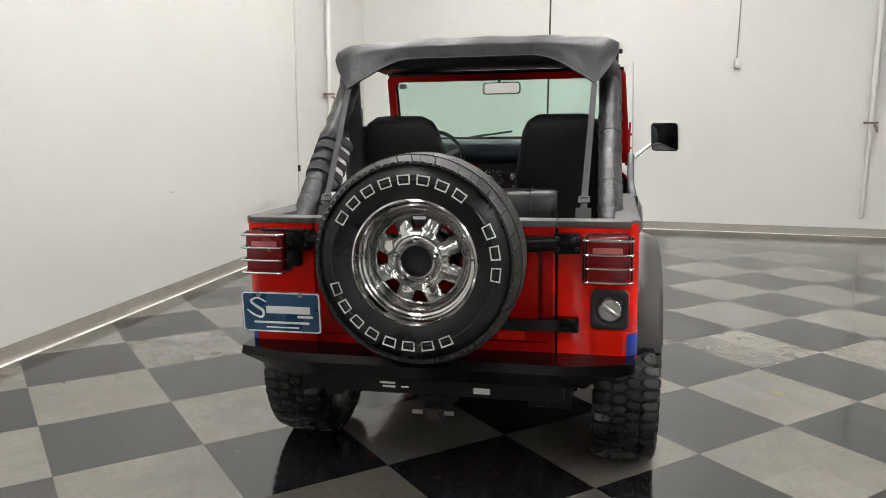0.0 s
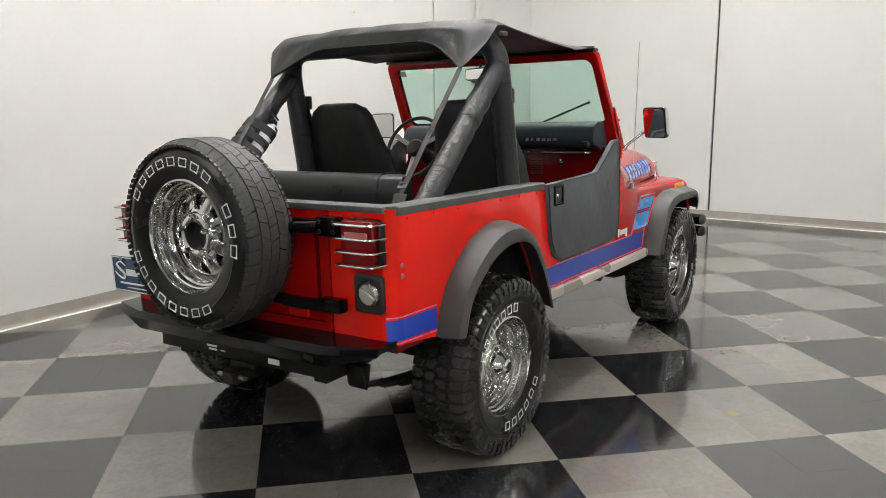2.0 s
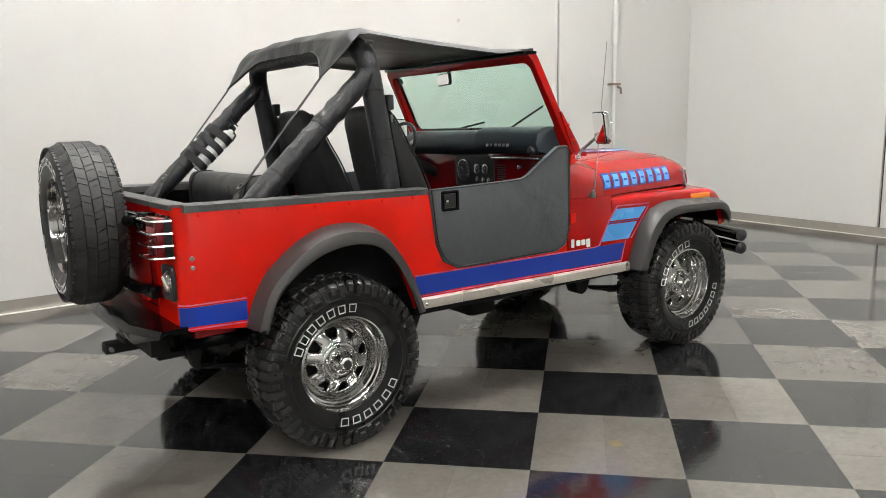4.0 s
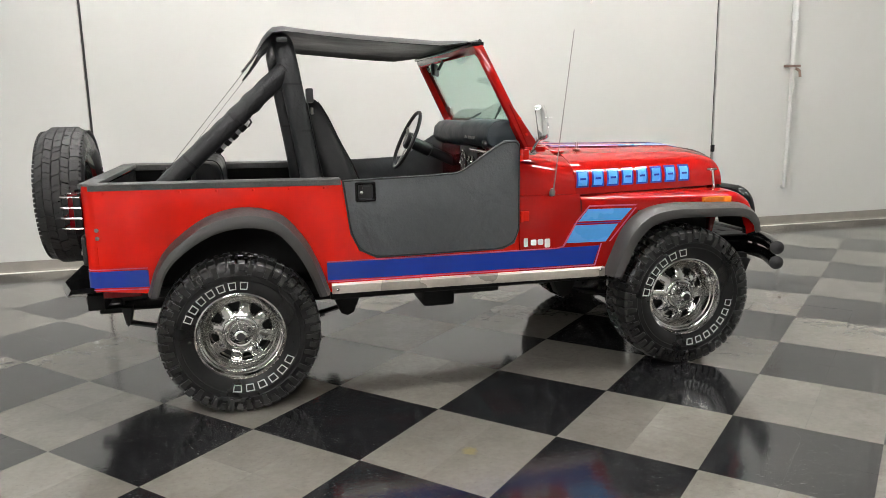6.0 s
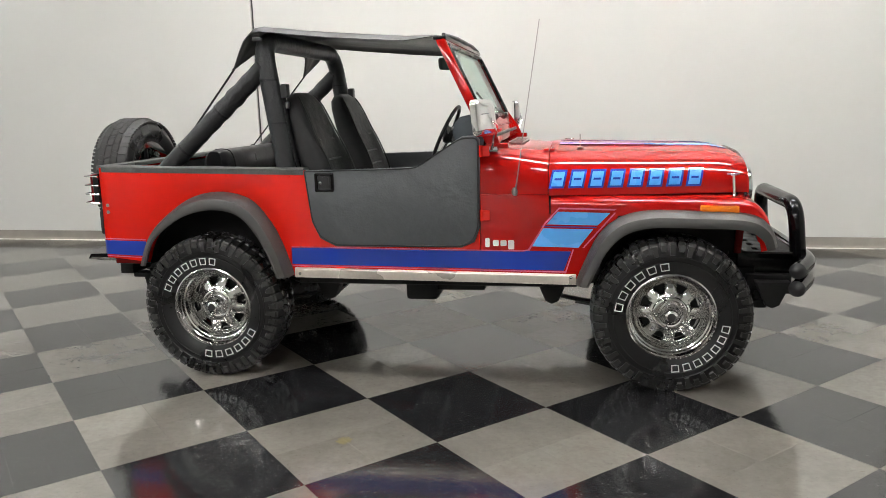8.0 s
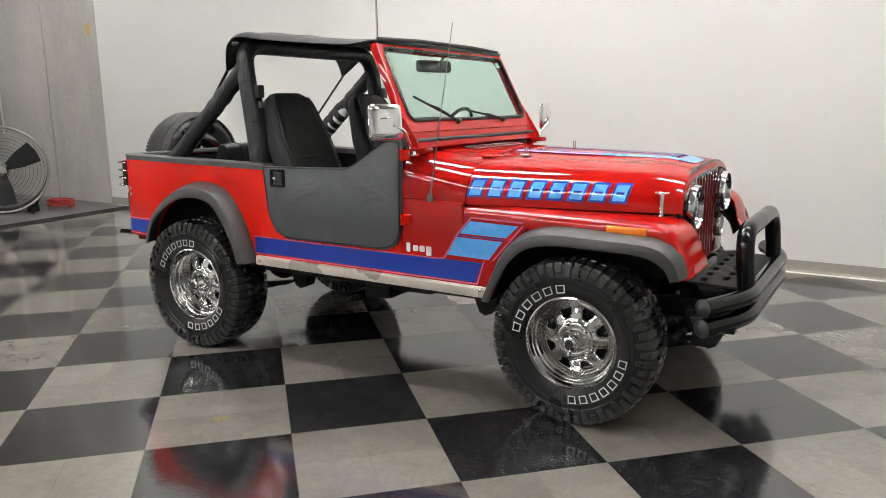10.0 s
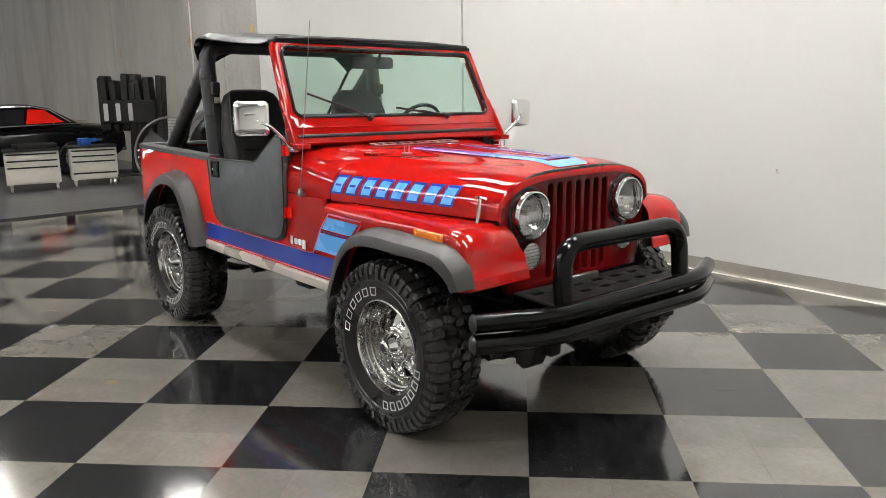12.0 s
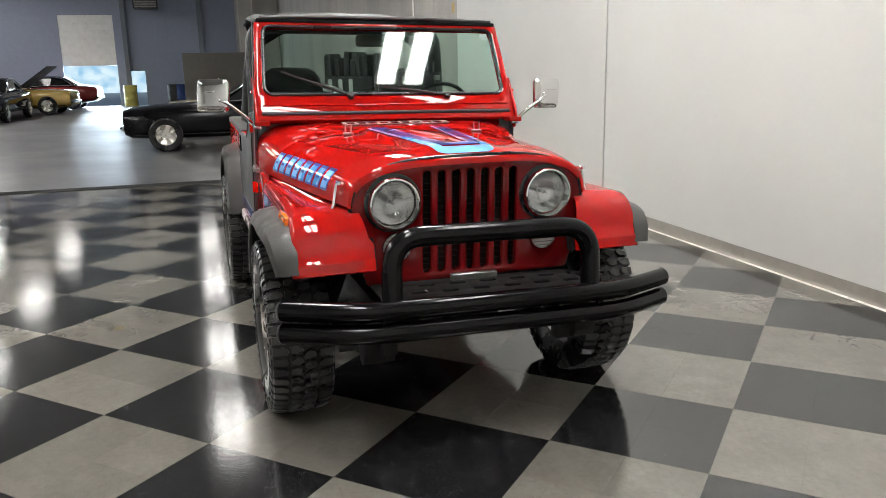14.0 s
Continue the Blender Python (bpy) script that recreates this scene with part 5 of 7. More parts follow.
box(bm, -2.149, -2.145, -0.05, -0.005, 0.400, 0.432, 0.001)
# flat plate: the hollow's shade is put into the rust colour
bpart("rusty_socket", bm, worn("rust darkened for the hollow", (0.020, 0.011, 0.007), 0.8, grain=80, amount=0.5), "flat rusty plate, darkened in place of the receiver's hollow", ht)
bm = B()
for k, (y0, y1, z0, z1) in enumerate(((0.13, 0.19, 0.492, 0.500), (0.13, 0.18, 0.478, 0.486), (0.08, 0.11, 0.48, 0.486), (-0.22, -0.16, 0.472, 0.494))):
    bm = B()
    plate(bm, round_rect(y0, y1, z0, z1, 0.002, 1), [], lambda u, v, w: (-2.0612 + w, u, v), 0.001)
    bpart("hitch_sticker", bm, WHITE_VINYL, "small white sticker bar", ht)

# ---- front bumper with hoop
bm = B()
for z in (0.586, 0.502):
    tube(bm, arc_path([(1.552, -0.797, z), (1.675, -0.53, z), (1.675, 0.53, z), (1.552, 0.797, z)], 0.12), 0.0375, 16)
fb = bpart("front_bumper", bm, BLACK, "black double-tube front bumper")
bm = B()
tube(bm, arc_path([(1.650, -0.405, 0.59), (1.628, -0.405, 0.846), (1.628, 0.405, 0.846), (1.650, 0.405, 0.59)], 0.15, 8), 0.039, 16)
bpart("hoop", bm, BLACK, "black grille guard hoop", fb)
for s in (-1, 1):
    bm = B()
    box(bm, 1.36, 1.66, s * 0.36 - 0.03, s * 0.36 + 0.03, 0.47, 0.60, 0.008, 2)
    bpart("bracket", bm, BLACK, "", fb)
    for z in (0.586, 0.502):
        bm = B()
        lathe(bm, [(0, 0.014), (0.026, 0.011), (0.0385, 0.0)], 14, Matrix.Translation((1.551, s * 0.799, z)) @ pose(0, 0, 0, s * -90, 0, s * 25))
        bpart("end_cap", bm, PLASTIC, "", fb)
for y in (-0.44, -0.2, 0.2, 0.44):
    bm = B()
    box(bm, 1.655, 1.68, y - 0.012, y + 0.012, 0.48, 0.575, 0.003)
    bpart("tie_plate", bm, BLACK, "", fb)
bm = B()
slots = [round_rect(-0.38 + 0.13 * k, -0.31 + 0.13 * k, 1.44, 1.47, 0.012, 3) for k in range(7)] + [round_rect(-0.31 + 0.13 * k, -0.24 + 0.13 * k, 1.53, 1.56, 0.012, 3) for k in range(6)]
plate(bm, round_rect(-0.43, 0.43, 1.385, 1.645, 0.02), slots, lambda u, v, w: (v, u, 0.600 + w - 0.02 * (v - 1.385)), 0.010, 0.002)
bpart("gravel_pan", bm, CHASSIS, "black perforated plate between bumper and grille", fb)
bm = B()
box(bm, 1.40, 1.425, -0.10, 0.10, 0.605, 0.635, 0.004)
bpart("serial_tag", bm, STEEL, "dull metal bracket on the plate", fb)

# ---- wheels


def tyre_profile(R, w, rim):
    """(radius, sideways) from the inner bead round to the outer bead; sideways + is outwards."""
    h = w / 2
    return [(rim - 0.004, -h * 0.80), (rim + 0.02, -h * 0.90), (rim + 0.07, -h * 1.0), (R - 0.075, -h * 1.0), (R - 0.026, -h * 0.93), (R - 0.012, -h * 0.80), (R - 0.010, 0),
            (R - 0.012, h * 0.80), (R - 0.026, h * 0.93), (R - 0.075, h * 1.0), (rim + 0.07, h * 1.0), (rim + 0.05, h * 0.985), (rim + 0.022, h * 0.90), (rim - 0.004, h * 0.80)]


def block(bm, R, a0, a1, y0, y1, depth, skew=0.0, over=0.0, taper=0.12):
    """One tread lug on the drum: angles, sideways span, height."""
    pts = []
    for r, g in ((R - depth, 0.0), (R, taper)):
        am, ym = (a1 - a0) * g / 2, (y1 - y0) * g / 2
        ring = []
        for a, y in ((a0 + am, y0 + ym), (a1 - am, y0 + ym), (a1 - am, y1 - ym), (a0 + am, y1 - ym)):
            k = a + skew * (y - (y0 + y1) / 2)
            rr = r - over * max(0.0, abs(y) - 0.085) * 1.6
            ring.append((rr * math.cos(k), rr * math.sin(k), y))
        pts.append(ring)
    loft(bm, pts)


def lug(bm, R, poly, depth, shoulder):
    """A many-sided lug from (angle, sideways) corners, a little smaller at the top, bent down at the shoulder."""
    am, ym = sum(p[0] for p in poly) / len(poly), sum(p[1] for p in poly) / len(poly)
    rings = []
    for r, g in ((R - depth, 1.0), (R - 0.002, 0.90), (R + 0.001, 0.84)):
        ring = []
        for a, y in poly:
            a, y = am + (a - am) * g, ym + (y - ym) * g
            rr = r - 1.1 * max(0.0, abs(y) - shoulder)
            ring.append((rr * math.cos(a), rr * math.sin(a), y))
        rings.append(ring)
    loft(bm, rings)


def mud_tread(R, w, n=52):
    """Long pointed shoulder lugs that reach down the sidewall, and two rows of interlocked six-sided blocks."""
    bm = B()
    st = 2 * math.pi / n
    h = w / 2
    outer_lug = ((0.10, 0.53), (0.36, 0.45), (0.70, 0.51), (0.87, 0.60), (0.89, 0.985), (0.06, 0.985))
    inner_lug = ((0.05, 0.14), (0.28, -0.035), (0.72, 0.045), (0.95, 0.20), (0.82, 0.41), (0.26, 0.43))
    for i in range(n):
        for s in (-1, 1):
            a = (i + (0.5 if s > 0 else 0.0)) * st
            reach = 1.0 if i % 2 else 0.96
            lug(bm, R, [(a + u * st, s * v * h * (reach if v < 0.6 else 1)) for u, v in outer_lug], 0.021, h * 0.86)
            lug(bm, R + 0.001, [(a + u * st, s * v * h) for u, v in inner_lug], 0.019, h)
            drop = 0.072 if i % 2 else 0.052
            ring = [(R - 0.014, h * 0.93), (R - 0.024, h * 1.012), (R - drop, h * 1.045), (R - drop - 0.006, h * 0.96)]
            loft(bm, [[(r * math.cos(k), r * math.sin(k), s * y) for r, y in ring] for k in (a + st * 0.17, a + st * 0.74)])
    return bm


def road_tread(R, w, n=84):
    """Five worn ribs of slanted blocks with narrow grooves."""
    bm = B()
    st = 2 * math.pi / n
    h = w / 2
    for i in range(n):
        a = i * st
        for k in range(5):
            y = h * (-0.70 + 0.35 * k)
            b = a + st * (0.5 if k % 2 else 0.0) + st * 0.06 * math.sin(i * 2.3 + k)
            block(bm, R - (0.004 if k in (0, 4) else 0), b, b + st * 0.975, y - h * 0.166, y + h * 0.166, 0.006, 1.0 if k % 2 else -1.0, 0.8, 0.03)
        for s in (-1, 1):
            block(bm, R - 0.020, a, a + st * 0.70, s * h * 0.905 - 0.006, s * h * 0.905 + 0.006, 0.008, 0, 0)
    return bm


def letter_blocks(root, n, a_mid, r0, r1, y, width=0.0, gap=0.34):
    """Outlined blocks in place of lettering, set round the sidewall."""
    st = width / n
    for i in range(n):
        bm = B()
        a = a_mid - width / 2 + st * i
        a0, a1 = a + st * gap / 2, a + st * (1 - gap / 2)
        t = 0.0045
        rm = (r0 + r1) / 2
        da = t / rm
        for (p0, p1, q0, q1) in ((a0, a1, r0, r0 + t), (a0, a1, r1 - t, r1), (a0, a0 + da, r0, r1), (a1 - da, a1, r0, r1)):
            lo = [(r * math.cos(k), r * math.sin(k), y) for r, k in ((q0, p0), (q1, p0), (q1, p1), (q0, p1))]
            hi = [(r * math.cos(k), r * math.sin(k), y + 0.0015) for r, k in ((q0, p0), (q1, p0), (q1, p1), (q0, p1))]
            loft(bm, [lo, hi])
        part("sidewall_mark", bm, TYRE_WHITE, root)


def rim_disc(bm, windows=8):
    """Chrome spoke disc: rounded tapered windows with rolled edges between crowned spokes."""
    prof = [(0.050, 0.014), (0.078, 0.016), (0.088, 0.008), (0.10, 0.003), (0.125, -0.005), (0.150, -0.016), (0.163, -0.027), (0.180, -0.036)]

    def face(r):
        for (a, za), (b, zb) in zip(prof, prof[1:]):
            if r <= b:
                return za + (zb - za) * (r - a) / (b - a)
        return prof[-1][1]
    rc, half = 0.125, math.radians(180 / windows)
    lo, hi, wide = -0.039, 0.038, half * rc
    edges = [((1, 0), 0.0215), ((-1, 0), 0.0180), ((-0.2425, 0.970), 0.0178), ((-0.2425, -0.970), 0.0178)]
    rays = [2 * math.pi * k / 48 for k in range(48)] + [math.atan2(t * wide, r) % (2 * math.pi) for t in (-1, 1) for r in (lo, hi)]
    rays = sorted(set(round(a, 6) for a in rays))
    for k in range(windows):
        mid = 2 * half * k
        rings = [[] for _ in range(6)]
        for a in rays:
            c, sn = math.cos(a), math.sin(a)
            d = sum(max(0.0, (c * nx + sn * ny) / e) ** 7 for (nx, ny), e in edges) ** (-1 / 7)
            out = min((hi / c) if c > 1e-6 else (lo / c) if c < -1e-6 else 9, wide / abs(sn) if abs(sn) > 1e-6 else 9)
            for ring, (dist, dz) in zip(rings, ((d, -0.026), (d, -0.011), (d + 0.0022, -0.004), (d + 0.0055, 0.0), (d + (out - d) * 0.62, 0.0025), (out, 0.003))):
                dist = min(dist, out)
                px, py = dist * c, dist * sn
                r, th = rc + px, mid + py / rc
                rise = dz * (1.0 if dz < 0 or abs(py) > 0.02 else 0.3)
                ring.append((r * math.cos(th), r * math.sin(th), face(r) + rise))
        loft(bm, rings, caps=False)
    bmesh.ops.remove_doubles(bm, verts=bm.verts, dist=2e-5)
    lathe(bm, [(0.050, 0.004), (0.050, 0.015), (0.056, 0.019), (0.076, 0.020), (0.084, 0.016), (0.090, 0.006)], 48)
    lathe(bm, [(0.158, -0.019), (0.164, -0.0265), (0.172, -0.033), (0.182, -0.036), (0.184, -0.046)], 48)


def wheel(name, label, m, R, w, mud, words, spin, cap=True):
    """Axle along local z, outer face at +z."""
    root = new(name)
    root.empty_display_size = 0.1
    root.parent = CAR
    root.matrix_basis = m
    tagged(root, label)
    rim = 0.208
    turn = pose(0, 0, 0, 0, 0, spin)
    bm = B()
    lathe(bm, tyre_profile(R, w, rim), 72)
    h = w / 2
    lathe(bm, [(rim + 0.062, h * 0.99), (rim + 0.066, h * 1.018), (rim + 0.070, h * 0.99)], 72)
    lathe(bm, [(R - 0.085, h * 0.99), (R - 0.080, h * 1.022), (R - 0.075, h * 0.99)], 72)
    if not mud:
        for v in bm.verts:
            r = math.hypot(v.co.x, v.co.y)
            if r > R - 0.03:
                k = (r - 0.006 - 0.5 * max(0.0, abs(v.co.z) - 0.07)) / r
                v.co.x, v.co.y = v.co.x * k, v.co.y * k
    part("tyre", bm, RUBBER, root, "black rubber tyre", turn)
    part("tread", mud_tread(R, w) if mud else road_tread(R, w), TREAD if mud else TREAD_WORN, root, "chunky mud-terrain tread" if mud else "grey worn road tread", turn, 30)
    for n, a, width in words:
        letter_blocks(root, n, radians(a), 0.233 if mud else 0.260, 0.270 if mud else 0.293, h * 1.004, radians(width))
    bm = B()
    lathe(bm, [(rim - 0.006, h * 0.78), (rim + 0.003, h * 0.84), (rim + 0.009, h * 0.80), (rim + 0.004, h * 0.735), (rim - 0.006, h * 0.70), (rim - 0.010, h * 0.56), (rim - 0.015, h * 0.53), (rim - 0.018, h * 0.40), (rim - 0.025, h * 0.37),
               (rim - 0.028, h * 0.22), (rim - 0.034, 0.020), (rim - 0.037, -0.02), (rim - 0.036, -h * 0.7), (rim, -h * 0.82), (rim + 0.004, -h * 0.80)], 64)
    lathe(bm, [(rim + 0.003, h * 0.84), (rim - 0.003, h * 0.86), (rim - 0.007, h * 0.80), (rim - 0.009, h * 0.70)], 64)
    rb = part("rim", bm, RIM_CHROME, root, "polished chrome steel rim")
    bm = B()
    rim_disc(bm)
    part("spoke_disc", bm, RIM_CHROME, rb, "chrome disc with eight spoke windows", turn @ Matrix.Translation((0, 0, 0.036)))
    for k in range(5):
        bm = B()
        a = 2 * math.pi * k / 5 + 0.3
        lathe(bm, [(0, 0.026), (0.006, 0.025), (0.010, 0.018), (0.0115, 0)], 6, Matrix.Translation((0.069 * math.cos(a), 0.069 * math.sin(a), 0.053)))
        part("lug_nut", bm, CHROME, rb, "", turn)
    bm = B()
    if cap:
        lathe(bm, [(0, 0.115), (0.022, 0.114), (0.030, 0.108), (0.034, 0.09), (0.050, 0.075), (0.055, 0.045)], 28)
        part("hub_cap", bm, CHROME, rb, "chrome hub cap")
        bm = B()
        lathe(bm, [(0, 0.1165), (0.019, 0.1155), (0.021, 0.112)], 24)
        part("cap_badge", bm, PLASTIC, rb, "dark badge on the hub cap")
    else:
        lathe(bm, [(0.0, 0.02), (0.046, 0.022), (0.049, 0.050), (0.053, 0.0575), (0.056, 0.04)], 28)
        part("hub_hole", bm, PLASTIC, rb, "dark open hub hole")
    bm = B()
    tube(bm, [(0.168, 0, 0.04), (0.158, 0, 0.075)], 0.004, 6)
    part("valve", bm, PLASTIC, rb, "", turn)
    return root


# local +z of a wheel turned to the right side of the car, local x forward, local y up
RIGHT = Matrix(((1, 0, 0, 0), (0, 0, -1, 0), (0, 1, 0, 0), (0, 0, 0, 1)))
LEFT = Matrix(((-1, 0, 0, 0), (0, 0, 1, 0), (0, 1, 0, 0), (0, 0, 0, 1)))
BACK = Matrix(((0, 0, -1, 0), (-1, 0, 0, 0), (0, 1, 0, 0), (0, 0, 0, 1)))
MUD = "black mud tyre on a polished chrome spoke rim"
wheel("wheel", MUD, Matrix.Translation((RX, -0.695, AZ)) @ RIGHT, 0.379, 0.252, True, [(7, 119, 84), (6, 296, 80)], 10)
wheel("wheel", MUD, Matrix.Translation((RX, 0.705, AZ)) @ LEFT, 0.379, 0.252, True, [(7, 119, 84), (6, 296, 80)], 40)
wheel("wheel", MUD, Matrix.Translation((FX, -0.690, AZ)) @ RIGHT, 0.379, 0.252, True, [(6, 134, 84), (7, 312, 86)], 22)
wheel("wheel", MUD, Matrix.Translation((FX, 0.690, AZ)) @ LEFT, 0.379, 0.252, True, [(6, 134, 84), (7, 312, 86)], 70)
wheel("spare_wheel", "worn road tyre on a chrome spoke rim, carried upright", BODY @ Matrix.Translation((-2.172, -0.002, 0.985)) @ BACK, 0.355, 0.235, False, [(8, 101, 106), (3, 9, 44), (8, 246, 108)], 0, cap=False)

# ---- roll bar: padded hoop and two rear braces
HX0, HX1, RY = -0.958, -1.060, 0.612
bm = B()
hoop_pts = arc_path([(-0.93, -0.622, 0.63), (HX0 - 0.005, -0.618, 1.09), (HX1, -RY, 1.722), (HX1, RY, 1.722), (HX0 - 0.005, 0.618, 1.09), (-0.93, 0.622, 0.63)], 0.14, 7)
tube(bm, hoop_pts, 0.050, 14)
rollbar = bpart("roll_bar", bm, PAD, "charcoal padded roll bar")
for s in (-1, 1):
    bm = B()
    a, b = Vector((-1.040, s * RY, 1.601)), Vector((-1.865, s * 0.63, 0.86))
    n = 40
    pts = [a.lerp(b, k / n) for k in range(n + 1)]
    rad = [0.0475 + 0.0016 * math.sin(k * 1.7) + 0.0014 * math.sin(k * 4.3) + (0.003 if k in (9, 25) else 0) for k in range(n + 1)]
    tube(bm, pts, rad, 14)
    bpart("brace", bm, PAD, "charcoal padded rear brace", rollbar)
    bm = B()
    for t in (0.02, 0.32, 0.58):
        q = a.lerp(b, t)
        d = (b - a).normalized()
        tube(bm, [q - d * 0.006, q, q + d * 0.006], [0.0480, 0.0500, 0.0480], 14)
        bpart("pad_seam", bm, CANVAS, "", rollbar)
        bm = B()
    for z in (1.52, 1.30):
        x = HX0 + (HX1 - HX0) * (z - 1.09) / 0.61
        tube(bm, [(x, s * 0.615, z - 0.006), (x, s * 0.615, z), (x, s * 0.615, z + 0.006)], [0.0500, 0.0520, 0.0500], 14)
        bpart("pad_seam", bm, CANVAS, "", rollbar)
        bm = B()
    # belt, reel and tongue at the hoop
    bm = B()
    rows = [[(HX0 + (HX1 - HX0) * (z - 1.09) / 0.61 + 0.056 + 0.004 * math.sin(z * 9), s * (0.605 + d), z) for d in (-0.024, 0.024)] for z in (1.06, 1.16, 1.26, 1.36, 1.45)]
    sheet(bm, rows, 0.002)
    bl = bpart("seat_belt", bm, PLASTIC, "black seat belt")
    bm = B()
    box(bm, -0.965, -0.93, s * 0.585, s * 0.635, 1.43, 1.50, 0.008, 2)
    bpart("belt_guide", bm, PLASTIC, "black belt guide", bl)
    bm = B()
    box(bm, -0.945, -0.932, s * 0.588, s * 0.625, 1.375, 1.41, 0.003)
    bpart("belt_tongue", bm, STEEL, "steel belt tongue", bl)

# ---- soft top over the front seats
bm = B()


def crown(y):
    return -0.022 * (abs(y) / 0.62) ** 2 - 0.030 * max(0.0, (abs(y) - 0.58) / 0.08) ** 1.5


ys = [-0.648, -0.64, -0.62, -0.60] + [-0.58 + 0.02 * k for k in range(59)] + [0.60, 0.62, 0.64, 0.648]
cols = [(-0.112, 1.722), (-0.155, 1.730), (-0.30, 1.740), (-0.50, 1.755), (-0.70, 1.772), (-0.88, 1.789), (-0.99, 1.804), (-1.055, 1.811), (-1.103, 1.803), (-1.130, 1.780)]
rows = []
for x, z in cols:
    t = (x + 0.112) / -0.945
    row = []
    for y in ys:
        wr = 0.0022 * math.sin(y * 23 + x * 9) * (0.2 + 0.8 * max(0, t)) + 0.0025 * math.sin(5 * y + 31 * (x + 0.4 * abs(y))) * max(0.0, t - 0.3) + 0.002 * max(0.0, min(1.0, t)) * (1 - t) * 4 * -1 * (1 - (y / 0.66) ** 2) * 0.6
        k = 1 - 0.03 * max(0, (t - 0.95))
        row.append((x, y * k, z + crown(y) * (1.0 if t > 0.1 else 0.45) + wr))
    rows.append(row)


def hem(y):
    """Height of the lower edge: level in the middle, drawn down to the strapped corners."""
    a = min(1.0, abs(y) / 0.648)
    return 1.712 if a < 0.45 else 1.712 - 0.130 * ((a - 0.45) / 0.55) ** 1.7


for f in (0.10, 0.2, 0.3, 0.4, 0.5, 0.6, 0.7, 0.8, 0.9, 1.0):
    row = []
    for y in ys:
        a = abs(y) / 0.648
        z1 = 1.780 + crown(y)
        z = z1 + (hem(y) - z1) * f
        pull = 0.018 + 0.098 * max(0.0, (a - 0.35) / 0.65) ** 2.2
        # folds that fan out from the strapped corner, and slack ripples between the corners
        fan = math.sin(11.0 * math.atan2(1.02 - a, 0.06 + 0.5 * (1 - f)) + (1.0 if y > 0 else 0.0))
        fold = 0.006 * fan * math.exp(-((1 - a) / 0.35) ** 2) * min(1.0, 4 * f) * (1.15 - f)
        slack = 0.004 * math.sin(y * 41 + 2 * f) * math.exp(-((abs(y) - 0.2) / 0.2) ** 2)
        row.append((-1.136 - pull * f + fold + slack * f, y * (1 - 0.150 * f ** 1.4 * min(1.0, a * 1.2)), z))
    rows.append(row)
sheet(bm, rows, 0.004)
softtop = bpart("soft_top", bm, CANVAS, "black vinyl bikini soft top", sharp=60)
bm = B()
tube(bm, [Vector(p) + Vector((-0.003, 0, 0.002)) for p in rows[-1]], 0.0045, 6)
bpart("hem", bm, CANVAS, "sewn hem", softtop)
bm = B()
tube(bm, [(-0.102, -0.66, 1.712), (-0.092, -0.3, 1.722), (-0.092, 0.3, 1.722), (-0.102, 0.66, 1.712)], 0.010, 8)
bpart("front_bead", bm, PLASTIC, "black bead clamped in the windshield channel", softtop)
for s in (-1, 1):
    bm = B()
    p0, p1 = Vector((-1.250, s * 0.548, 1.582)), Vector((-1.66, s * 0.525, 1.10))
    side_ = Vector((0, 1, 0))
    pts = [p0.lerp(p1, k / 10) for k in range(11)]
    sheet(bm, [[q - side_ * 0.0125, q + side_ * 0.0125] for q in pts], 0.002)
    st = bpart("tie_strap", bm, STRAP, "grey webbing tie-down strap")
    bm = B()
    q = p0.lerp(p1, 0.95)
    plate(bm, round_rect(-0.022, 0.022, -0.016, 0.016, 0.005, 2), [round_rect(-0.014, 0.014, -0.004, 0.010, 0.002, 1)], lambda u, v, w: (q.x - 0.006 + v * 0.7, q.y + u, q.z + 0.004 + v * 0.7 + w), 0.005)
    sheet(bm, [[(p1.x - 0.02 * k, p1.y - 0.03, p1.z - 0.035 * k), (p1.x - 0.02 * k, p1.y + 0.03, p1.z - 0.035 * k)] for k in (0, 1, 2)], 0.003)
    bpart("buckle", bm, PLASTIC, "black ladder buckle", st)
    if s < 0:
        bm = B()
        box(bm, -1.09, -1.04, s * 0.655 - 0.008, s * 0.655 + 0.008, 1.715, 1.735, 0.004)
        bpart("snap", bm, PLASTIC, "", softtop)

# ---- fire extinguisher strapped under the left brace
ax = (Vector((-1.075, RY, 1.57)) - Vector((-1.865, 0.63, 0.86))).normalized()
c0 = Vector((-1.455, 0.575, 1.165))
EX = thing("fire_extinguisher", "small white fire extinguisher strapped to the roll bar", "fire extinguisher", CAR.matrix_basis @ BODY @ Matrix.Translation(c0) @ ax.to_track_quat("Z", "Y").to_matrix().to_4x4())
bm = B()
lathe(bm, [(0, 0), (0.030, 0.002), (0.037, 0.012), (0.037, 0.235), (0.030, 0.262), (0.016, 0.275), (0.014, 0.29), (0, 0.29)], 24)
part("cylinder", bm, EXT_WHITE, EX, "white cylinder")
bm = B()
box(bm, -0.012, 0.012, -0.012, 0.03, 0.285, 0.31, 0.004)
box(bm, -0.008, 0.008, -0.01, 0.06, 0.31, 0.317, 0.003)
box(bm, -0.008, 0.008, -0.01, 0.055, 0.328, 0.334, 0.003)
tube(bm, [(0, -0.012, 0.29), (0, -0.035, 0.285), (0, -0.042, 0.25)], 0.006, 8)
part("valve_head", bm, PLASTIC, EX, "black valve with lever")
bm = B()
tube(bm, [(0.008, 0.0, 0.30), (0.02, 0.01, 0.295), (0.022, 0.02, 0.28)], 0.003, 6)
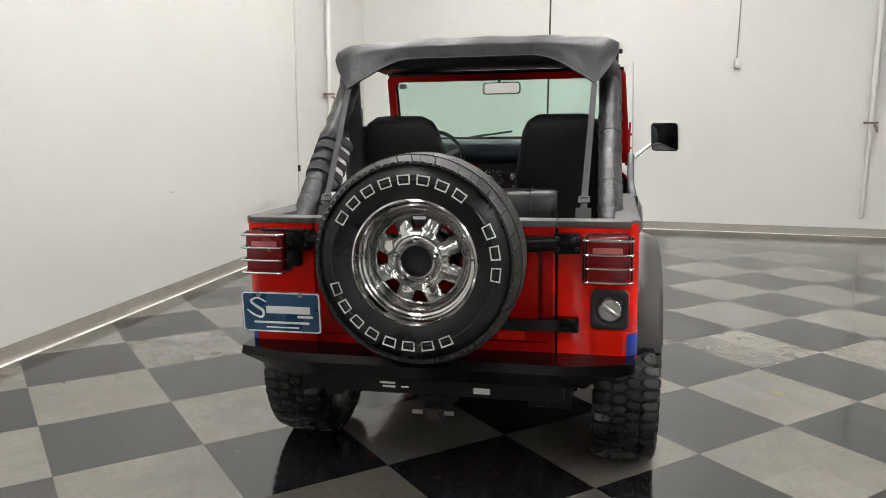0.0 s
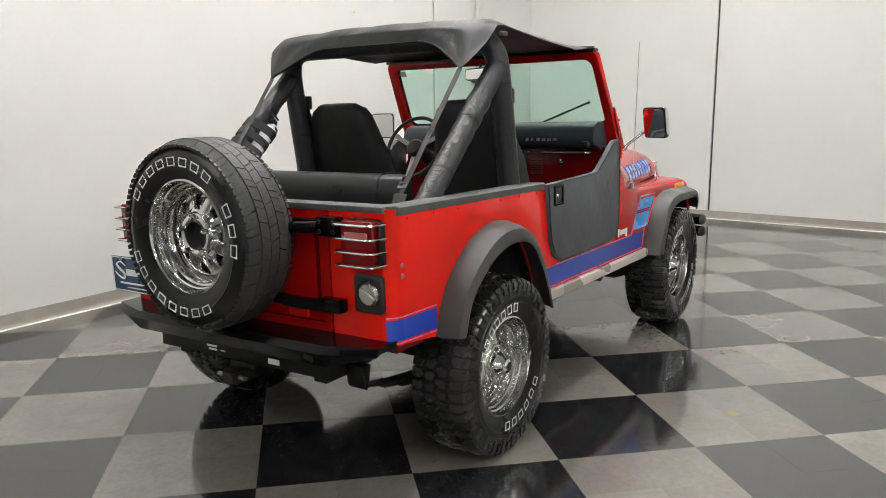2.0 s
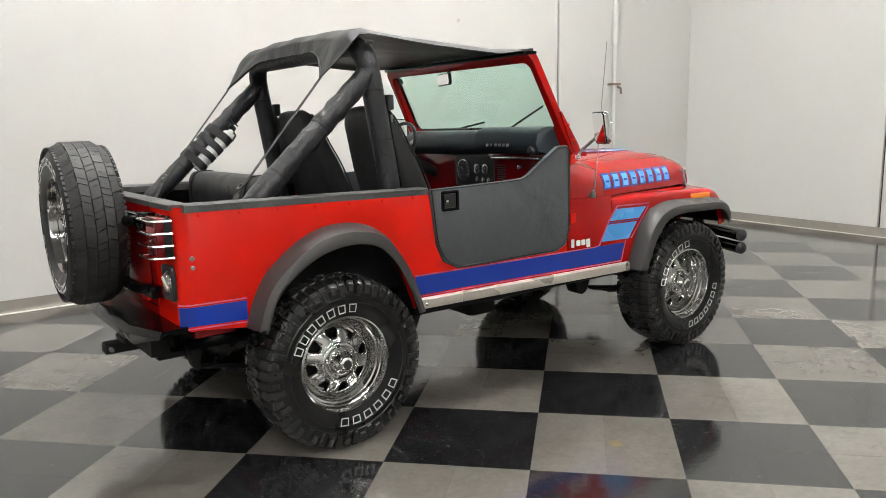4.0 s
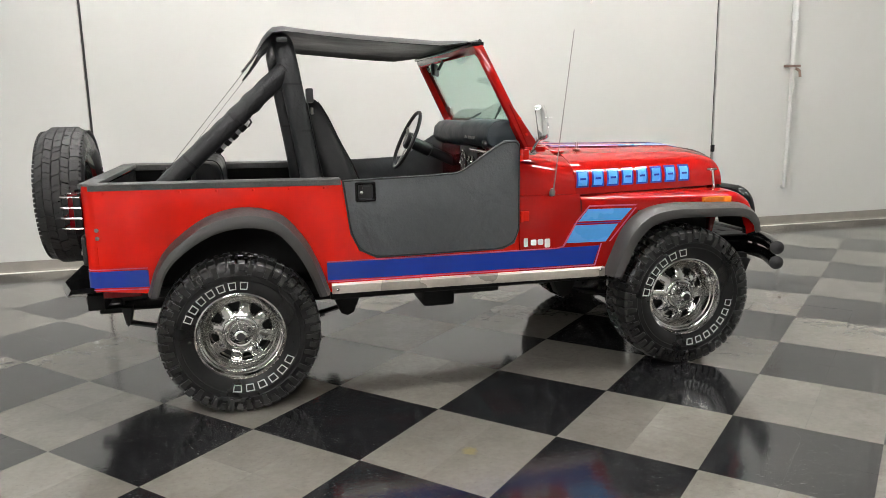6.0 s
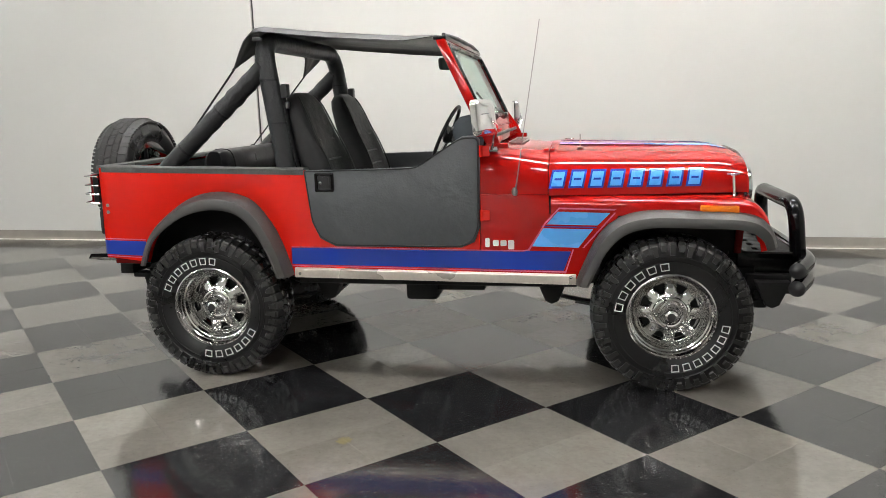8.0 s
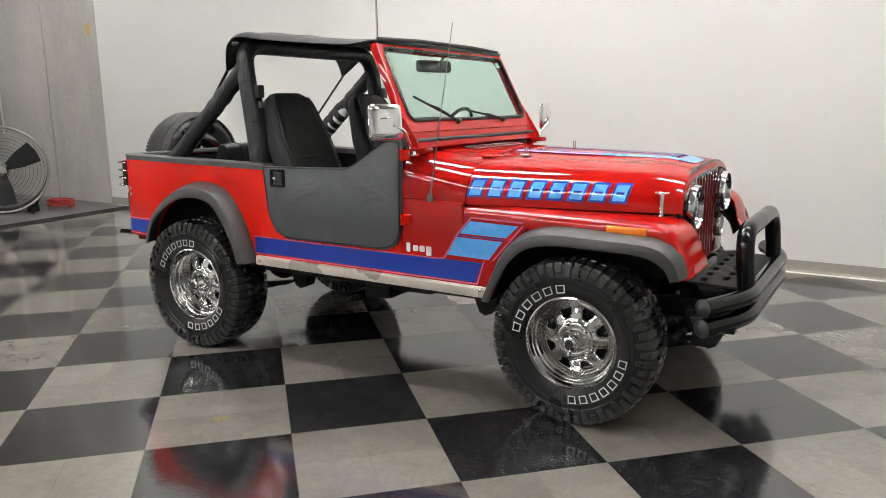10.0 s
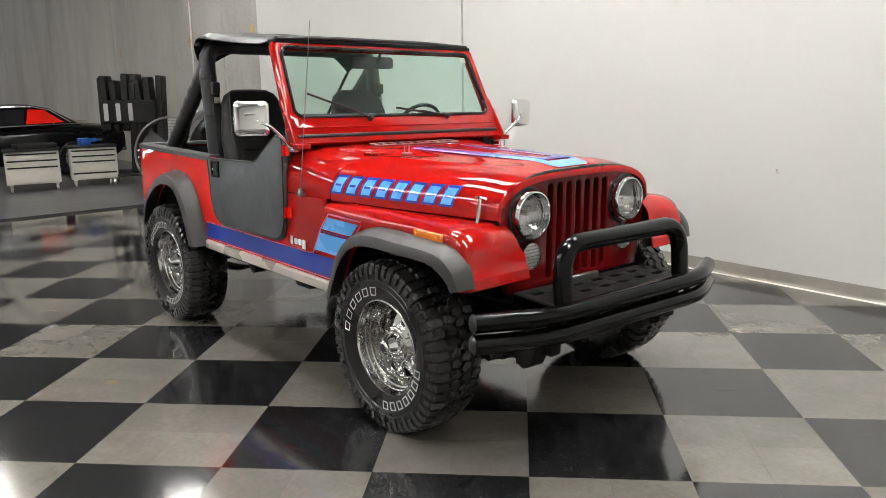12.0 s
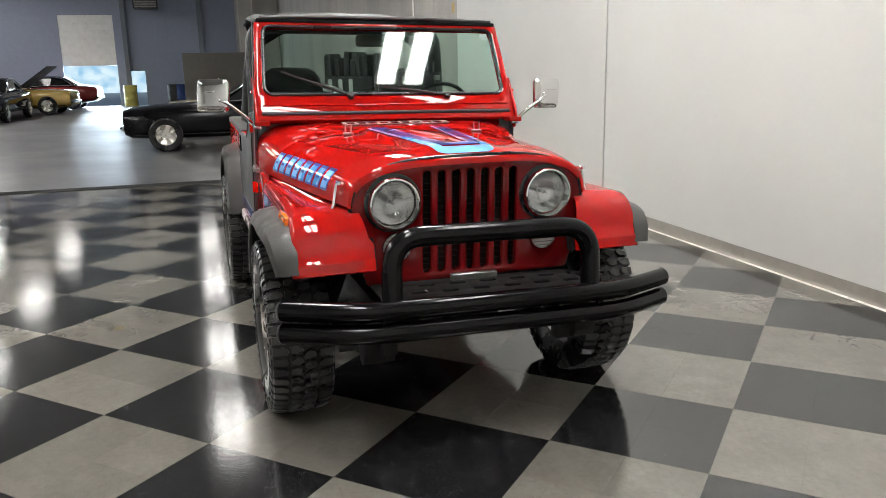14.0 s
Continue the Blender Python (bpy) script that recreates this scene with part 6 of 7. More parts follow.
part("safety_tag", bm, worn("yellow tag", (0.6, 0.5, 0.05), 0.5), EX, "yellow seal")
off = (EX.matrix_basis.inverted() @ CAR.matrix_basis @ BODY) @ (Vector((-1.075, RY, 1.57)).lerp(Vector((-1.865, 0.63, 0.86)), 0.5))


def wrap(grow):
    """Outline of a band drawn tight round the bottle and the padded bar."""
    d = Vector((off.x, off.y))
    r0, r1 = 0.038 + grow, 0.0505 + grow
    a = math.atan2(d.y, d.x)
    b = math.acos(max(-1, min(1, (r0 - r1) / d.length)))
    near = [a + b + (2 * math.pi - 2 * b) * k / 14 for k in range(15)]
    far = [a - b + 2 * b * k / 14 for k in range(15)]
    return [(r0 * math.cos(q), r0 * math.sin(q)) for q in near] + [(d.x + r1 * math.cos(q), d.y + r1 * math.sin(q)) for q in far]


WEBBING = worn("black webbing", (0.010, 0.010, 0.011), 0.75, grain=240, relief=0.5)
for z, h, tilt in ((0.022, 0.021, 0.03), (0.092, 0.017, -0.05), (0.152, 0.020, 0.04), (0.222, 0.023, -0.02)):
    bm = B()
    inner, outer = wrap(0.001), wrap(0.0055)
    rings = []
    for line, dz in ((inner, -h), (outer, -h), (outer, h), (inner, h)):
        rings.append([bm.verts.new((x, y, z + dz + tilt * y)) for x, y in line])
    n = len(inner)
    for p in range(4):
        lo, hi = rings[p], rings[(p + 1) % 4]
        for k in range(n):
            bm.faces.new((lo[k], lo[(k + 1) % n], hi[(k + 1) % n], hi[k]))
    bmesh.ops.recalc_face_normals(bm, faces=bm.faces)
    part("strap", bm, WEBBING, EX, "black webbing strap")

# ---- seats


def cushion(bm, secs, power=3.5, n=24):
    """A soft block: sections of (centre, half width along y, half depth, depth direction)."""
    rings = []
    for c, w, d, dirn in secs:
        c, dirn = Vector(c), Vector(dirn).normalized()
        ring = []
        for k in range(n):
            a = 2 * math.pi * k / n
            cy, sy = math.cos(a), math.sin(a)
            u = w * math.copysign(abs(cy) ** (2 / power), cy)
            v = d * math.copysign(abs(sy) ** (2 / power), sy)
            ring.append(c + Vector((0, u, 0)) + dirn * v)
        rings.append(ring)
    loft(bm, rings)


SEAT_SHIFT = Matrix.Translation((-0.038, 0, -0.012))


def spart(name, bm, mat, label="", parent=None, sharp=40):
    bm.transform(SEAT_SHIFT)
    return bpart(name, bm, mat, label, parent, sharp)


for s in (-1, 1):
    y = 0.394 * s
    bm = B()
    fwd = Vector((0.96, 0, 0.28)).normalized()
    secs = [(-0.700, 0.83, 0.18, 0.055, 0.0), (-0.715, 0.88, 0.228, 0.090, 0.025), (-0.750, 1.00, 0.238, 0.096, 0.050), (-0.785, 1.11, 0.230, 0.090, 0.048), (-0.812, 1.18, 0.232, 0.082, 0.034),
            (-0.838, 1.25, 0.216, 0.074, 0.018), (-0.862, 1.32, 0.202, 0.068, 0.012), (-0.888, 1.39, 0.188, 0.060, 0.006), (-0.904, 1.435, 0.164, 0.048, 0.0), (-0.912, 1.462, 0.120, 0.028, 0.0)]
    rings = []
    for cx, cz, w_, d_, hollow in secs:
        ring = []
        for k in range(40):
            a = 2 * math.pi * k / 40
            c, sn = math.cos(a), math.sin(a)
            u = w_ * math.copysign(abs(c) ** (2 / 3.4), c)
            v = d_ * math.copysign(abs(sn) ** (2 / 3.4), sn)
            if sn > 0:
                v -= hollow * max(0.0, 1 - (u / (0.74 * w_)) ** 4)
            ring.append(Vector((cx, y + u, cz)) + fwd * v)
        rings.append(ring)
    loft(bm, rings)
    st = spart("front_seat_back", bm, SEAT, "black high-back front seat with side bolsters", sharp=70)
    for cx, cz, half, deep in ((-0.732, 0.94, 0.13, 0.056), (-0.756, 1.02, 0.135, 0.044), (-0.780, 1.10, 0.13, 0.042), (-0.822, 1.205, 0.125, 0.046)):
        bm = B()
        q = Vector((cx, y, cz)) + fwd * deep
        tube(bm, [q + Vector((0.012, -half, 0)), q + Vector((0, -half * 0.6, 0)), q + Vector((0, half * 0.6, 0)), q + Vector((0.012, half, 0))], 0.0055, 6)
        spart("pleat", bm, SEAT_VINYL, "", st)
    for e in (-1, 1):
        bm = B()
        tube(bm, smooth_path([Vector((cx, y + e * w_ * 0.86, cz)) + fwd * (d_ * 0.86) for cx, cz, w_, d_, _ in secs[1:9]], 4), 0.0045, 6)
        spart("seam", bm, SEAT_VINYL, "", st)
    bm = B()
    up_ = (0.06, 0, 1)
    cushion(bm, [((-0.74, y, 0.81), 0.19, 0.06, up_), ((-0.66, y, 0.82), 0.225, 0.085, up_), ((-0.40, y, 0.84), 0.225, 0.085, up_), ((-0.27, y, 0.83), 0.205, 0.065, up_), ((-0.235, y, 0.81), 0.17, 0.035, up_)])
    spart("seat_cushion", bm, SEAT_VINYL, "black seat cushion", st)
    bm = B()
    box(bm, -0.72, -0.30, y - 0.16, y + 0.16, 0.615, 0.75, 0.01)
    spart("seat_base", bm, CHASSIS, "black seat base", st)


def benchpart(name, bm, mat, label="", parent=None):
    bm.transform(Matrix.Translation((-0.09, 0.030, 0.022)))
    return bpart(name, bm, mat, label, parent)


bm = B()
rows = [(-0.46, 0.055), (-0.44, 0.08), (-0.36, 0.09), (0.36, 0.09), (0.44, 0.08), (0.46, 0.055)]
rings = []
for y, d in rows:
    rings.append([(-1.375 + (d * 0.9) * math.copysign(abs(math.cos(a)) ** 0.6, math.cos(a)), y + 0.02, 0.95 + (0.165 + d * 0.2) * math.copysign(abs(math.sin(a)) ** 0.55, math.sin(a))) for a in (2 * math.pi * k / 24 for k in range(24))])
loft(bm, rings)
bench = benchpart("rear_bench_back", bm, SEAT_VINYL, "black vinyl rear bench")
bm = B()
for y in (-0.34, 0.38):
    ring = [(-1.375 + 0.0825 * math.copysign(abs(math.cos(a)) ** 0.6, math.cos(a)), y, 0.95 + 0.1845 * math.copysign(abs(math.sin(a)) ** 0.55, math.sin(a))) for a in (2 * math.pi * k / 24 for k in range(24))]
    bm = B()
    tube(bm, ring, 0.004, 5, closed=True)
    benchpart("piping", bm, SEAT_VINYL, "raised piping", bench)
bm = B()
cushion(bm, [((-1.30, 0.02, 0.78), 0.42, 0.05, (0, 0, 1)), ((-1.25, 0.02, 0.78), 0.45, 0.075, (0, 0, 1)), ((-0.98, 0.02, 0.79), 0.45, 0.075, (0, 0, 1)), ((-0.94, 0.02, 0.78), 0.42, 0.05, (0, 0, 1))], 4)
box(bm, -1.28, -0.98, -0.40, 0.44, 0.615, 0.72, 0.01)
benchpart("bench_cushion", bm, SEAT_VINYL, "black bench cushion", bench)

# ---- dash, wheel and controls
bm = B()
box(bm, 0.015, 0.06, -0.665, 0.665, 0.82, 1.185, 0.012, 2)
dash = bpart("dashboard", bm, DEEP_SHADE_RED, "red steel dashboard")
bm = B()
prof = [(0.06, 1.185), (-0.02, 1.180), (-0.055, 1.200), (-0.070, 1.235), (-0.060, 1.285), (-0.030, 1.315), (0.02, 1.326), (0.045, 1.318)]
loft(bm, [[(x + (0.03 if abs(y) > 0.645 else 0), y, z - (0.01 if abs(y) > 0.645 else 0)) for x, z in prof] for y in (-0.66, -0.645, -0.16, -0.12)])
loft(bm, [[(x + 0.025, y, z - 0.015) for x, z in prof] for y in (-0.12, 0.645)])
bpart("dash_pad", bm, DASH, "dark slate padded dash top", dash)
bm = B()
for k, wdt in enumerate((0.020, 0.014, 0.024, 0.024, 0.024, 0.024)):
    y = -0.235 - 0.034 * k
    bm = B()
    plate(bm, round_rect(y - wdt, y - 0.002, 1.222, 1.243, 0.004, 2), [], lambda u, v, w: (-0.0745 + 0.4 * (v - 1.225) + w, u, v), 0.003)
    bpart("pad_mark", bm, STEEL, "small pale mark on the pad", dash)
bm = B()
plate(bm, round_rect(-0.20, 0.17, 0.98, 1.165, 0.02), [], lambda u, v, w: (0.010 + w, u, v), 0.01, 0.003)
bpart("gauge_panel", bm, PLASTIC, "black gauge panel", dash)
for y, z, r in ((0.075, 1.075, 0.062), (-0.055, 1.085, 0.027), (-0.13, 1.085, 0.027), (-0.055, 1.025, 0.014), (-0.11, 1.02, 0.014), (-0.16, 1.02, 0.014)):
    c = Matrix.Translation((0.008, y, z)) @ pose(0, 0, 0, 0, -90, 0)
    bm = B()
    lathe(bm, [(r, 0), (r + 0.003, 0.010), (r - 0.003, 0.012), (r - 0.005, 0.006)], 28, c)
    g = bpart("gauge", bm, CHROME, "round dial with chrome rim", dash)
    bm = B()
    lathe(bm, [(0, 0.007), (r - 0.005, 0.007), (r - 0.005, 0.003), (0, 0.003)], 24, c)
    bpart("dial", bm, PLASTIC, "black dial face", g)
    bm = B()
    for k in range(9 if r > 0.02 else 0):
        a = radians(-40 + 32 * k)
        d = Vector((0, math.cos(a), math.sin(a)))
        o = Vector((0.0003, y, z))
        tube(bm, [o + d * r * 0.62, o + d * r * 0.80], 0.0014, 4)
    tube(bm, [(0.0, y, z), (0.0, y + r * 0.45, z + r * 0.3)], 0.0016, 4)
    bpart("dial_marks", bm, WHITE_VINYL, "white dial marks", g)
bm = B()
tube(bm, arc_path([(0.015, -0.22, 1.155), (-0.045, -0.23, 1.158), (-0.045, -0.60, 1.158), (0.015, -0.61, 1.155)], 0.03), 0.009, 10)
bpart("grab_bar", bm, CHROME, "chrome grab bar", dash)
bm = B()
lathe(bm, [(0, 0.012), (0.012, 0.01), (0.016, 0)], 14, Matrix.Translation((0.013, -0.42, 1.105)) @ pose(0, 0, 0, 0, -90, 0))
bpart("glovebox_lock", bm, CHROME, "", dash)
bm = B()
lathe(bm, [(0, 0.02), (0.02, 0.016), (0.026, 0)], 16, Matrix.Translation((-0.06, -0.60, 1.20)) @ pose(0, 0, 0, 0, -90, 0))
bpart("knob", bm, PLASTIC, "round black vent knob", dash)
bm = B()
for k in range(7):
    box(bm, 0.010, 0.014, -0.30, -0.225, 1.03 + 0.013 * k, 1.036 + 0.013 * k)
bpart("louvre", bm, PLASTIC, "dark louvre slits", dash)
wc = Vector((-0.275, 0.40, 1.195))
tl = pose(wc.x, wc.y, wc.z, 0, -64, 0)
bm = B()
tube(bm, [tl @ Vector((0.188 * math.cos(a), 0.188 * math.sin(a), 0)) for a in (2 * math.pi * k / 40 for k in range(40))], 0.0115, 10, closed=True)
sw = bpart("steering_wheel", bm, PLASTIC, "black steering wheel with silver spokes")
bm = B()
for a in (radians(0 + 180), radians(65), radians(-65)):
    d = Vector((math.cos(a), math.sin(a), 0))
    p = Vector((-d.y, d.x, 0))
    rows = [[tl @ (d * r - p * 0.014 + Vector((0, 0, -0.02 * (1 - r / 0.18)))), tl @ (d * r + p * 0.014 + Vector((0, 0, -0.02 * (1 - r / 0.18))))] for r in (0.04, 0.11, 0.18)]
    sheet(bm, rows, 0.004)
bpart("spoke", bm, STEEL, "dull metal spokes", sw)
bm = B()
lathe(bm, [(0, 0.012), (0.04, 0.010), (0.055, -0.004), (0.055, -0.03), (0.03, -0.05)], 28, tl)
bpart("horn_pad", bm, PLASTIC, "round black horn pad", sw)
bm = B()
d = (tl @ Vector((0, 0, -1)) - wc).normalized()
tube(bm, [wc + d * 0.04, wc + d * 0.16, wc + d * 0.17, wc + d * 0.34], [0.038, 0.042, 0.032, 0.032], 14)
tube(bm, [wc + d * 0.08, wc + d * 0.08 + Vector((0, 0.12, 0.02))], 0.005, 6)
bpart("steering_column", bm, PLASTIC, "black steering column", sw)
bm = B()
tube(bm, [(-0.25, 0.02, 0.62), (-0.30, 0.0, 0.86)], 0.008, 8)
lathe(bm, [(0, 0.03), (0.02, 0.02), (0.022, 0), (0.012, -0.02), (0, -0.02)], 14, Matrix.Translation((-0.30, 0, 0.87)))
bpart("gear_lever", bm, PLASTIC, "black gear lever")

# ---- chassis, springs and axles
bm = B()
for s in (-1, 1):
    box(bm, -1.92, 1.45, s * 0.36 - 0.03, s * 0.36 + 0.03, 0.44, 0.535, 0.008)
for x in (-1.9, -0.95, -0.1, 1.3):
    box(bm, x - 0.03, x + 0.03, -0.36, 0.36, 0.45, 0.53, 0.006)
part("frame", bm, CHASSIS, CAR, "black ladder frame")
for s in (-1, 1):
    bm = B()
    box(bm, -0.90, 0.55, s * 0.60, s * 0.67, 0.478, 0.515, 0.006)
    part("rocker_rail", bm, CHASSIS, CAR, "black rail under the body side")
    for xa, xb, ax_ in ((-1.88, -0.80, RX), (0.42, 1.52, FX)):
        bm = B()
        for i in range(3):
            L = 1 - 0.22 * i
            rows = []
            for k in range(11):
                t = -1 + 2 * k / 10
                x = (xa + xb) / 2 + (xb - xa) / 2 * t * L
                z = 0.315 + 0.07 * (t * L) ** 2 - 0.011 * i
                rows.append([(x, s * 0.45 - 0.03, z), (x, s * 0.45 + 0.03, z), (x, s * 0.45 + 0.03, z + 0.009), (x, s * 0.45 - 0.03, z + 0.009)])
            loft(bm, rows)
        box(bm, ax_ - 0.06, ax_ + 0.06, s * 0.45 - 0.045, s * 0.45 + 0.045, 0.275, 0.30, 0.004)
        part("leaf_spring", bm, CHASSIS, CAR, "black leaf spring pack")
        for x in (xa, xb):
            bm = B()
            half = 0.026 if x < -1.5 else 0.085
            low = 0.375 if x < -1.5 else 0.34
            plate(bm, [(x - half, 0.475), (x + half, 0.475), (x + half * 0.4, low + 0.015), (x, low), (x - half * 0.4, low + 0.015)], [], lambda u, v, w: (u, s * 0.49 - w * s, v), 0.09, 0.004)
            part("spring_hanger", bm, CHASSIS, CAR, "black spring hanger")
        bm = B()
        tube(bm, [(ax_ - 0.12, s * 0.52, 0.33), (ax_ - 0.22 if ax_ < 0 else ax_ + 0.1, s * 0.47, 0.62)], 0.028, 12)
        part("shock_absorber", bm, CHASSIS, CAR, "black shock absorber")
for ax_, dy in ((RX, 0.0), (FX, 0.16)):
    bm = B()
    tube(bm, [(ax_, -0.66, AZ), (ax_, 0.66, AZ)], 0.038, 14)
    lathe(bm, [(0, -0.13), (0.07, -0.12), (0.125, -0.05), (0.135, 0.0), (0.115, 0.06), (0.06, 0.11), (0, 0.12)], 24, Matrix.Translation((ax_, dy, AZ)) @ pose(0, 0, 0, 0, 90, 0))
    part("axle", bm, CHASSIS, CAR, "black axle with differential")
    for s in (-1, 1):
        bm = B()
        lathe(bm, [(0.04, -0.10), (0.13, -0.09), (0.14, -0.02), (0.14, 0.02), (0.09, 0.03)], 24, Matrix.Translation((ax_, s * 0.66, AZ)) @ pose(0, 0, 0, s * -90, 0, 0))
        part("brake_drum", bm, CHASSIS, CAR, "dark brake drum")
bm = B()
box(bm, -0.38, -0.20, -0.44, -0.10, 0.33, 0.46, 0.03, 2)
box(bm, -0.22, 0.06, -0.42, 0.22, 0.385, 0.46, 0.02, 2)
tube(bm, [(-0.2, 0, 0.45), (-1.2, 0, 0.40)], 0.03, 10)
tube(bm, [(-0.1, 0.12, 0.43), (0.85, 0.16, 0.40)], 0.025, 10)
part("transfer_case", bm, CHASSIS, CAR, "black gearbox and drive shafts")
bm = B()
tube(bm, [(0.4, -0.22, 0.48), (-0.5, -0.24, 0.44), (-0.6, -0.24, 0.44), (-1.05, -0.24, 0.44), (-1.15, -0.3, 0.46), (-1.9, -0.42, 0.47)], [0.024, 0.024, 0.07, 0.07, 0.024, 0.024], 12)
part("exhaust", bm, CHASSIS, CAR, "dark exhaust pipe and muffler")
bm = B()
box(bm, -1.93, -1.55, -0.30, 0.32, 0.40, 0.56, 0.04, 2)
part("fuel_tank", bm, CHASSIS, CAR, "black fuel tank")
bm = B()
tube(bm, [(1.38, -0.55, 0.37), (1.36, 0.55, 0.39)], 0.018, 10)
tube(bm, [(1.30, 0.3, 0.36), (1.42, 0.42, 0.48)], 0.03, 10)
part("steering_link", bm, CHASSIS, CAR, "black steering linkage")

# engine (added to block light below), sump and front frame horns under the hood
bm = B()
box(bm, 0.52, 1.16, -0.24, 0.24, 0.50, 0.98, 0.03, 2)
box(bm, 0.56, 1.00, -0.13, 0.13, 0.36, 0.50, 0.03, 2)
box(bm, 0.48, 0.62, -0.46, -0.26, 0.62, 0.90, 0.02, 2)
box(bm, 1.16, 1.24, -0.20, 0.20, 0.60, 0.90, 0.02, 2)
part("engine", bm, CHASSIS, CAR, "black engine block and sump")
for s in (-1, 1):
    bm = B()
    box(bm, 1.40, 1.62, s * 0.40 - 0.03, s * 0.40 + 0.03, 0.40, 0.50, 0.008, 2)
    box(bm, 1.44, 1.50, s * 0.40 - 0.05, s * 0.40 + 0.05, 0.33, 0.42, 0.008, 2)
    part("frame_horn", bm, CHASSIS, CAR, "black front frame horn with spring shackle")

# ---------------------------------------------------------------- wall fittings


def standpipe(name, m, z0, valve, label):
    """A white drop pipe with clamps and a valve; local +x is out of the wall."""
    pipe = thing(name, label, "pipe", m)
    bm = B()
    tube(bm, [(0.05, 0, CEIL - 0.01), (0.05, 0, valve + 0.5)], 0.034, 14)
    tube(bm, [(0.05, 0, valve + 0.52), (0.05, 0, valve + 0.45)], 0.040, 14)
    tube(bm, [(0.05, 0, valve + 0.48), (0.05, 0, valve)], 0.027, 14)
    tube(bm, [(0.05, 0, valve - 0.02), (0.05, 0, z0 + 0.05), (0.045, 0, z0), (0.01, 0, z0 - 0.01)], 0.021, 14)
    for z in (z0 + 0.25, valve - 0.35, valve - 0.02):
        tube(bm, [(0.05, 0, z - 0.012), (0.05, 0, z + 0.012)], 0.030, 14)
    part("drop_pipe", bm, WALL, pipe, "white painted pipe")
    bm = B()
    box(bm, 0.0, 0.09, -0.07, 0.07, valve - 0.012, valve + 0.012, 0.004)
    tube(bm, [(0.05, 0.035, valve - 0.02), (0.10, 0.05, valve - 0.05), (0.10, 0.06, valve - 0.11)], 0.014, 10)
    part("clamp", bm, worn("rusty clamp", (0.20, 0.13, 0.10), 0.6, grain=60, amount=0.4), pipe, "rusty clamp and valve")
    return pipe


standpipe("drain_pipe", pose(4.19, WALL_Y, 0, 0, 0, -90), 0.42, 1.66, "white drain pipe with rusty clamp on the painted wall")
standpipe("drain_pipe", pose(WALL_X, -2.83, 0, 0, 0, 180), 0.24, 1.36, "white drain pipe with dark clamp on the painted wall")
cord = thing("hanging_cord", "grey power cord with socket box hanging down the wall", "power cord", pose(WALL_X - 0.012, -1.297, 0))
bm = B()
tube(bm, [(0, 0, CEIL - 0.02), (0, 0.005, 4), (0, 0.0, 2.9), (-0.002, 0.004, 2.12)], 0.006, 8)
part("cable", bm, STEEL, cord, "grey cable")
bm = B()
box(bm, -0.03, 0.01, -0.028, 0.028, 1.99, 2.12, 0.01, 2)
part("socket_box", bm, ALU, cord, "pale metal socket box")
for x, z in ((0.84, 0.825), (1.98, 2.29)):
    hk = thing("wall_hook", "small grey metal hook on the painted wall", "hook", pose(x, WALL_Y, z), "wall hooks")
    bm = B()
    box(bm, -0.012, 0.012, -0.006, 0.0, -0.02, 0.02, 0.003)
    part("backplate", bm, ALU, hk)
    bm = B()
    tube(bm, [(0, -0.004, 0.008), (0, -0.03, 0.0), (0, -0.034, 0.018)], 0.004, 6)
    part("peg", bm, ALU, hk)
hk = thing("wall_hook", "dark metal bracket beside the wall joint", "hook", pose(3.345, WALL_Y, 0.845), "wall hooks")
bm = B()
box(bm, -0.02, 0.02, -0.02, 0.0, -0.035, 0.035, 0.004)
part("backplate", bm, CHASSIS, hk)
OCHRE = worn("ochre filler", (0.40, 0.28, 0.10), 0.8, grain=40, amount=0.3)
for x, z in ((-7.28, 2.3), (-9.62, 2.25), (-13.2, 2.2)):
    bm = B()
    plate(bm, [(x + 0.05 * math.cos(a) * (1 + 0.2 * math.sin(3 * a)), z + 0.09 * math.sin(a)) for a in (2 * math.pi * k / 14 for k in range(14))], [], lambda u, v, w: (u, WALL_Y + 0.001 - w, v), 0.004)
    structure("wall_patch", bm, OCHRE, "ochre filler patch on the bare concrete")

# ---------------------------------------------------------------- drum fan
CARD = worn("grey card", (0.34, 0.34, 0.33), 0.7, grain=30, amount=0.2)
FAN = thing("floor_fan", "large round drum fan with chrome ring standing on the floor", "fan", pose(-7.62, 2.28, 0, 0, 0, -32))
bm = B()
tube(bm, [(0.10, 0.53 * math.cos(a), 0.555 + 0.53 * math.sin(a)) for a in (2 * math.pi * k / 48 for k in range(48))], 0.016, 8, closed=True)
part("ring", bm, STEEL, FAN, "bright metal ring")
bm = B()
lathe(bm, [(0.525, -0.16), (0.53, 0.09), (0.515, 0.09), (0.51, -0.16)], 40, Matrix.Translation((0, 0, 0.555)) @ pose(0, 0, 0, 0, 90, 0))
part("drum", bm, CHASSIS, FAN, "black drum")
for r in [0.10 + 0.043 * k for k in range(10)]:
    bm = B()
    tube(bm, [(0.11, r * math.cos(a), 0.555 + r * math.sin(a)) for a in (2 * math.pi * k / 28 for k in range(28))], 0.0022, 4, closed=True)
    part("guard_wire", bm, PLASTIC, FAN, "dark wire guard ring")
bm = B()
for k in range(3):
    a = 2 * math.pi * k / 3 + 0.5
    rows = []
    for r, w in ((0.07, 0.05), (0.25, 0.12), (0.46, 0.16)):
        row = []
        for j in (-1, 0, 1):
            b = a + j * w / r * 0.9
            row.append((0.02 + 0.03 * j, r * math.cos(b), 0.555 + r * math.sin(b)))
        rows.append(row)
    sheet(bm, rows, 0.004)
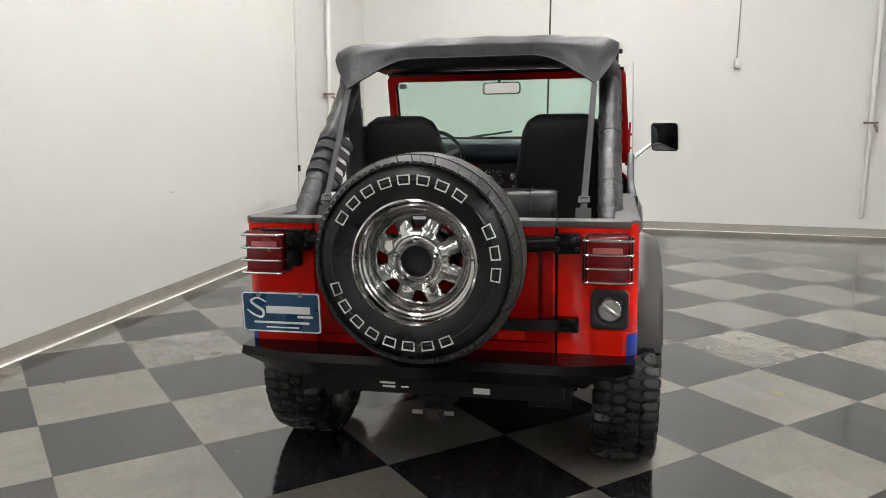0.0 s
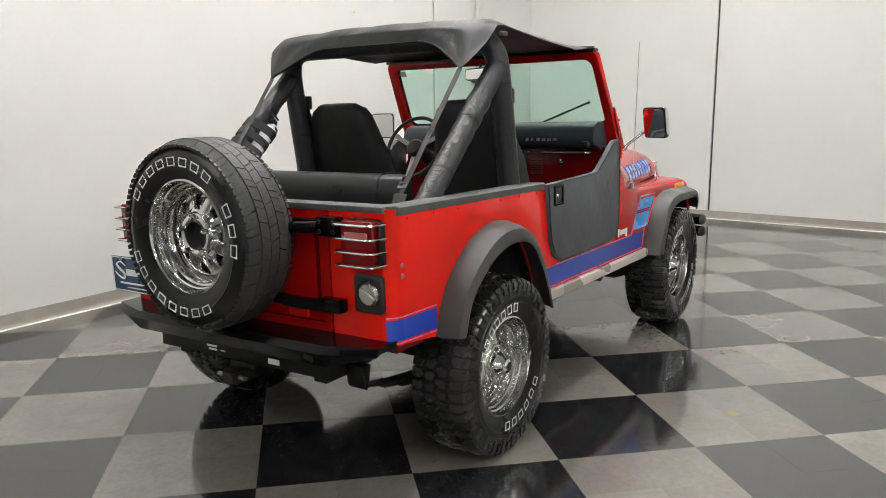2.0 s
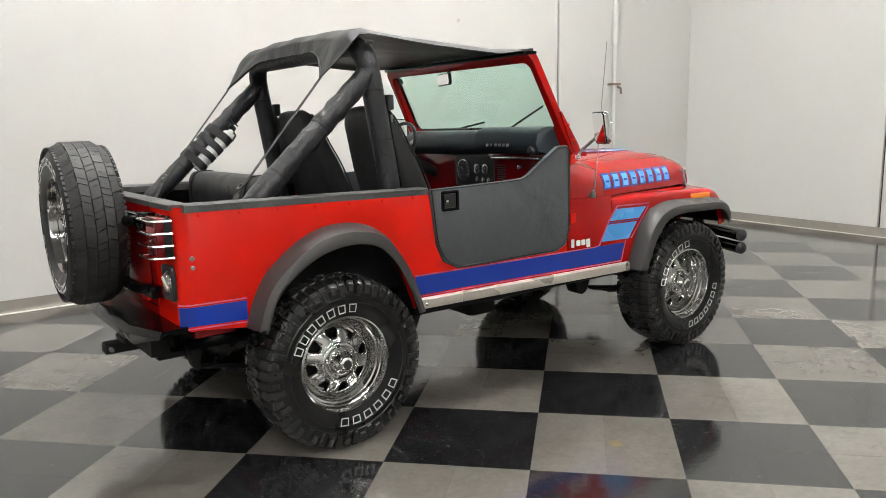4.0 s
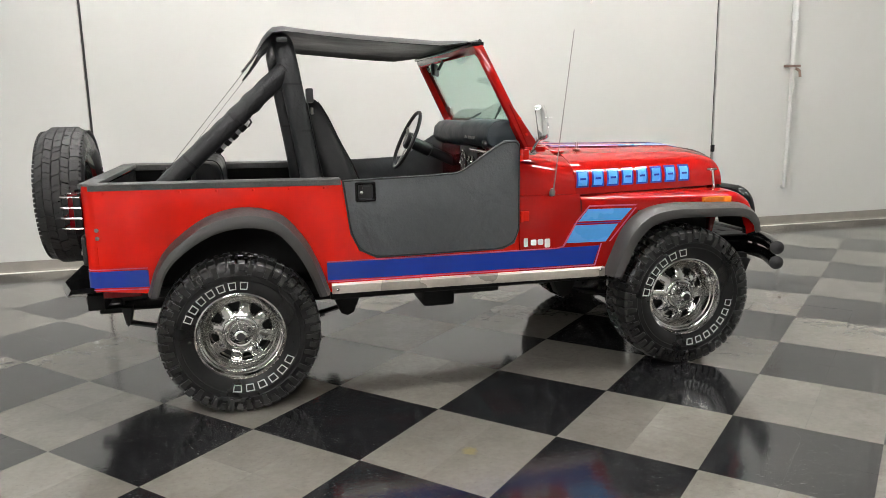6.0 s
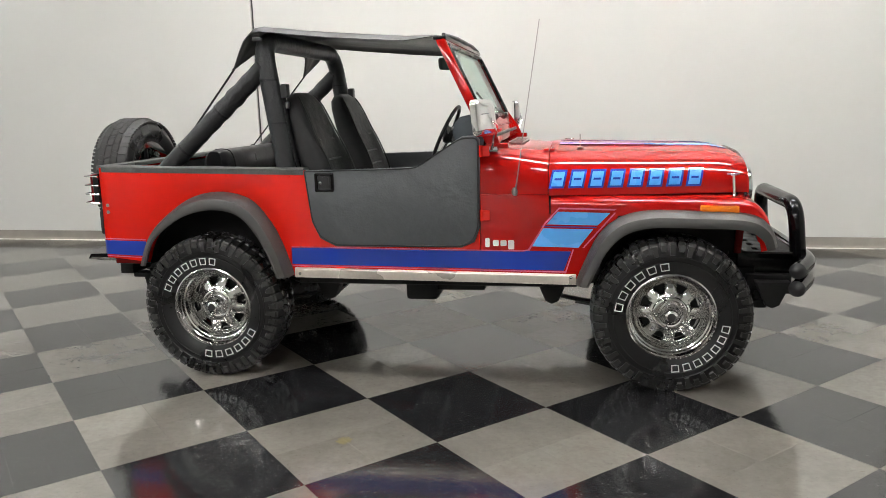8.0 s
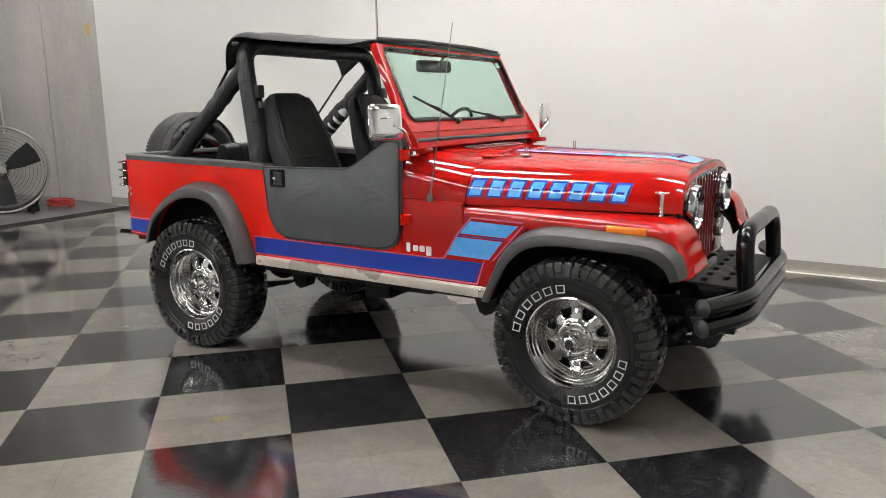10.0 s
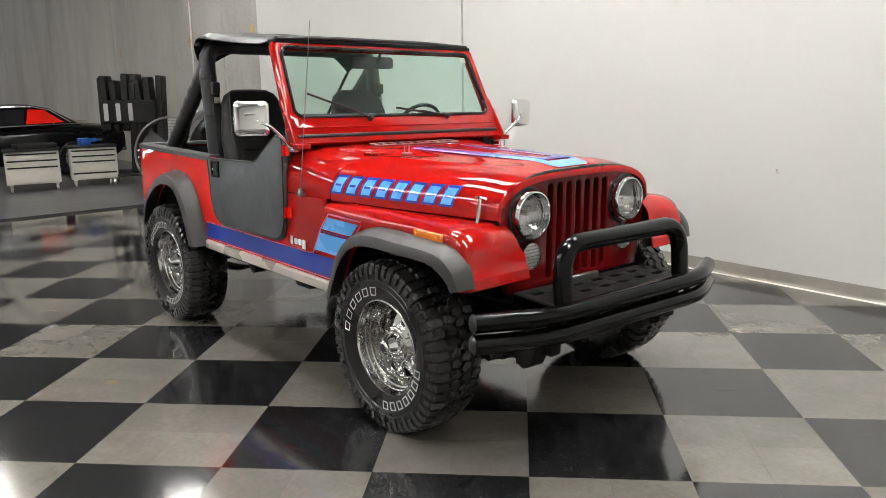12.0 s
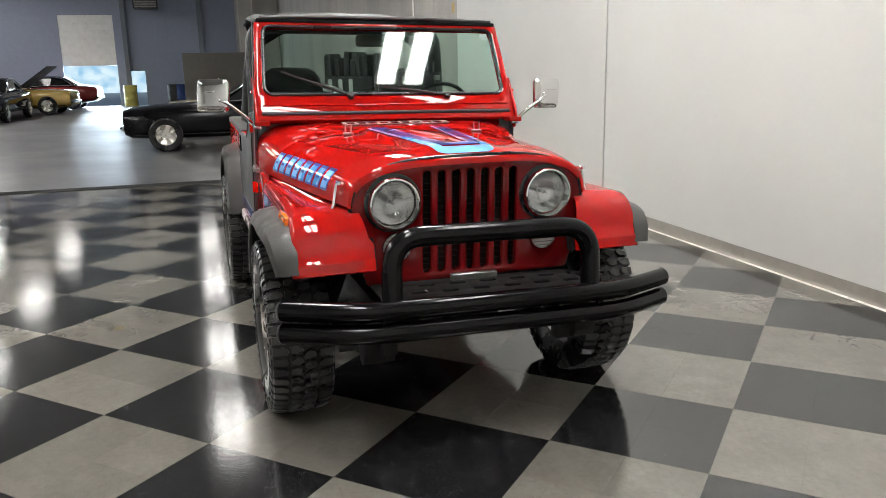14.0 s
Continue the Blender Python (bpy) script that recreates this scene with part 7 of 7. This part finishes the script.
part("blade", bm, PLASTIC, FAN, "dark grey fan blades")
bm = B()
lathe(bm, [(0, 0.10), (0.05, 0.095), (0.08, 0.06), (0.08, -0.14), (0, -0.15)], 20, Matrix.Translation((0, 0, 0.555)) @ pose(0, 0, 0, 0, 90, 0))
part("motor", bm, ALU, FAN, "silver motor hub")
for s in (-1, 1):
    bm = B()
    tube(bm, [(-0.25, s * 0.30, 0.02), (0.25, s * 0.30, 0.02)], 0.018, 8)
    tube(bm, [(0, s * 0.30, 0.02), (0, s * 0.42, 0.24)], 0.018, 8)
    box(bm, -0.06, 0.06, s * 0.30 - 0.07, s * 0.30 + 0.07, 0.0, 0.09, 0.015)
    part("leg", bm, CHASSIS, FAN, "black fan leg")
bag = thing("red_hose", "coil of red hose lying on the floor", "hose", pose(-7.5, 2.95, 0))
bm = B()
tube(bm, [((0.16 + 0.01 * k / 16) * math.cos(k * 0.4), (0.16) * math.sin(k * 0.4), 0.015 + 0.002 * k) for k in range(48)], 0.012, 6)
part("coil", bm, worn("red rubber", (0.35, 0.02, 0.02), 0.5), bag)

# ---------------------------------------------------------------- stack of black folding panels on a dolly
STACK = thing("stacked_panels", "upright black plastic panels stacked on a wheeled dolly", "storage rack", pose(-9.45, 2.35, 0, 0, 0, -28))
bm = B()
box(bm, -0.35, 0.35, -0.45, 0.45, 0.12, 0.17, 0.01)
part("dolly", bm, CHASSIS, STACK, "black dolly base")
for k in range(9):
    y = -0.42 + 0.10 * k
    m = pose(0.02 * math.sin(k * 2.1), y, 0.17, 3 * math.sin(k * 1.3), 0, 0)
    bm = B()
    h = 1.50 + 0.06 * math.sin(k * 2.7)
    foot = 0.66 if k < 4 else 0.0          # the nearer ones hang higher
    plate(bm, round_rect(-0.30, 0.30, foot, h, 0.05), [round_rect(-0.20, -0.12, 0.75, 1.10, 0.02), round_rect(-0.02, 0.06, 0.75, 1.10, 0.02), round_rect(0.14, 0.22, 0.75, 1.10, 0.02)], lambda u, v, w: (u, w - 0.03, v), 0.092, 0.012)
    part("panel", bm, CHASSIS, STACK, "", m)
for k in range(3):
    bm = B()
    plate(bm, round_rect(-0.245 + 0.14 * k, -0.195 + 0.14 * k, 1.00, 1.27, 0.012), [], lambda u, v, w: (0.33 + w, -0.40 + (u + 0.26) * 1.3, v), 0.012)
    part("label_card", bm, CARD, STACK, "pale grey card")
bm = B()
box(bm, 0.26, 0.33, -0.45, 0.40, 0.95, 1.32, 0.02)
part("front_panel", bm, CHASSIS, STACK, "black panel across the stack")
for x in (-0.28, 0.28):
    for y in (-0.38, 0.38):
        bm = B()
        lathe(bm, [(0, 0.02), (0.05, 0.02), (0.055, 0.012), (0.055, -0.012), (0.05, -0.02), (0, -0.02)], 16, Matrix.Translation((x, y, 0.055)) @ pose(0, 0, 0, 90, 0, 0))
        box(bm, x - 0.02, x + 0.02, y - 0.03, y + 0.03, 0.09, 0.125, 0.004)
        part("castor", bm, ALU, STACK, "pale castor")

# ---------------------------------------------------------------- drawer carts
CREAM = worn("cream steel", (0.55, 0.52, 0.46), 0.4, grain=20, amount=0.08, relief=0.0)


def cart(y, w, drawers, label):
    c = thing("drawer_cart", label, "tool cart", pose(-9.55, y, 0, 0, 0, -12), "drawer carts")
    bm = B()
    box(bm, -0.24, 0.22, -w / 2, w / 2, 0.11, 0.60, 0.012, 2)
    part("cabinet", bm, CREAM, c, "cream steel cabinet")
    z = 0.13
    for h in drawers:
        bm = B()
        box(bm, 0.22, 0.24, -w / 2 + 0.02, w / 2 - 0.02, z, z + h - 0.012, 0.006, 2)
        d = part("drawer", bm, CREAM, c, "cream drawer front")
        bm = B()
        box(bm, 0.241, 0.255, -w / 2 + 0.03, w / 2 - 0.03, z + h - 0.040, z + h - 0.018, 0.004)
        part("handle", bm, CHASSIS, d, "dark recessed handle")
        z += h
    bm = B()
    box(bm, -0.26, 0.26, -w / 2 - 0.02, w / 2 + 0.02, 0.60, 0.63, 0.008, 2)
    part("top", bm, CHASSIS, c, "dark work top")
    for x in (-0.19, 0.18):
        for yy in (-w / 2 + 0.06, w / 2 - 0.06):
            bm = B()
            lathe(bm, [(0, 0.018), (0.045, 0.018), (0.05, 0.01), (0.05, -0.01), (0.045, -0.018), (0, -0.018)], 16, Matrix.Translation((x, yy, 0.05)) @ pose(0, 0, 0, 90, 0, 0))
            box(bm, x - 0.02, x + 0.02, yy - 0.025, yy + 0.025, 0.08, 0.112, 0.004)
            part("castor", bm, ALU, c, "pale castor")
    return c


cart(0.80, 0.74, (0.26, 0.10, 0.10), "cream steel drawer cart on castors")
cart(1.68, 0.68, (0.11, 0.18, 0.085, 0.085), "cream steel drawer cart with four drawers on castors")
clut = thing("blue_tool", "small blue power tool lying on the drawer cart", "tool", pose(-9.5, 1.62, 0.63, 0, 0, 20))
bm = B()
box(bm, -0.06, 0.06, -0.16, 0.02, 0.0, 0.12, 0.03, 2)
box(bm, -0.03, 0.03, 0.0, 0.16, 0.05, 0.11, 0.02, 2)
part("casing", bm, worn("blue plastic", (0.01, 0.08, 0.32), 0.4), clut, "blue plastic casing")
bm = B()
tube(bm, [(0, 0.14, 0.08), (0, 0.26, 0.08)], 0.02, 10)
part("nozzle", bm, ALU, clut, "silver nozzle")
tray = thing("parts_tray", "dark tray of small parts on the drawer cart", "tray", pose(-9.55, 0.85, 0.63))
bm = B()
plate(bm, round_rect(-0.18, 0.18, -0.28, 0.28, 0.02), [round_rect(-0.16, 0.16, -0.26, 0.26, 0.015)], lambda u, v, w: (u, v, w), 0.07, 0.004)
part("rim", bm, CHASSIS, tray)

# ---------------------------------------------------------------- parked cars in the hall
DARK_GLASS = material("dark window glass", (0.012, 0.012, 0.013), 0.08, coat=0.0, spec=0.2)


def coupe(name, label, m, mat, roof_mat=None, seat_mat=None, hood_up=False):
    """A long-nosed coupe, nose at local -x, 4.75 long, wheels on the ground."""
    car = thing(name, label, "car", m, "parked cars in the hall")
    bm = B()
    rows = []
    for x, zb, zt, w in ((-2.37, 0.40, 0.74, 0.80), (-2.35, 0.32, 0.82, 0.87), (-2.22, 0.25, 0.86, 0.90), (-1.6, 0.22, 0.90, 0.92), (-1.0, 0.22, 0.92, 0.92), (-0.5, 0.22, 0.95, 0.92), (0.3, 0.22, 0.96, 0.93), (1.1, 0.22, 0.98, 0.94), (1.7, 0.24, 0.97, 0.93), (2.2, 0.30, 0.93, 0.90), (2.36, 0.40, 0.86, 0.86)):
        ring = []
        for k in range(28):
            a = 2 * math.pi * k / 28
            c, s = math.cos(a), math.sin(a)
            ring.append((x, w * math.copysign(abs(c) ** 0.45, c), (zb + zt) / 2 + (zt - zb) / 2 * math.copysign(abs(s) ** 0.5, s)))
        rows.append(ring)
    loft(bm, rows)
    part("body", bm, mat, car, "")
    bm = B()
    rows = []
    for x, z, w in ((-0.50, 0.92, 0.80), (0.02, 1.28, 0.64), (0.25, 1.335, 0.64), (0.80, 1.335, 0.64), (1.10, 1.27, 0.65), (1.62, 0.95, 0.78)):
        rows.append([(x, -w - 0.01, 0.88), (x, -w, max(0.9, z - 0.10)), (x, -w + 0.10, z), (x, 0, z + 0.02), (x, w - 0.10, z), (x, w, max(0.9, z - 0.10)), (x, w + 0.01, 0.88)])
    sheet(bm, rows, 0.02)
    part("roof", bm, roof_mat or mat, car, "")
    for s in (-1, 1):
        bm = B()
        plate(bm, [(-0.36, 0.985), (0.06, 1.24), (0.66, 1.275), (0.60, 0.985)], [], lambda u, v, w: (u, s * (0.755 - (v - 0.955) * 0.25 + 0.02) - s * w, v), 0.012)
        part("side_window", bm, DARK_GLASS, car, "dark side window")
        # opaque plate in the quarter window stands in for the coloured interior
        if seat_mat:
            bm = B()
            plate(bm, [(0.64, 0.995), (0.71, 1.27), (0.98, 1.245), (1.30, 1.01)], [], lambda u, v, w: (u, s * (0.760 - (v - 0.955) * 0.25 + 0.02) - s * w, v), 0.012)
            part("quarter_panel", bm, seat_mat, car, "red plate standing in for the interior behind the window")
        bm = B()
        tube(bm, [(-0.50, s * 0.80, 0.97), (0.03, s * 0.68, 1.27), (0.3, s * 0.66, 1.315), (0.8, s * 0.66, 1.31), (1.08, s * 0.68, 1.24), (1.42, s * 0.77, 1.0)], 0.014, 8)
        tube(bm, [(-0.55, s * 0.855, 0.955), (0.4, s * 0.862, 0.975), (1.6, s * 0.868, 0.980)], 0.012, 6)
        part("window_trim", bm, CHROME, car, "bright window trim")
        bm = B()
        tube(bm, [(-2.2, s * 0.905, 0.33), (2.1, s * 0.915, 0.33)], 0.014, 6)
        part("sill_trim", bm, CHASSIS, car, "")
        bm = B()
        lathe(bm, [(0, 0.02), (0.07, 0.018), (0.085, 0.0)], 20, Matrix.Translation((-2.35, s * 0.62, 0.60)) @ pose(0, 0, 0, 0, -90, 0))
        part("headlight", bm, CLEAR_LENS, car, "round headlight")
        for x in (-1.58, 1.40):
            w_ = new("wheel")
            w_.parent = car
            w_.matrix_basis = Matrix.Translation((x, s * 0.865, 0.33)) @ pose(0, 0, 0, s * -90, 0, 0)
            bm = B()
            lathe(bm, [(0.20, -0.09), (0.30, -0.10), (0.33, -0.07), (0.33, 0.07), (0.30, 0.10), (0.20, 0.09)], 32)
            part("tyre", bm, RUBBER, w_, "black tyre")
            bm = B()
            lathe(bm, [(0.205, 0.100), (0.198, 0.112), (0.19, 0.100), (0.18, 0.092), (0.0, 0.092)], 32)
            for k in range(5):
                a = 2 * math.pi * k / 5
                d, p = Vector((math.cos(a), math.sin(a), 0)), Vector((-math.sin(a), math.cos(a), 0))
                loft(bm, [[d * r - p * w2 + Vector((0, 0, z)), d * r + p * w2 + Vector((0, 0, z)), d * r + p * w2 + Vector((0, 0, z - 0.03)), d * r - p * w2 + Vector((0, 0, z - 0.03))] for r, w2, z in ((0.02, 0.03, 0.118), (0.12, 0.035, 0.115), (0.195, 0.045, 0.110))])
            part("rim", bm, ALU, w_, "silver spoked rim")
    bm = B()
    rows = [[(-0.52, y, 0.935), (0.01, y * 0.84, 1.295)] for y in (-0.74, -0.3, 0.3, 0.74)]
    sheet(bm, rows, 0.01)
    part("windshield", bm, DARK_GLASS, car, "dark windshield")
    for x in (-2.40, 2.40):
        bm = B()
        tube(bm, [(x * 0.97, -0.84, 0.46), (x, -0.6, 0.46), (x, 0.6, 0.46), (x * 0.97, 0.84, 0.46)], 0.05, 10, flat=1.0)
        part("bumper", bm, CHROME, car, "chrome bumper")
    if hood_up:
        bm = B()
        sheet(bm, [[(-0.62, y, 0.97), (-1.68, y, 1.72)] for y in (-0.75, 0, 0.75)], 0.03)
        part("hood", bm, CHASSIS, car, "raised dark hood")
    return car


# nose towards -y: local -x maps to world -y
NOSE = 90
BLACK_CAR = worn("black car paint", (0.004, 0.004, 0.005), 0.14, coat=0.0, grain=20, relief=0.0, spread=0.04, spec=0.15)
coupe("parked_car", "black coupe with red interior and silver wheels", pose(-12.05, 0.56, 0, 0, 0, NOSE) @ Matrix.Scale(0.93, 4), BLACK_CAR, BLACK_CAR, RED)
coupe("parked_car", "cream coupe parked behind the black one", pose(-15.2, 1.12, 0, 0, 0, NOSE + 2) @ Matrix.Scale(0.9, 4), paint("cream car paint", (0.42, 0.38, 0.28)), paint("cream roof paint", (0.5, 0.47, 0.4)))
coupe("parked_car", "gold coupe with its hood raised", pose(-28.3, -6.9, 0, 0, 0, -94), paint("gold car paint", (0.30, 0.20, 0.05)), None, None, True)
coupe("parked_car", "dark red coupe with a black roof", pose(-32.3, -6.45, 0, 0, 0, 88), paint("maroon car paint", (0.12, 0.012, 0.012)), BLACK_CAR)
coupe("parked_car", "dark grey coupe standing in the hall", pose(-24.7, -6.75, 0, 0, 0, 178), paint("grey car paint", (0.03, 0.03, 0.03)))

# far fittings: partition, duct, bin, drums, columns
bm = B()
box(bm, -26.2, -26.0, -0.62, 1.75, 0, 2.08, 0.01)
structure("partition", bm, worn("grey brown board", (0.13, 0.122, 0.108), 0.8, grain=8), "grey-brown partition wall")
bm = B()
box(bm, -33.98, -31.5, 1.75, WALL_Y - 0.001, 0, CEIL - 0.002, 0.02)
structure("wall_pier", bm, CONCRETE_WALL, "bare concrete pier at the end of the hall")
for y in (-8.5, -3.0, 0.2):
    bm = B()
    box(bm, FAR_X + 0.02, FAR_X + 0.25, y - 0.1, y + 0.1, 0, CEIL, 0.01)
    structure("column", bm, worn("grey column paint", (0.16, 0.18, 0.21), 0.7, grain=10), "grey steel wall column")
bm = B()
box(bm, FAR_X + 0.05, FAR_X + 0.4, BACK_Y + 0.1, WALL_Y - 0.05, 5.0, 5.25, 0.01)
structure("beam", bm, worn("grey beam paint", (0.15, 0.15, 0.155), 0.7, grain=10), "grey steel beam")
heat = thing("unit_heater", "dark unit heater hung high on the far wall", "heater", pose(FAR_X + 0.7, -2.0, 4.1))
bm = B()
box(bm, -0.35, 0.35, -0.5, 0.5, 0, 0.5, 0.03)
part("case", bm, CHASSIS, heat, "dark steel case")
bm = B()
for k in range(6):
    box(bm, 0.352, 0.37, -0.45, 0.45, 0.05 + 0.075 * k, 0.09 + 0.075 * k, 0.004)
part("louvre", bm, STEEL, heat, "grey louvres")
for s in (-1, 1):
    bm = B()
    tube(bm, [(-0.2, 0.3 * s, 0.48), (-0.2, 0.3 * s, CEIL - 4.12)], 0.01, 6)
    part("rod", bm, STEEL, heat)
for i, (y, c) in enumerate(((-2.95, (0.45, 0.40, 0.10)), (-0.9, (0.02, 0.06, 0.2)), (-1.15, (0.03, 0.03, 0.03)))):
    dr = thing("drum", ("yellow", "blue", "black")[i] + " steel drum standing by the far doors", "drum", pose(FAR_X + 1.0, y, 0), "drums by the far doors")
    bm = B()
    lathe(bm, [(0, 0.9), (0.27, 0.9), (0.29, 0.88), (0.28, 0.62), (0.29, 0.60), (0.28, 0.58), (0.28, 0.32), (0.29, 0.30), (0.28, 0.28), (0.29, 0.01), (0.27, 0), (0, 0)], 28)
    part("shell", bm, worn("drum paint", c, 0.5), dr)

# ---------------------------------------------------------------- floor tiles: checks of two by two tiles, laid diagonally to the walls
T = 0.3048
random.seed(5)


def tile_mesh(name, mat):
    bm = B()
    e = T / 2 - 0.00025
    lo, hi = ([bm.verts.new((x, y, z)) for x, y in ((-e, -e), (e, -e), (e, e), (-e, e))] for z in (-0.003, 0.0))
    for i in range(4):
        bm.faces.new((lo[i], lo[(i + 1) % 4], hi[(i + 1) % 4], hi[i]))
    bm.faces.new(hi)
    me = bpy.data.meshes.new(name)
    bm.to_mesh(me)
    bm.free()
    me.materials.append(mat)
    return me


bm = B()
box(bm, -6.5, WALL_X, BACK_Y, WALL_Y, -0.1, -0.004)
tile_floor = structure("floor", bm, worn("dark tile joint", (0.02, 0.02, 0.02), 0.8), "charcoal and grey checkered vinyl tile floor, waxed")
dark_me, light_me = tile_mesh("dark_tile", TILE_DARK), tile_mesh("light_tile", TILE_LIGHT)
far = {0: [], 1: []}
C45 = math.sqrt(0.5)
for i in range(-60, 60):
    for j in range(-60, 60):
        u, v = (i + 0.5) * T, (j + 0.5) * T
        x, y = (u + v) * C45, (v - u) * C45
        if not (-6.7 < x < WALL_X + 0.15 and BACK_Y - 0.2 < y < WALL_Y + 0.15):
            continue
        light = (math.floor(i / 2) + math.floor(j / 2) + 1) % 2
        if math.hypot(x - 0.2, y + 0.9) < 2.95 and len(tile_floor.children) < 300:
            ob = new("floor_tile", light_me if light else dark_me)
            ob.parent = tile_floor
            ob.matrix_basis = pose(x, y, 0, random.gauss(0, 0.05), random.gauss(0, 0.05), 45 + 180)
        else:
            far[light].append((x, y, random.gauss(0, 0.0009), random.gauss(0, 0.0009)))
for light in (0, 1):
    verts, faces = [], []
    for x, y, tx, ty in far[light]:
        n = len(verts)
        e = T / 2 - 0.0003
        for a, b in ((-e, -e), (e, -e), (e, e), (-e, e)):
            px, py = x + (a + b) * C45, y + (b - a) * C45
            verts.append((min(max(px, -6.5), WALL_X - 0.002), min(py, WALL_Y - 0.002), a * tx + b * ty))
        faces.append((n, n + 1, n + 2, n + 3))
    me = bpy.data.meshes.new("far_tiles")
    me.from_pydata(verts, [], faces)
    me.materials.append(TILE_LIGHT if light else TILE_DARK)
    ob = new("floor_tiles", me)
    ob.parent = tile_floor
    tagged(ob, "rows of warm grey vinyl tiles" if light else "rows of charcoal vinyl tiles", kind="stuff")
